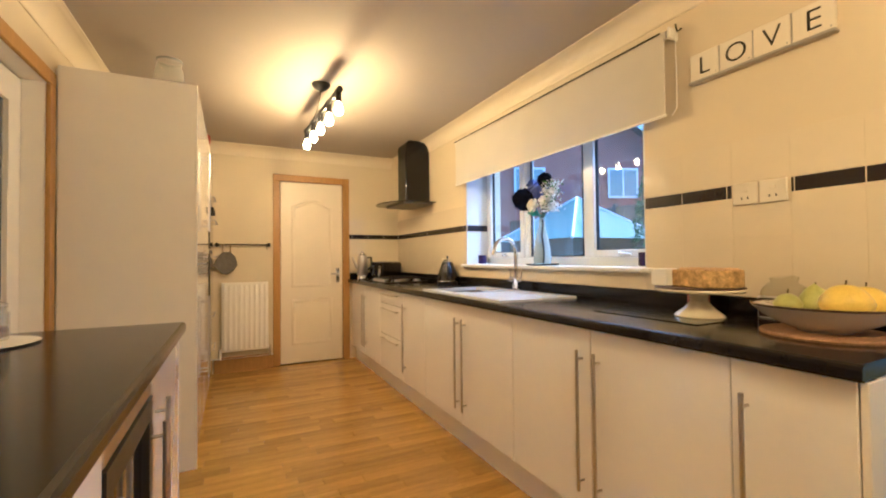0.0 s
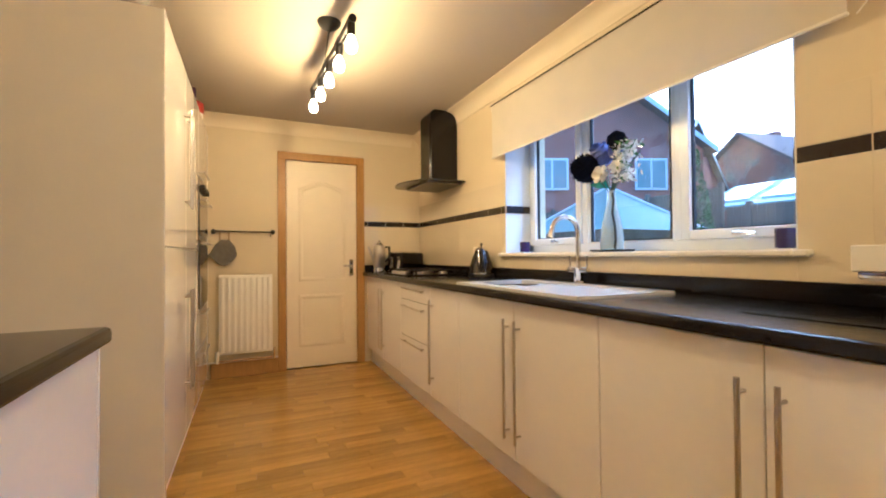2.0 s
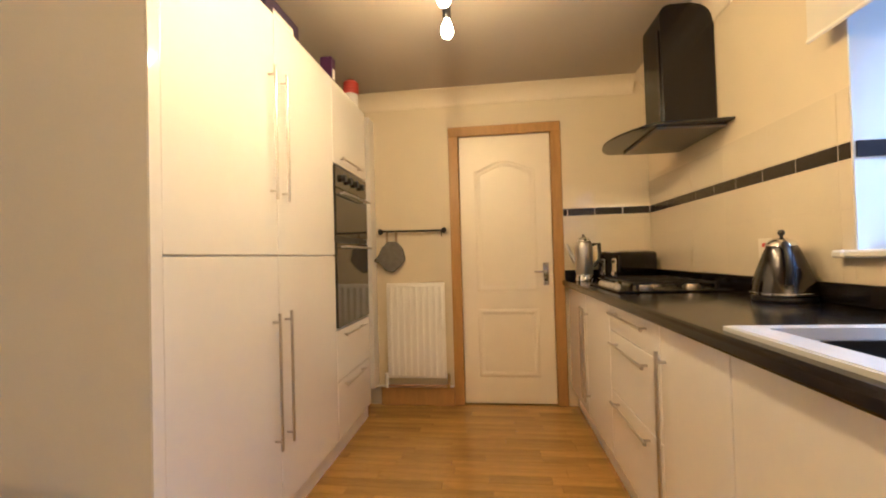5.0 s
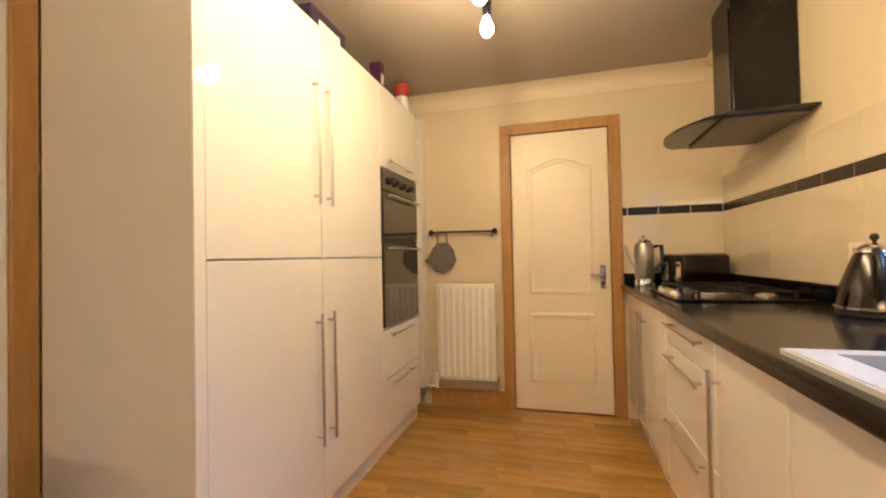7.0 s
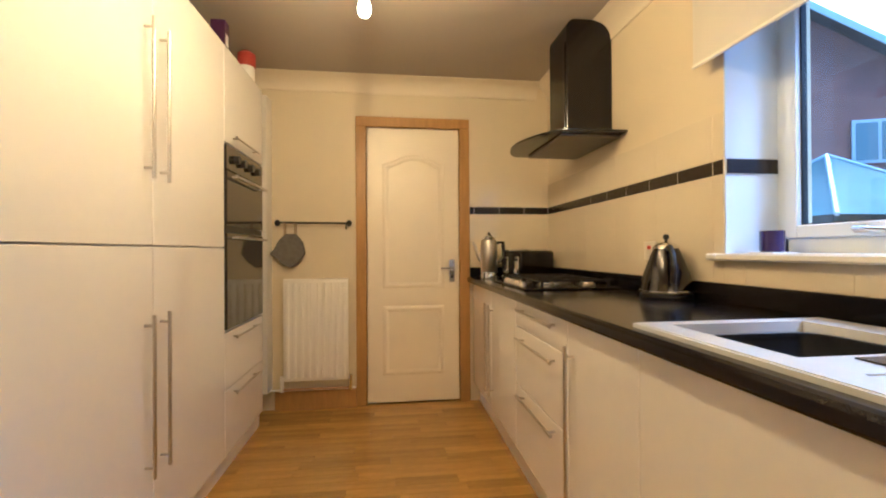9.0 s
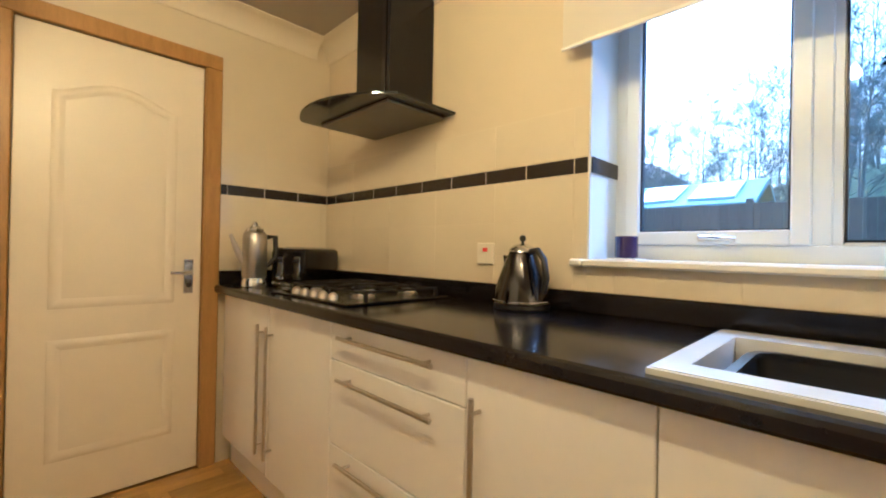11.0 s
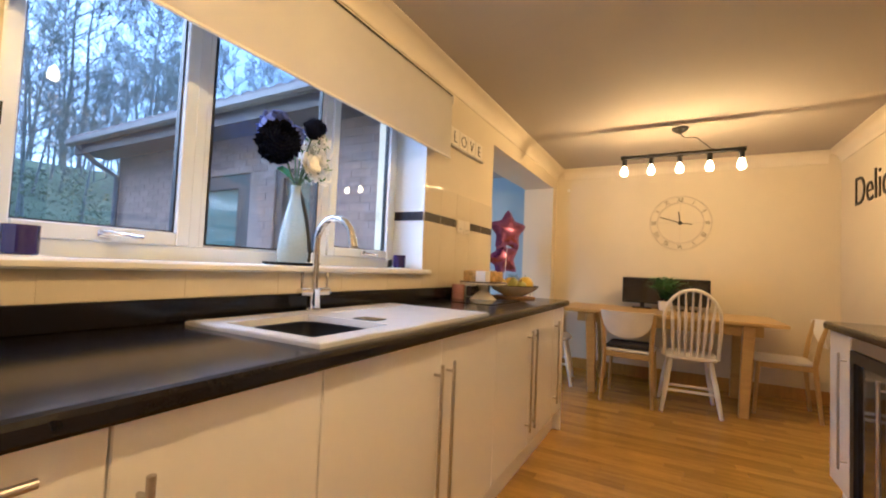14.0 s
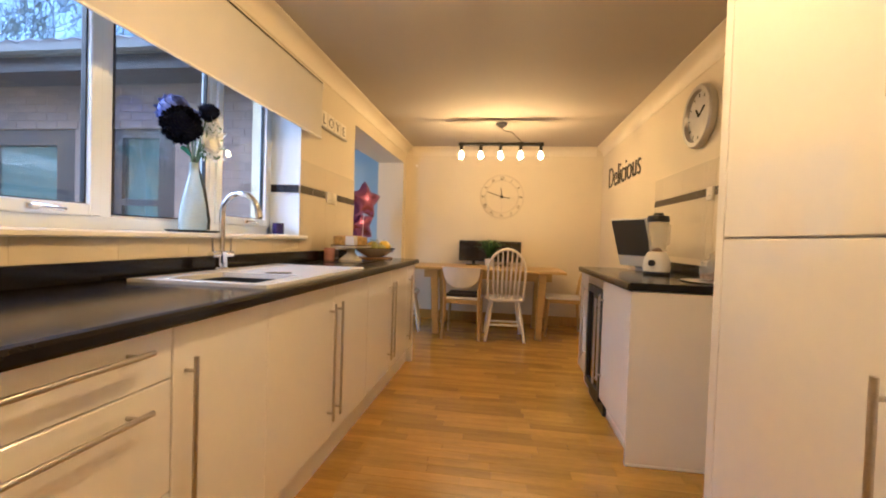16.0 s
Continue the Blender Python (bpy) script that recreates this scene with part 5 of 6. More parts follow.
part("hour_hand", tube([(0.71, YE + 0.02, 1.672), (0.725, YE + 0.02, 1.79)], 0.006, 6), LETTER, ck)
part("minute_hand", tube([(0.60, YE + 0.022, 1.655), (0.71, YE + 0.022, 1.672), (0.90, YE + 0.022, 1.735)], 0.005, 6), LETTER, ck)
part("hub", tube([(0.71, YE + 0.001, 1.672), (0.71, YE + 0.03, 1.672)], 0.02, 16), LETTER, ck)
for a in (0.0, 1.57, 3.14, 4.71):
    part("spoke", tube([(0.71, YE + 0.01, 1.672), (0.71 + 0.22 * math.cos(a), YE + 0.01, 1.672 + 0.22 * math.sin(a))], 0.0025, 6), CKM, ck)

# ---- pendant lamps ----


def bar_lamp(rose, centre, along, label):
    """An iron pipe bar with five hanging filament bulbs on a short drop."""
    lamp = thing("pipe_pendant_lamp", (rose[0], rose[1], CH), label, "ceiling lamp", "pipe pendant lamps")
    part("ceiling_rose", lathe([(0.062, 0), (0.06, -0.012), (0.045, -0.028), (0.02, -0.042), (0.008, -0.05)], (rose[0], rose[1], CH - 0.001), 28), BLACKMET, lamp, smooth=True)
    c, d = Vector(centre), Vector(along)
    zb = centre[2] + 0.105
    reach = c + d * 0.36
    part("cable", tube([(rose[0], rose[1], CH - 0.045), (rose[0] + d.x * 0.04, rose[1] + d.y * 0.04 + 0.01, CH - 0.085), tuple(c + d * 0.14 + Vector((0, (rose[1] - c.y) * 0.4, CH - c.z - 0.115))), tuple(c + d * 0.26 + Vector((0, 0, 0.128))), (reach.x, reach.y, zb)], 0.003, 8), BLACKMET, lamp, smooth=True)
    a, b = c - d * 0.5, c + d * 0.5
    a.z = b.z = zb
    n = d.normalized()
    part("pipe", tube([a, b], 0.016, 14), BLACKMET, lamp, smooth=True)
    for i in range(5):
        p = a.lerp(b, i / 4)
        part("joint", tube([p - n * 0.028, p + n * 0.028], 0.019, 14), BLACKMET, lamp, smooth=True)
        part("lamp_holder", lathe([(0.016, -0.07), (0.018, -0.06), (0.018, -0.02), (0.0145, 0.0)], (p.x, p.y, zb), 18), BLACKMET, lamp, smooth=True)
        bulb = part("bulb", lathe([(0.0115, -0.068), (0.0125, -0.076), (0.02, -0.094), (0.0265, -0.114), (0.0255, -0.132), (0.017, -0.146), (0.004, -0.152)], (p.x, p.y, zb), 20), BULBM, lamp, "lit clear filament bulb", True)
        bulb.visible_shadow = False
        part("filament", lathe([(0.004, -0.134), (0.0075, -0.13), (0.0075, -0.096), (0.004, -0.092)], (p.x, p.y, zb), 10), FILAMENT, bulb, "glowing filament", True)


bar_lamp((0.755, 3.03), (0.77, 3.13, 2.05), (-0.05, 0.90, 0), "black iron pipe lamp with five lit bulbs over the kitchen")
bar_lamp((0.73, -0.30), (0.73, -0.16, 1.962), (-0.80, 0.0, 0), "black iron pipe lamp with five lit bulbs over the table")

# ---- dining end ----
TT = 0.765
table = thing("dining_table", (0.85, -0.92, 0), "pale oak dining table with square legs", "table")
part("tabletop", box(-0.03, 1.75, -1.36, -0.52, TT - 0.03, TT, 0.005), LIGHTOAK, table)
part("apron", boxes((0.12, 1.56, -0.63, -0.605, TT - 0.12, TT - 0.032), (0.12, 1.56, -1.27, -1.245, TT - 0.12, TT - 0.032), (0.12, 0.145, -1.25, -0.625, TT - 0.12, TT - 0.032), (1.535, 1.56, -1.25, -0.625, TT - 0.12, TT - 0.032)), LIGHTOAK, table)
for x in (0.22, 1.44):
    for y in (-0.60, -1.24):
        bm = box(x - 0.042, x + 0.042, y - 0.042, y + 0.042, 0, TT - 0.032, 0.006)
        for v in bm.verts:
            if v.co.z < 0.1:
                v.co.x = x + (v.co.x - x) * 0.8 + (0.03 if x < 0.8 else -0.03)
        part("leg", bm, LIGHTOAK, table)


def windsor(at):
    """White stick-back chair with a bowed hoop; faces +y before it is placed."""
    ch = thing("windsor_chair", at, "white painted stick-back chair at the table", "chair", "chairs round the table")
    z = at[2]
    s = [(0.20, 0.18), (0.21, 0.0), (0.18, -0.19), (0.0, -0.21), (-0.18, -0.19), (-0.21, 0.0), (-0.20, 0.18), (0.0, 0.21)]
    part("seat", prism([(at[0] + x, at[1] + y) for x, y in s], "z", 0.43, 0.46, 0.008), WHITEP, ch)
    for sx in (-1, 1):
        for fy in (-1, 1):
            part("leg", tube([(at[0] + sx * 0.14, at[1] + fy * 0.14, 0.44), (at[0] + sx * 0.175, at[1] + fy * 0.18, 0.22), (at[0] + sx * 0.21, at[1] + fy * 0.22, 0.0)], 0.019, 10, taper=[0.8, 1.15, 0.7]), WHITEP, ch, smooth=True)
        part("stretcher", tube([(at[0] + sx * 0.18, at[1] - 0.18, 0.2), (at[0] + sx * 0.18, at[1] + 0.18, 0.2)], 0.011, 8), WHITEP, ch, smooth=True)
    for fy in (-0.185, -0.15):
        part("stretcher", tube([(at[0] - 0.18, at[1] + fy, 0.21 + (fy + 0.15)), (at[0] + 0.18, at[1] + fy, 0.21 + (fy + 0.15))], 0.011, 8), WHITEP, ch, smooth=True)
    hoop = []
    for i in range(25):
        a = math.pi * i / 24
        u = math.sin(a)
        hoop.append((at[0] + 0.235 * math.cos(a) * (0.80 + 0.2 * min(1, u * 1.6)), at[1] - 0.175 - 0.11 * u, 0.45 + 0.55 * u ** 0.62))
    part("hoop", tube(hoop, 0.0135, 10), WHITEP, ch, smooth=True)
    for k in range(7):
        x = -0.135 + k * 0.045
        top = 0.45 + 0.55 * math.sqrt(max(0, 1 - (abs(x) / 0.215) ** 2.4)) ** 0.8
        part("spindle", tube([(at[0] + x * 0.92, at[1] - 0.18, 0.45), (at[0] + x, at[1] - 0.215, 0.6), (at[0] + x * 1.05, at[1] - 0.25, 0.76), (at[0] + x * 1.15, at[1] - 0.28, top)], 0.011, 8, taper=[0.6, 1.25, 1.1, 0.55]), WHITEP, ch, smooth=True)
    return ch


def bentback(at):
    """White plastic-backed chair on pale wooden legs."""
    ch = thing("shell_back_chair", at, "white curved-back chair with pale wooden legs", "chair", "chairs round the table")
    x, y, _ = at
    part("seat", prism([(x - 0.21, y + 0.20), (x + 0.21, y + 0.20), (x + 0.19, y - 0.2), (x - 0.19, y - 0.2)], "z", 0.435, 0.455, 0.006), WHITEP, ch)
    part("cushion", box(x - 0.18, x + 0.18, y - 0.16, y + 0.18, 0.456, 0.49, 0.012, seg=2), mat("black_cushion", (0.02, 0.018, 0.02), 0.95, var=0.3, scale=60, bump=0.3), ch, "black seat cushion")
    for s in (-1, 1):
        part("back_leg", tube([(x + s * 0.205, y - 0.23, 0.0), (x + s * 0.185, y - 0.19, 0.43), (x + s * 0.195, y - 0.22, 0.62), (x + s * 0.215, y - 0.26, 0.78)], 0.018, 8, taper=[0.75, 1.1, 1.0, 0.7]), LIGHTOAK, ch, "pale wooden leg", True)
        part("front_leg", tube([(x + s * 0.20, y + 0.2, 0.0), (x + s * 0.18, y + 0.17, 0.43)], 0.017, 8, taper=[0.7, 1.1]), LIGHTOAK, ch, "pale wooden leg", True)
        part("side_rail", box(x + s * 0.18 - 0.01, x + s * 0.18 + 0.01, y - 0.18, y + 0.16, 0.39, 0.43, 0.003), LIGHTOAK, ch)
    part("rear_rail", box(x - 0.175, x + 0.175, y - 0.2, y - 0.18, 0.385, 0.43, 0.003), LIGHTOAK, ch)
    bm = bmesh.new()
    n, rows = 14, []
    for t in (0.0, 0.012):
        for e in range(2):
            row = []
            for i in range(n + 1):
                u = -1 + 2 * i / n
                zz = 0.79 if e else 0.79 - 0.21 * (1 - abs(u) ** 2.6) ** 0.55 - 0.01
                row.append(bm.verts.new((x + 0.215 * u, y - 0.235 - 0.055 * (1 - u * u) - (0.02 if e else 0) - t, zz)))
            rows.append(row)
    for a, b in ((0, 1), (3, 2), (1, 3), (2, 0)):
        for i in range(n):
            bm.faces.new((rows[a][i], rows[a][i + 1], rows[b][i + 1], rows[b][i]))
    bmesh.ops.recalc_face_normals(bm, faces=bm.faces)
    part("backrest", bm, WHITEP, ch, "white curved backrest", True)
    return ch


w1 = windsor((0, 0, 0))
w1.matrix_world = pose(0.635, -0.60, 0, 0, 0, 184)
w2 = copy_thing(w1, pose(1.86, -0.80, 0, 0, 0, 100))
b1 = bentback((0, 0, 0))
b1.matrix_world = pose(1.09, -0.58, 0, 0, 0, 178)
b2 = copy_thing(b1, pose(-0.05, -0.98, 0, 0, 0, 268))
for seat_pad in [c for c in b2.children if c.name.startswith("cushion")]:
    bpy.data.objects.remove(seat_pad)
for x0, x1, sk in ((0.85, 1.235, 0.0), (0.44, 0.84, 0.0)):
    m = thing("monitor", ((x0 + x1) / 2, -1.28, TT), "black flat monitor standing on the table", "monitor", "monitors on the table")
    part("bezel", box(x0, x1, -1.30, -1.275, TT + 0.05, TT + 0.315, 0.004), BLACKPL, m)
    part("screen", box(x0 + 0.008, x1 - 0.008, -1.275, -1.2735, TT + 0.06, TT + 0.305), BLACKGL, m)
    part("foot", boxes(((x0 + x1) / 2 - 0.09, (x0 + x1) / 2 + 0.09, -1.36, -1.22, TT, TT + 0.01), ((x0 + x1) / 2 - 0.02, (x0 + x1) / 2 + 0.02, -1.31, -1.30, TT + 0.01, TT + 0.15)), BLACKPL, m)
pp = thing("potted_plant", (0.83, -1.12, TT), "small green fern in a white pot on the table", "plant")
part("pot", lathe([(0.045, 0), (0.05, 0.005), (0.062, 0.09), (0.056, 0.09), (0.05, 0.07)], (0.83, -1.12, TT), 24), WHITEP, pp, smooth=True)
bmf = bmesh.new()
for i in range(80):
    a, r, h = random.uniform(0, 6.28), random.uniform(0.08, 0.25), random.uniform(0.13, 0.25)
    for k in range(8):
        u = (k + 1) / 8
        c = Vector((0.83 + r * u * math.cos(a), -1.12 + r * u * math.sin(a), TT + 0.08 + h * math.sin(u * 2.1)))
        t, nrm = Vector((math.cos(a), math.sin(a), 0.4)), Vector((-math.sin(a), math.cos(a), 0))
        for s in (-1, 1):
            vs = [bmf.verts.new(c + p) for p in (t * -0.006, nrm * s * 0.032 * (1.2 - u) + t * 0.012, t * 0.016)]
            bmf.faces.new(vs)
part("fronds", bmf, LEAF, pp)
solid("wall_sensor", box(1.86, 1.89, YE + 0.001, YE + 0.02, 2.06, 2.09, 0.003), PAPERW, "small white sensor high on the wall", "sensor", kind="thing")

# foil balloons in the room beyond
FOIL = mat("pink_foil", (0.42, 0.15, 0.32), 0.18, 0.85, var=0.2, scale=9, bump=0.3)


def star_balloon(at, r, rot):
    b = thing("foil_balloon", at, "shiny pink star-shaped foil balloon", "balloon", "foil balloons")
    bm = bmesh.new()
    ring = []
    for i in range(10):
        a = math.pi * i / 5 + rot
        rr = r if i % 2 == 0 else r * 0.62
        ring.append(bm.verts.new((at[0] + 0.64 * rr * math.cos(a), at[1] + 0.77 * rr * math.cos(a), at[2] + rr * math.sin(a))))
    for s in (-1, 1):
        c = bm.verts.new((at[0] - s * r * 0.29, at[1] + s * r * 0.24, at[2]))
        for i in range(10):
            bm.faces.new((ring[i], ring[(i + 1) % 10], c))
    bmesh.ops.recalc_face_normals(bm, faces=bm.faces)
    bmesh.ops.subdivide_edges(bm, edges=bm.edges[:], cuts=2, use_grid_fill=True, smooth=0.3)
    part("foil", bm, FOIL, b, smooth=True)
    part("ribbon", tube([(at[0], at[1], at[2] - r * 0.6), (at[0] + 0.02, at[1] + 0.02, 0.8), (at[0], at[1], 0.012)], 0.003, 6), PAPERW, b)


star_balloon((2.37, -0.80, 1.52), 0.24, 1.57)
star_balloon((2.46, -0.93, 1.22), 0.22, 1.3)
solid("balloon_weight", lathe([(0.05, 0), (0.06, 0.01), (0.03, 0.05)], (2.40, -0.84, 0.0), 16), FOIL, "pink foil weight on the floor", "weight", kind="thing")

# ---- outside ----
GRASS = mat("winter_grass", (0.15, 0.19, 0.09), 0.95, var=0.4, scale=1.2, grain=18, bump=0.5)


def land(x, y):
    """Height of the ground: level by the house, then a wooded bank."""
    start = 9.6 + 5.5 / (1 + math.exp((4.0 - y) * 1.3))
    return -0.15 + min(4.6, 0.42 * max(0, x - start)) / (1 + math.exp((y - 12) * 0.8))


bmg = bmesh.new()
N, ext = 90, 160.0
grid = {}
for i in range(N + 1):
    for j in range(N + 1):
        u, v = -1 + 2 * i / N, -1 + 2 * j / N
        x, y = ext * abs(u) ** 2 * (1 if u > 0 else -1) + 2, ext * abs(v) ** 2 * (1 if v > 0 else -1)
        z = land(x, y) + 0.08 * noise.noise((x * 0.3, y * 0.3, 0))
        if x < 8:
            z = -0.15
        grid[i, j] = bmg.verts.new((x, y, z))
for i in range(N):
    for j in range(N):
        bmg.faces.new((grid[i, j], grid[i + 1, j], grid[i + 1, j + 1], grid[i, j + 1]))
solid("ground", bmg, GRASS, "rough winter lawn rising to a wooded bank", "ground", smooth=True)
PAVE = mat("concrete_slab", (0.30, 0.29, 0.27), 0.85, var=0.2, scale=4, bump=0.2)
solid("pavement", boxes((2.38, 6.5, 0.9, 12.0, -0.14, -0.10)), PAVE, "pale paved patio outside the window", "patio")

BRICK = mat("brown_brick", (0.27, 0.20, 0.17), 0.85, var=0.3, scale=10, grain=120, bump=0.3, rand=0.14)
MORTAR = mat("mortar", (0.25, 0.19, 0.165), 0.9, var=0.15, scale=20, bump=0.3)
BROWN = mat("dark_brown_stain", (0.030, 0.020, 0.018), 0.5, var=0.3, scale=8, bump=0.05)
RTILE = mat("concrete_roof_tile", (0.16, 0.14, 0.14), 0.85, var=0.3, scale=8, grain=80, bump=0.3, island=0.2)
WGY, WGX = 0.75, 7.45
wing = thing("house_wing", (5.0, 0.0, -0.15), "brown brick single-storey wing with dark fascia", "building")
part("wall", boxes((XO, 3.62, 0.62, WGY, -0.15, 2.5), (4.28, 4.66, 0.62, WGY, -0.15, 2.5), (5.82, WGX, 0.62, WGY, -0.15, 2.5), (3.62, 4.28, 0.62, WGY, 2.0, 2.5), (4.66, 5.82, 0.62, WGY, 2.0, 2.5), (4.66, 5.82, 0.62, WGY, -0.15, 0.15), (WGX - 0.12, WGX, -3.4, 0.62, -0.15, 2.5)), MORTAR, wing)
part("soffit", box(XO + 0.02, WGX + 0.35, WGY, 1.10, 2.40, 2.42), BROWN, wing, "dark brown soffit")
part("fascia", box(XO + 0.02, WGX + 0.37, 1.10, 1.125, 2.38, 2.57, 0.003), BROWN, wing, "dark brown fascia board")
part("bargeboard", prism([(1.12, 2.42), (1.12, 2.60), (-1.4, 3.75), (-3.6, 2.7), (-3.6, 2.52), (-1.4, 3.57)], "x", WGX + 0.35, WGX + 0.375), BROWN, wing)
GUT = mat("grey_gutter", (0.12, 0.12, 0.13), 0.4, var=0.1)
part("gutter", prism([(1.125, 2.57), (1.125, 2.51), (1.15, 2.49), (1.20, 2.49), (1.225, 2.51), (1.225, 2.57), (1.215, 2.57), (1.21, 2.515), (1.14, 2.515), (1.135, 2.57)], "x", XO + 0.02, WGX + 0.42), GUT, wing, "grey plastic gutter")
part("downpipe", tube([(WGX + 0.2, 1.17, 2.5), (WGX + 0.12, 1.0, 2.3), (WGX - 0.06, 0.80, 2.12), (WGX - 0.06, 0.80, -0.14)], 0.035, 10), GUT, wing, "grey downpipe", True)
roof = part("roof", prism([(1.16, 2.575), (-1.4, 3.74), (-3.7, 2.7), (-3.7, 2.6), (-1.4, 3.62), (1.16, 2.50)], "x", XO - 0.1, WGX + 0.40), RTILE, wing, "grey tiled roof")
bmt = bmesh.new()
sl = math.atan2(3.74 - 2.575, 2.56)
for r in range(9):
    for c in range(26):
        x = XO + 0.05 + c * 0.21 + (0.1 if r % 2 else 0)
        o = r * 0.30
        y0, z0 = 1.18 - o * math.cos(sl), 2.585 + o * math.sin(sl)
        y1, z1 = y0 - 0.34 * math.cos(sl), z0 + 0.34 * math.sin(sl)
        vs = [bmt.verts.new(p) for p in ((x, y0, z0 + 0.02), (x + 0.10, y0, z0 + 0.045), (x + 0.2, y0, z0 + 0.02), (x + 0.2, y1, z1), (x + 0.10, y1, z1 + 0.025), (x, y1, z1), (x, y0, z0 - 0.01), (x + 0.2, y0, z0 - 0.01))]
        bmt.faces.new((vs[0], vs[1], vs[4], vs[5]))
        bmt.faces.new((vs[1], vs[2], vs[3], vs[4]))
        bmt.faces.new((vs[6], vs[7], vs[2], vs[1], vs[0]))
tagged(part("roof_tiles", bmt, RTILE, roof), kind="stuff")
DIMGL = mat("daylit_window_glass", (0.25, 0.33, 0.34), 0.08, var=0.2, scale=3, bump=0.0)
# Green put into the glass colour stands for the trees reflected in it.
TINT = glass("tree_reflection_door_glass", (0.62, 0.70, 0.64), 0.0, 0.06)
fd = part("garden_door", boxes((4.66, 4.88, 0.66, 0.73, -0.15, 2.0), (5.60, 5.82, 0.66, 0.73, -0.15, 2.0), (4.88, 5.60, 0.66, 0.73, 1.85, 2.0), (4.88, 5.60, 0.66, 0.73, -0.15, 0.1)), BROWN, wing, "dark brown glazed garden door")
part("pane", box(4.88, 5.60, 0.685, 0.695, 0.1, 1.85), TINT, fd)
part("door_handle", box(5.66, 5.68, 0.73, 0.76, 0.95, 1.1, 0.004), STEEL, fd)
fw = part("side_window", boxes((3.62, 3.80, 0.66, 0.73, -0.15, 2.0), (4.18, 4.28, 0.66, 0.73, -0.15, 2.0), (3.80, 4.18, 0.66, 0.73, 1.92, 2.0), (3.80, 4.18, 0.66, 0.73, 1.30, 1.36), (3.80, 4.18, 0.66, 0.73, -0.15, 0.1)), BROWN, wing, "dark brown framed glazed door")
part("pane", box(3.80, 4.18, 0.685, 0.695, 0.1, 1.30), TINT, fw)
part("pane", box(3.80, 4.18, 0.685, 0.695, 1.36, 1.92), TINT, fw)

# fence and neighbouring gardens
FENCE = mat("fence_timber", (0.17, 0.14, 0.10), 0.85, var=0.35, scale=6, grain=60, bump=0.3, rand=0.2, stretch=(4, 4, 0.7))


def fence(name, p0, p1, h, base):
    f = thing(name, (p0[0], p0[1], base), "weathered timber garden fence", "fence", "garden fences")
    d = Vector((p1[0] - p0[0], p1[1] - p0[1], 0))
    L = d.length
    d.normalize()
    rot = math.atan2(d.y, d.x)
    bs = box(0, 0.145, -0.01, 0.01, 0, h, 0.003)
    shared = mesh_of("slat", bs, FENCE)
    for i in range(int(L / 0.15)):
        o = new("slat", shared)
        o.parent = f
        o.matrix_local = pose(d.x * i * 0.15, d.y * i * 0.15, random.uniform(-0.01, 0.01), 0, 0, math.degrees(rot))
    for i in range(int(L / 1.8) + 1):
        part("post", box(p0[0] + d.x * i * 1.8 - 0.05, p0[0] + d.x * i * 1.8 + 0.05, p0[1] + d.y * i * 1.8 - 0.05, p0[1] + d.y * i * 1.8 + 0.05, base, base + h + 0.08, 0.005), FENCE, f)


fence("fence", (9.4, 2.2), (9.4, 6.3), 1.85, 0.15)
fence("fence", (9.4, 6.35), (9.4, 13.0), 2.3, 0.15)
fence("fence", (9.35, 13.0), (2.6, 13.6), 1.9, -0.05)


def house(name, at, w, d, h, rot, label, brick, roofc, dormer=False):
    """A brick house with gabled roof, windows and door, built square and then turned."""
    e = thing(name, (0, 0, 0), label, "house", "neighbouring houses")
    part("wall", prism([(-w / 2, 0), (w / 2, 0), (w / 2, h), (0, h + w * 0.36), (-w / 2, h)], "y", -d / 2, d / 2), brick, e)
    for s in (-1, 1):
        part("roof", prism([(s * (w / 2 + 0.35), h - 0.18), (s * (w / 2 + 0.35), h - 0.05), (0, h + w * 0.36 + 0.22), (0, h + w * 0.36 + 0.06)], "y", -d / 2 - 0.3, d / 2 + 0.3), roofc, e)
        part("bargeboard", prism([(s * (w / 2 + 0.37), h - 0.2), (s * (w / 2 + 0.37), h + 0.0), (0, h + w * 0.36 + 0.26), (0, h + w * 0.36 + 0.04)], "y", -d / 2 - 0.33, -d / 2 - 0.3), UPVC, e)
    for fl in (0, 1):
        for k in (-1, 1):
            z = 0.9 + fl * 2.6
            if z + 1.2 > h + 0.6:
                continue
            for side in ("x", "y"):
                if side == "y":
                    bm = boxes((k * w * 0.24 - 0.6, k * w * 0.24 + 0.6, -d / 2 - 0.05, -d / 2 - 0.01, z, z + 1.15))
                    gl = boxes((k * w * 0.24 - 0.52, k * w * 0.24 - 0.04, -d / 2 - 0.06, -d / 2 - 0.05, z + 0.08, z + 1.07), (k * w * 0.24 + 0.04, k * w * 0.24 + 0.52, -d / 2 - 0.06, -d / 2 - 0.05, z + 0.08, z + 1.07))
                else:
                    bm = boxes((-w / 2 - 0.05, -w / 2 - 0.01, k * d * 0.24 - 0.6, k * d * 0.24 + 0.6, z, z + 1.15))
                    gl = boxes((-w / 2 - 0.06, -w / 2 - 0.05, k * d * 0.24 - 0.52, k * d * 0.24 - 0.04, z + 0.08, z + 1.07), (-w / 2 - 0.06, -w / 2 - 0.05, k * d * 0.24 + 0.04, k * d * 0.24 + 0.52, z + 0.08, z + 1.07))
                fw2 = part("window", bm, UPVC, e)
                part("pane", gl, DIMGL, fw2)
    part("chimney", box(w * 0.12, w * 0.12 + 0.6, -0.3, 0.3, h + w * 0.2, h + w * 0.36 + 0.9, 0.02), brick, e)
    e.matrix_world = pose(*at, 0, 0, rot)
    return e


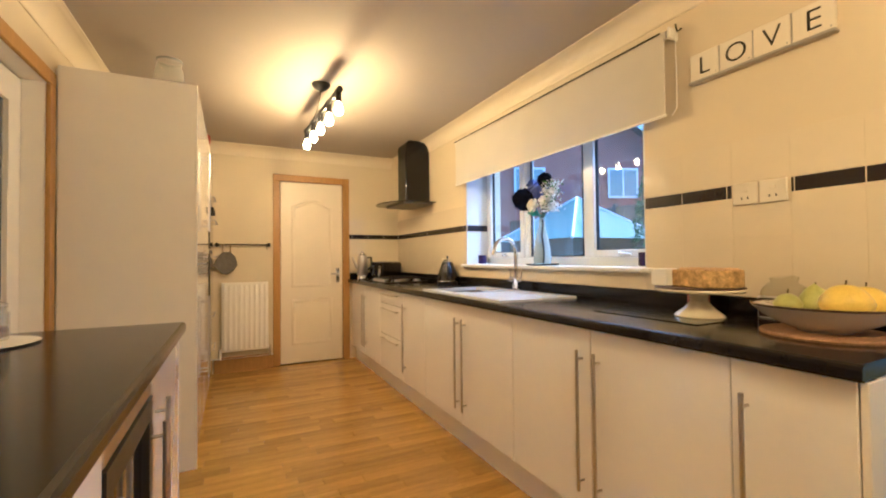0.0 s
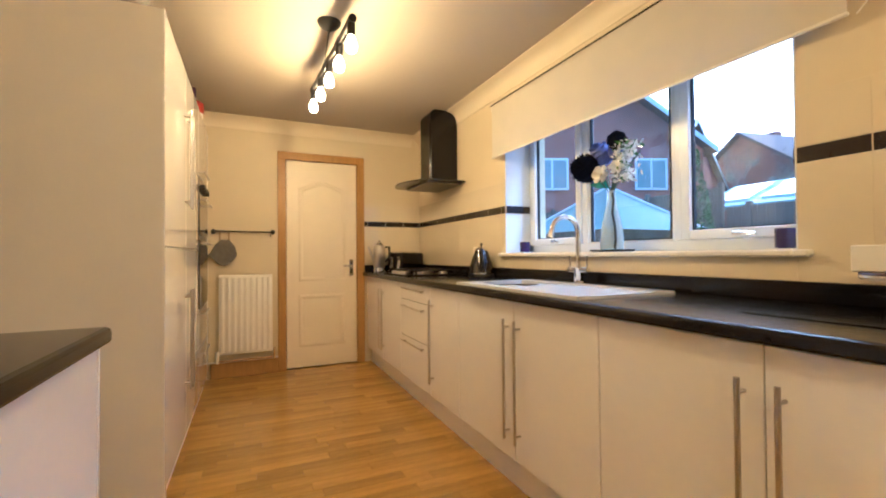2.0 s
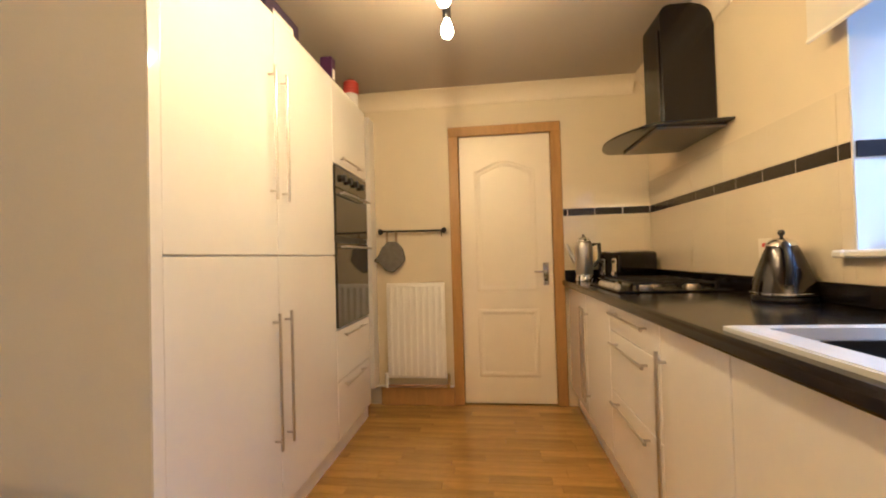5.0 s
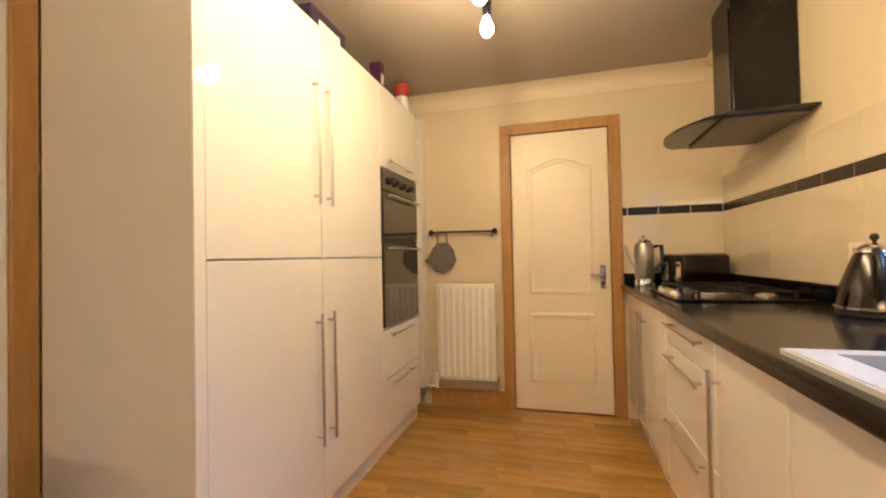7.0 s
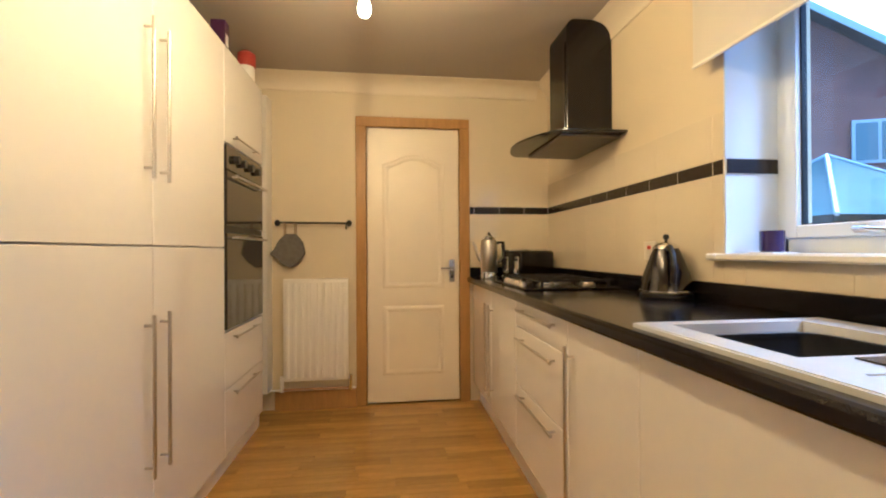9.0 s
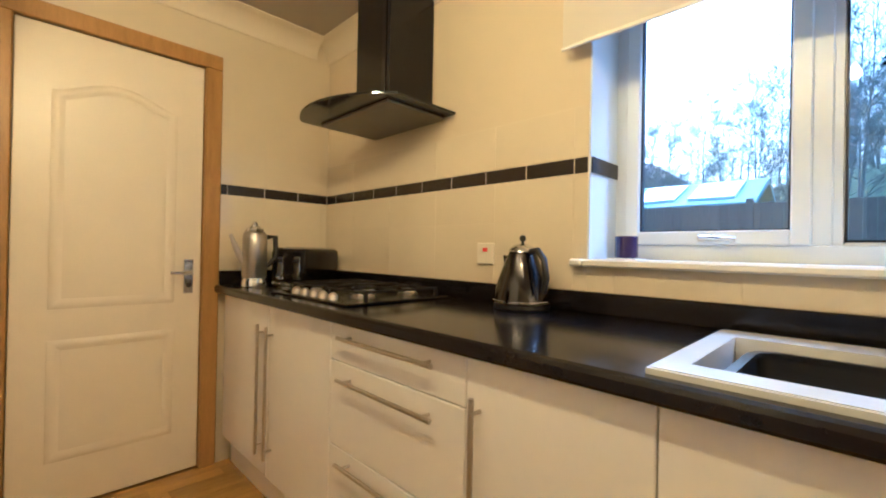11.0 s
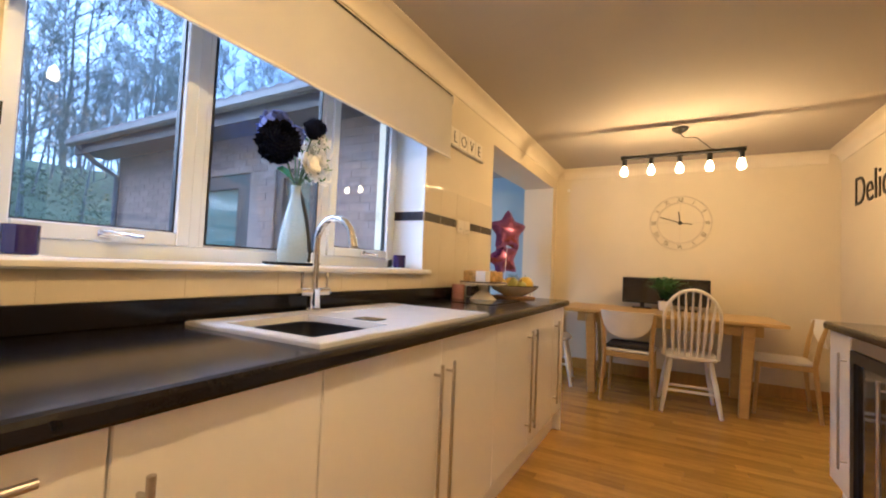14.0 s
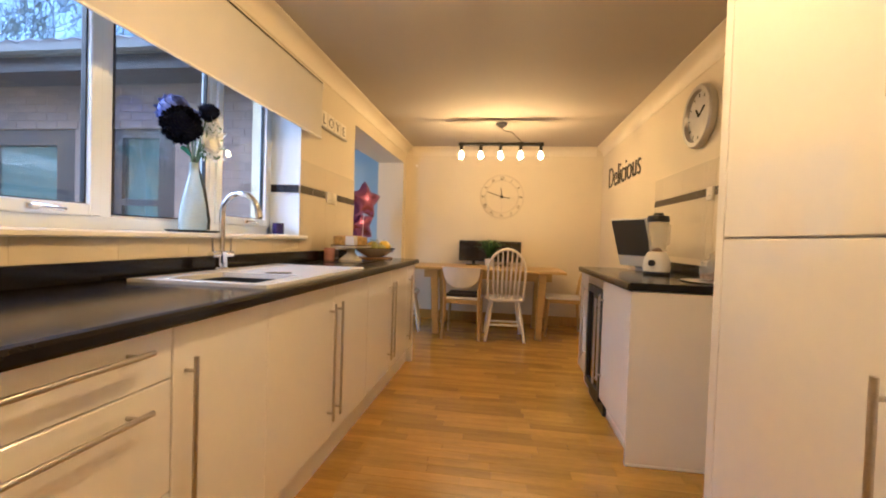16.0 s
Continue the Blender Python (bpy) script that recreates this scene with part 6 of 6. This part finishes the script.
REDB = mat("red_brick", (0.30, 0.13, 0.09), 0.9, var=0.25, scale=3, grain=40, bump=0.2)
RROOF = mat("brown_roof_tiles", (0.13, 0.09, 0.08), 0.85, var=0.3, scale=4, grain=30, bump=0.3, stretch=(1, 1, 6))
house("house", (13.6, 16.3, -0.15), 7.6, 9.0, 5.0, -22, "red brick house with brown tiled gable roof", REDB, RROOF)
house("house", (21.0, 19.5, -0.15), 9.0, 8.0, 4.9, 15, "long red brick house behind the gardens", REDB, RROOF)
house("house", (31.0, 15.0, -0.1), 10.0, 9.0, 4.4, 80, "distant red brick house with pale windows", REDB, RROOF)

TURQ = mat("pale_green_felt", (0.30, 0.46, 0.42), 0.6, var=0.15, scale=5, bump=0.1)
SHX, SHY = 7.4, 7.5
shed = thing("summer_house", (SHX, SHY, -0.15), "small timber summer house with a pale green hipped roof", "shed")
bmh = bmesh.new()
eave = [(SHX + a * 1.4, SHY + b * 1.3, 1.5) for a, b in ((-1, -1), (1, -1), (1, 1), (-1, 1))]
for k in range(4):
    bmh.faces.new([bmh.verts.new(p) for p in (eave[k], eave[(k + 1) % 4], (SHX, SHY, 2.5))])
bmesh.ops.solidify(bmh, geom=bmh.faces[:], thickness=0.04)
part("roof", bmh, TURQ, shed, "pale green hipped roof")
for k in range(4):
    part("hip_capping", tube([eave[k], (SHX, SHY, 2.51)], 0.03, 6), UPVC, shed, "white hip capping")
part("wall", boxes((SHX - 1.15, SHX + 1.15, SHY - 1.05, SHY - 0.97, -0.15, 1.52), (SHX - 1.15, SHX + 1.15, SHY + 0.97, SHY + 1.05, -0.15, 1.52), (SHX - 1.15, SHX - 1.07, SHY - 0.97, SHY + 0.97, -0.15, 1.52), (SHX + 1.07, SHX + 1.15, SHY - 0.97, SHY + 0.97, -0.15, 1.52)), FENCE, shed)
gh = thing("outbuilding", (14.0, 7.0, 0.0), "low outbuilding with pale roof lights beyond the fence", "outbuilding")
part("wall", box(11.5, 14.5, 4.4, 8.0, -0.2, 2.3, 0.02), REDB, gh)
part("roof", prism([(11.2, 2.12), (11.2, 2.22), (13.0, 2.95), (14.8, 2.22), (14.8, 2.12), (13.0, 2.82)], "y", 4.2, 8.2), TURQ, gh)
for y in (4.6, 5.8, 7.0):
    part("roof_light", prism([(11.5, 2.35), (11.5, 2.40), (12.7, 2.89), (12.7, 2.84)], "y", y, y + 0.9), mat("pale_roof_light", (0.72, 0.80, 0.80), 0.2, var=0.1, scale=3), gh)

BARK = mat("grey_bark", (0.25, 0.26, 0.23), 0.95, var=0.35, scale=12, grain=60, bump=0.6)
TWIG = mat("bare_twigs", (0.21, 0.22, 0.19), 0.95, var=0.35, scale=8)
BUD = mat("early_leaf", (0.30, 0.36, 0.27), 0.9, var=0.35, scale=8, island=0.4)


def bare_tree(name, at, h, seed, label):
    """A slim winter tree: tapered trunk, forked limbs, fine twigs and sparse leaf clumps."""
    rnd = random.Random(seed)
    t = thing(name, at, label, "tree", "woodland trees")
    lean = Vector((rnd.uniform(-0.07, 0.07), rnd.uniform(-0.07, 0.07), 1))
    pts = [Vector(at) + lean * h * u + Vector((rnd.uniform(-0.1, 0.1), rnd.uniform(-0.1, 0.1), 0)) * u for u in (0, 0.2, 0.4, 0.6, 0.8, 1.0)]
    part("trunk", tube(pts, 0.005 * h + 0.015, 7, taper=[1.2, 1, 0.8, 0.55, 0.3, 0.08]), BARK, t, smooth=True)
    bm, bl = bmesh.new(), bmesh.new()

    def limb(p, d, ln, r, lev):
        mid = p + d * ln * 0.5 + Vector((rnd.uniform(-1, 1), rnd.uniform(-1, 1), 0.4)) * ln * 0.08
        end = p + d * ln + Vector((0, 0, ln * 0.12))
        tube([p, mid, end], r, 3 if lev else 4, bm, taper=[1, 0.7, 0.3])
        if lev < 2:
            for _ in range(4 if lev == 0 else 3):
                u = rnd.uniform(0.3, 1)
                q = p.lerp(mid, u * 2) if u < 0.5 else mid.lerp(end, u * 2 - 1)
                nd = (d + Vector((rnd.uniform(-1, 1), rnd.uniform(-1, 1), rnd.uniform(-0.2, 0.9))) * 0.8).normalized()
                limb(q, nd, ln * rnd.uniform(0.4, 0.65), r * 0.5, lev + 1)
        else:
            for _ in range(7):
                u = rnd.uniform(0.1, 1)
                c = p.lerp(end, u)
                nd = (d + Vector((rnd.uniform(-1, 1), rnd.uniform(-1, 1), rnd.uniform(-0.4, 0.8)))).normalized()
                w = nd.cross(Vector((rnd.uniform(-1, 1), rnd.uniform(-1, 1), rnd.uniform(-1, 1)))).normalized() * 0.011
                e = c + nd * rnd.uniform(0.15, 0.4)
                bm.faces.new([bm.verts.new(v) for v in (c - w, c + w, e)])
                k = e + Vector((rnd.gauss(0, 0.08), rnd.gauss(0, 0.08), rnd.gauss(0, 0.08)))
                s = rnd.uniform(0.02, 0.05)
                bl.faces.new([bl.verts.new(k + Vector((rnd.uniform(-1, 1), rnd.uniform(-1, 1), rnd.uniform(-1, 1))) * s) for _ in range(3)])
    for i in range(17):
        u = rnd.uniform(0.18, 0.97)
        k = min(4, int(u * 5))
        p = pts[k].lerp(pts[k + 1], u * 5 - k)
        a = rnd.uniform(0, 6.28)
        limb(p, Vector((math.cos(a), math.sin(a), rnd.uniform(0.5, 1.3))).normalized(), h * rnd.uniform(0.14, 0.26) * (1.15 - u * 0.6), 0.0024 * h, 0)
    part("limbs", bm, TWIG, t)
    part("leaves", bl, BUD, t)
    return t


def tree_line(s):
    """Height of the tree tops against the eye for a bearing, as a slope: low to the north, high up the bank."""
    return float(np.interp(s, (-0.8, -0.3, -0.12, 0.1, 0.25, 0.42, 0.6), (0.66, 0.60, 0.46, 0.42, 0.32, 0.20, 0.14)))


PROTO_H = (9.0, 10.5, 8.0, 11.5)
protos = [bare_tree("bare_tree", (0, 0, 0), h, i + 1, "slim bare woodland tree on the bank") for i, h in enumerate(PROTO_H)]
rt2 = random.Random(8)
for i in range(225):
    a = rt2.uniform(-0.78, 0.46)
    r = rt2.uniform(13, 32)
    x, y = 1 + r * math.cos(a), 3 + r * math.sin(a)
    z = land(x, y) - 0.15
    top = 1.1 + tree_line(math.tan(a)) * (x - 1) * rt2.choice((0.35, 0.45, 0.5, 0.55, 0.6, 0.7, 0.85, 1.05))
    k = max(1.6, top - z) / PROTO_H[i % 4]
    m = pose(x, y, z, 0, 0, rt2.uniform(0, 360)) @ Matrix.Diagonal((max(k, 0.45), max(k, 0.45), k, 1))
    if i < 4:
        protos[i].matrix_world = m
    else:
        c = copy_thing(protos[i % 4], pose(0, 0, 0))
        c.matrix_world = m


def bush(name, at, rx, rz, col, label, n=900, cone=False):
    b = thing(name, at, label, "bush")
    bm = bmesh.new()
    for _ in range(n):
        u = random.random()
        a, ph = random.uniform(0, 6.28), math.acos(random.uniform(-1, 1))
        if cone:
            rr = rx * (1 - u) ** 0.6 * random.uniform(0.75, 1.05)
            c = Vector((at[0] + rr * math.cos(a), at[1] + rr * math.sin(a), at[2] + rz * u))
        else:
            rr = random.uniform(0.7, 1.08)
            c = Vector((at[0] + rx * rr * math.sin(ph) * math.cos(a), at[1] + rx * rr * math.sin(ph) * math.sin(a), at[2] + rz * 0.5 * (1 + rr * math.cos(ph))))
        s = random.uniform(0.025, 0.06)
        bm.faces.new([bm.verts.new(c + Vector((random.uniform(-1, 1), random.uniform(-1, 1), random.uniform(-1, 1))) * s) for _ in range(3)])
    part("foliage", bm, mat(name + "_leaf", col, 0.8, var=0.4, scale=5, island=0.4), b)
    part("stem", tube([(at[0], at[1], at[2]), (at[0], at[1], at[2] + rz * 0.8)], 0.06, 7, taper=[1, 0.3]), BARK, b)


bush("conifer", (7.4, 5.6, -0.15), 0.48, 3.1, (0.06, 0.13, 0.03), "bright green conifer by the fence", 2600, True)
bush("garden_shrub", (8.4, 4.7, -0.15), 0.9, 1.25, (0.09, 0.13, 0.06), "leafy green shrub in front of the fence", 1800)
bush("bramble", (11.2, 2.2, 0.5), 1.3, 1.3, (0.20, 0.23, 0.13), "tangled bramble on the bank", 4200)
bush("bramble", (16.2, 4.6, 0.3), 1.7, 1.5, (0.19, 0.22, 0.13), "tangled bramble on the bank", 4200)
bush("bramble", (13.0, 0.2, 1.2), 1.8, 1.6, (0.20, 0.23, 0.13), "tangled bramble on the bank", 4200)
solid("backdrop", lathe([(75, -1.0), (75, 5.5)], (2, 3, 0), 64, cap=False), mat("far_woods", (0.14, 0.17, 0.15), 1.0, var=0.5, scale=0.5, grain=4), "distant dark woodland", "backdrop")

# ---- small pieces of walls and floor ----


def piece(me, name, parent, m):
    o = new(name, me)
    o.parent = parent
    o.matrix_local = m
    return o


# glazed tiles: white courses with a black border course
grout_w = solid("tiling_window_wall", boxes((XW - 0.004, XW - 0.0005, WY1, YD - 0.005, 0.95, 1.585), (XW - 0.004, XW - 0.0005, HY1, WY0, 0.95, 1.585), (XW - 0.004, XW - 0.0005, WY0, WY1, 0.95, WZ0 - 0.022)), GROUT, "white glazed wall tiles with a black border row", "tiles")
cache = {}


def tile_mesh(w, h, material):
    key = (round(w, 3), round(h, 3), material.name)
    if key not in cache:
        bm = box(-0.003, 0.003, -w / 2 + 0.0004, w / 2 - 0.0004, -h / 2 + 0.0004, h / 2 - 0.0004)
        bmesh.ops.bevel(bm, geom=[e for e in bm.edges], offset=0.0006, segments=1, affect='EDGES')
        cache[key] = mesh_of("tile", bm, material)
    return cache[key]


ROWS_T = [(0.973, 1.207), (1.207, 1.36), (1.414, 1.583)]


def tile_wall(parent, lo, hi, start, place, top=1.6, band=True):
    """Courses of tiles between lo and hi along a wall."""
    for z0, z1 in ROWS_T:
        if z0 >= top:
            continue
        z1 = min(z1, top)
        a = lo
        cuts = [c for c in np.arange(start - 8 * 0.333, hi, 0.333) if lo < c < hi] + [hi]
        for c in cuts:
            if c - a > 0.008:
                piece(tile_mesh(c - a, z1 - z0, TILE), "tile", parent, place((a + c) / 2, (z0 + z1) / 2))
            a = c
    if band:
        a = lo
        cuts = [c for c in np.arange(start - 20 * 0.19, hi, 0.19) if lo < c < hi] + [hi]
        for c in cuts:
            if c - a > 0.008:
                piece(tile_mesh(c - a - 0.003, 0.052, BAND), "border_tile", parent, place((a + c) / 2, 1.387))
            a = c


onx = lambda y, z: pose(XW - 0.0023, y, z)
tile_wall(grout_w, WY1, YD - 0.005, WY1 + 0.05, onx)
tile_wall(grout_w, HY1, 0.933, 0.733, onx)
tile_wall(grout_w, 1.132, WY0, 1.342, onx)
for z0, z1 in ((0.973, 1.207), (1.207, 1.326), (1.42, 1.583)):
    piece(tile_mesh(0.196, z1 - z0, TILE), "tile", grout_w, onx(1.0325, (z0 + z1) / 2))
tile_wall(grout_w, WY0 + 0.002, WY1 - 0.002, WY0 + 0.33, onx, WZ0 - 0.023, False)
for yy, s in ((WY1 - 0.009, 1), (WY0 + 0.009, -1)):
    piece(tile_mesh(0.198, 0.052, BAND), "border_tile", grout_w, pose(2.122, yy, 1.387, 0, 0, 90))
grout_d = solid("tiling_door_wall", boxes((1.42, XW - 0.005, YD - 0.004, YD - 0.0005, 0.95, 1.585)), GROUT, "white glazed wall tiles with a black border row", "tiles")
tile_wall(grout_d, 1.418, XW - 0.006, 1.64, lambda x, z: pose(x, YD - 0.0023, z, 0, 0, 90))
grout_l = solid("tiling_side_wall", boxes((XL + 0.0005, XL + 0.004, 0.45, 1.995, 0.95, 1.63)), GROUT, "white glazed wall tiles with a black border row", "tiles")
tile_wall(grout_l, 0.45, 1.365, 0.64, lambda y, z: pose(XL + 0.0023, y, z + 0.04))
tile_wall(grout_l, 1.455, 1.995, 1.6, lambda y, z: pose(XL + 0.0023, y, z + 0.04))
for z0, z1 in ((1.013, 1.247), (1.247, 1.37), (1.46, 1.62)):
    piece(tile_mesh(0.088, z1 - z0, TILE), "tile", grout_l, pose(XL + 0.0023, 1.41, (z0 + z1) / 2))

# oak floor strips laid across the room
rf = random.Random(5)
strips = {}
count = 0
y = YE
pieces = []
while y < YD:
    w = 0.071
    x = XL - rf.uniform(0, 0.5)
    xe = XW if (y > 0.56 or y < HY0) else 6.1
    while x < xe:
        ln = rf.choice((0.30, 0.38, 0.46, 0.56, 0.70))
        a, b = max(x, XL), min(x + ln, xe)
        if b - a > 0.02:
            pieces.append((a, b, y, min(y + w, YD)))
        x += ln
    y += w
fv, ff = [], []
for a, b, y0, y1 in pieces:
    inside = 0.08 < (a + b) / 2 < 1.45 and 2.3 < y0 < 4.75 and b - a > 0.2
    if inside and count < 300:
        key = round(b - a, 2)
        if key not in strips:
            bm = box(-(b - a) / 2 + 0.0006, (b - a) / 2 - 0.0006, -(y1 - y0) / 2 + 0.0006, (y1 - y0) / 2 - 0.0006, -0.006, 0.0, 0.0)
            strips[key] = mesh_of("floor_strip", bm, STRIP)
        piece(strips[key], "floor_strip", floor, pose((a + b) / 2, (y0 + y1) / 2, rf.uniform(-0.0003, 0)))
        count += 1
    else:
        n = len(fv)
        e = 0.0006
        fv += [(a + e, y0 + e, 0), (b - e, y0 + e, 0), (b - e, y1 - e, 0), (a + e, y1 - e, 0), (a + e, y0 + e, -0.006), (b - e, y0 + e, -0.006), (b - e, y1 - e, -0.006), (a + e, y1 - e, -0.006)]
        ff += [(n, n + 1, n + 2, n + 3), (n + 4, n + 5, n + 1, n), (n + 5, n + 6, n + 2, n + 1), (n + 6, n + 7, n + 3, n + 2), (n + 7, n + 4, n, n + 3)]
me = bpy.data.meshes.new("floor_strips")
me.from_pydata(fv, [], ff)
me.materials.append(STRIPJ)
o = new("floor_strips", me)
o.parent = floor
o["kind"] = "stuff"

# brick courses on the wing
wallp = [c for c in wing.children if c.name.startswith("wall")][0]
bme = box(-0.1075, 0.1075, -0.006, 0.006, -0.0325, 0.0325, 0.002)
BR = mesh_of("brick", bme, BRICK)
for r in range(33):
    z = -0.10 + r * 0.075 + 0.0375
    for c in range(24):
        x = XO + 0.12 + c * 0.225 + (0.1125 if r % 2 else 0)
        if x + 0.11 > WGX:
            continue
        if z < 2.02 and (3.5 < x < 4.4 or (4.55 < x < 5.93 and z > -1)):
            continue
        if r > 4:
            piece(BR, "brick", wallp, Matrix.Translation(-world_at(wallp)) @ pose(x, WGY - 0.001, z))
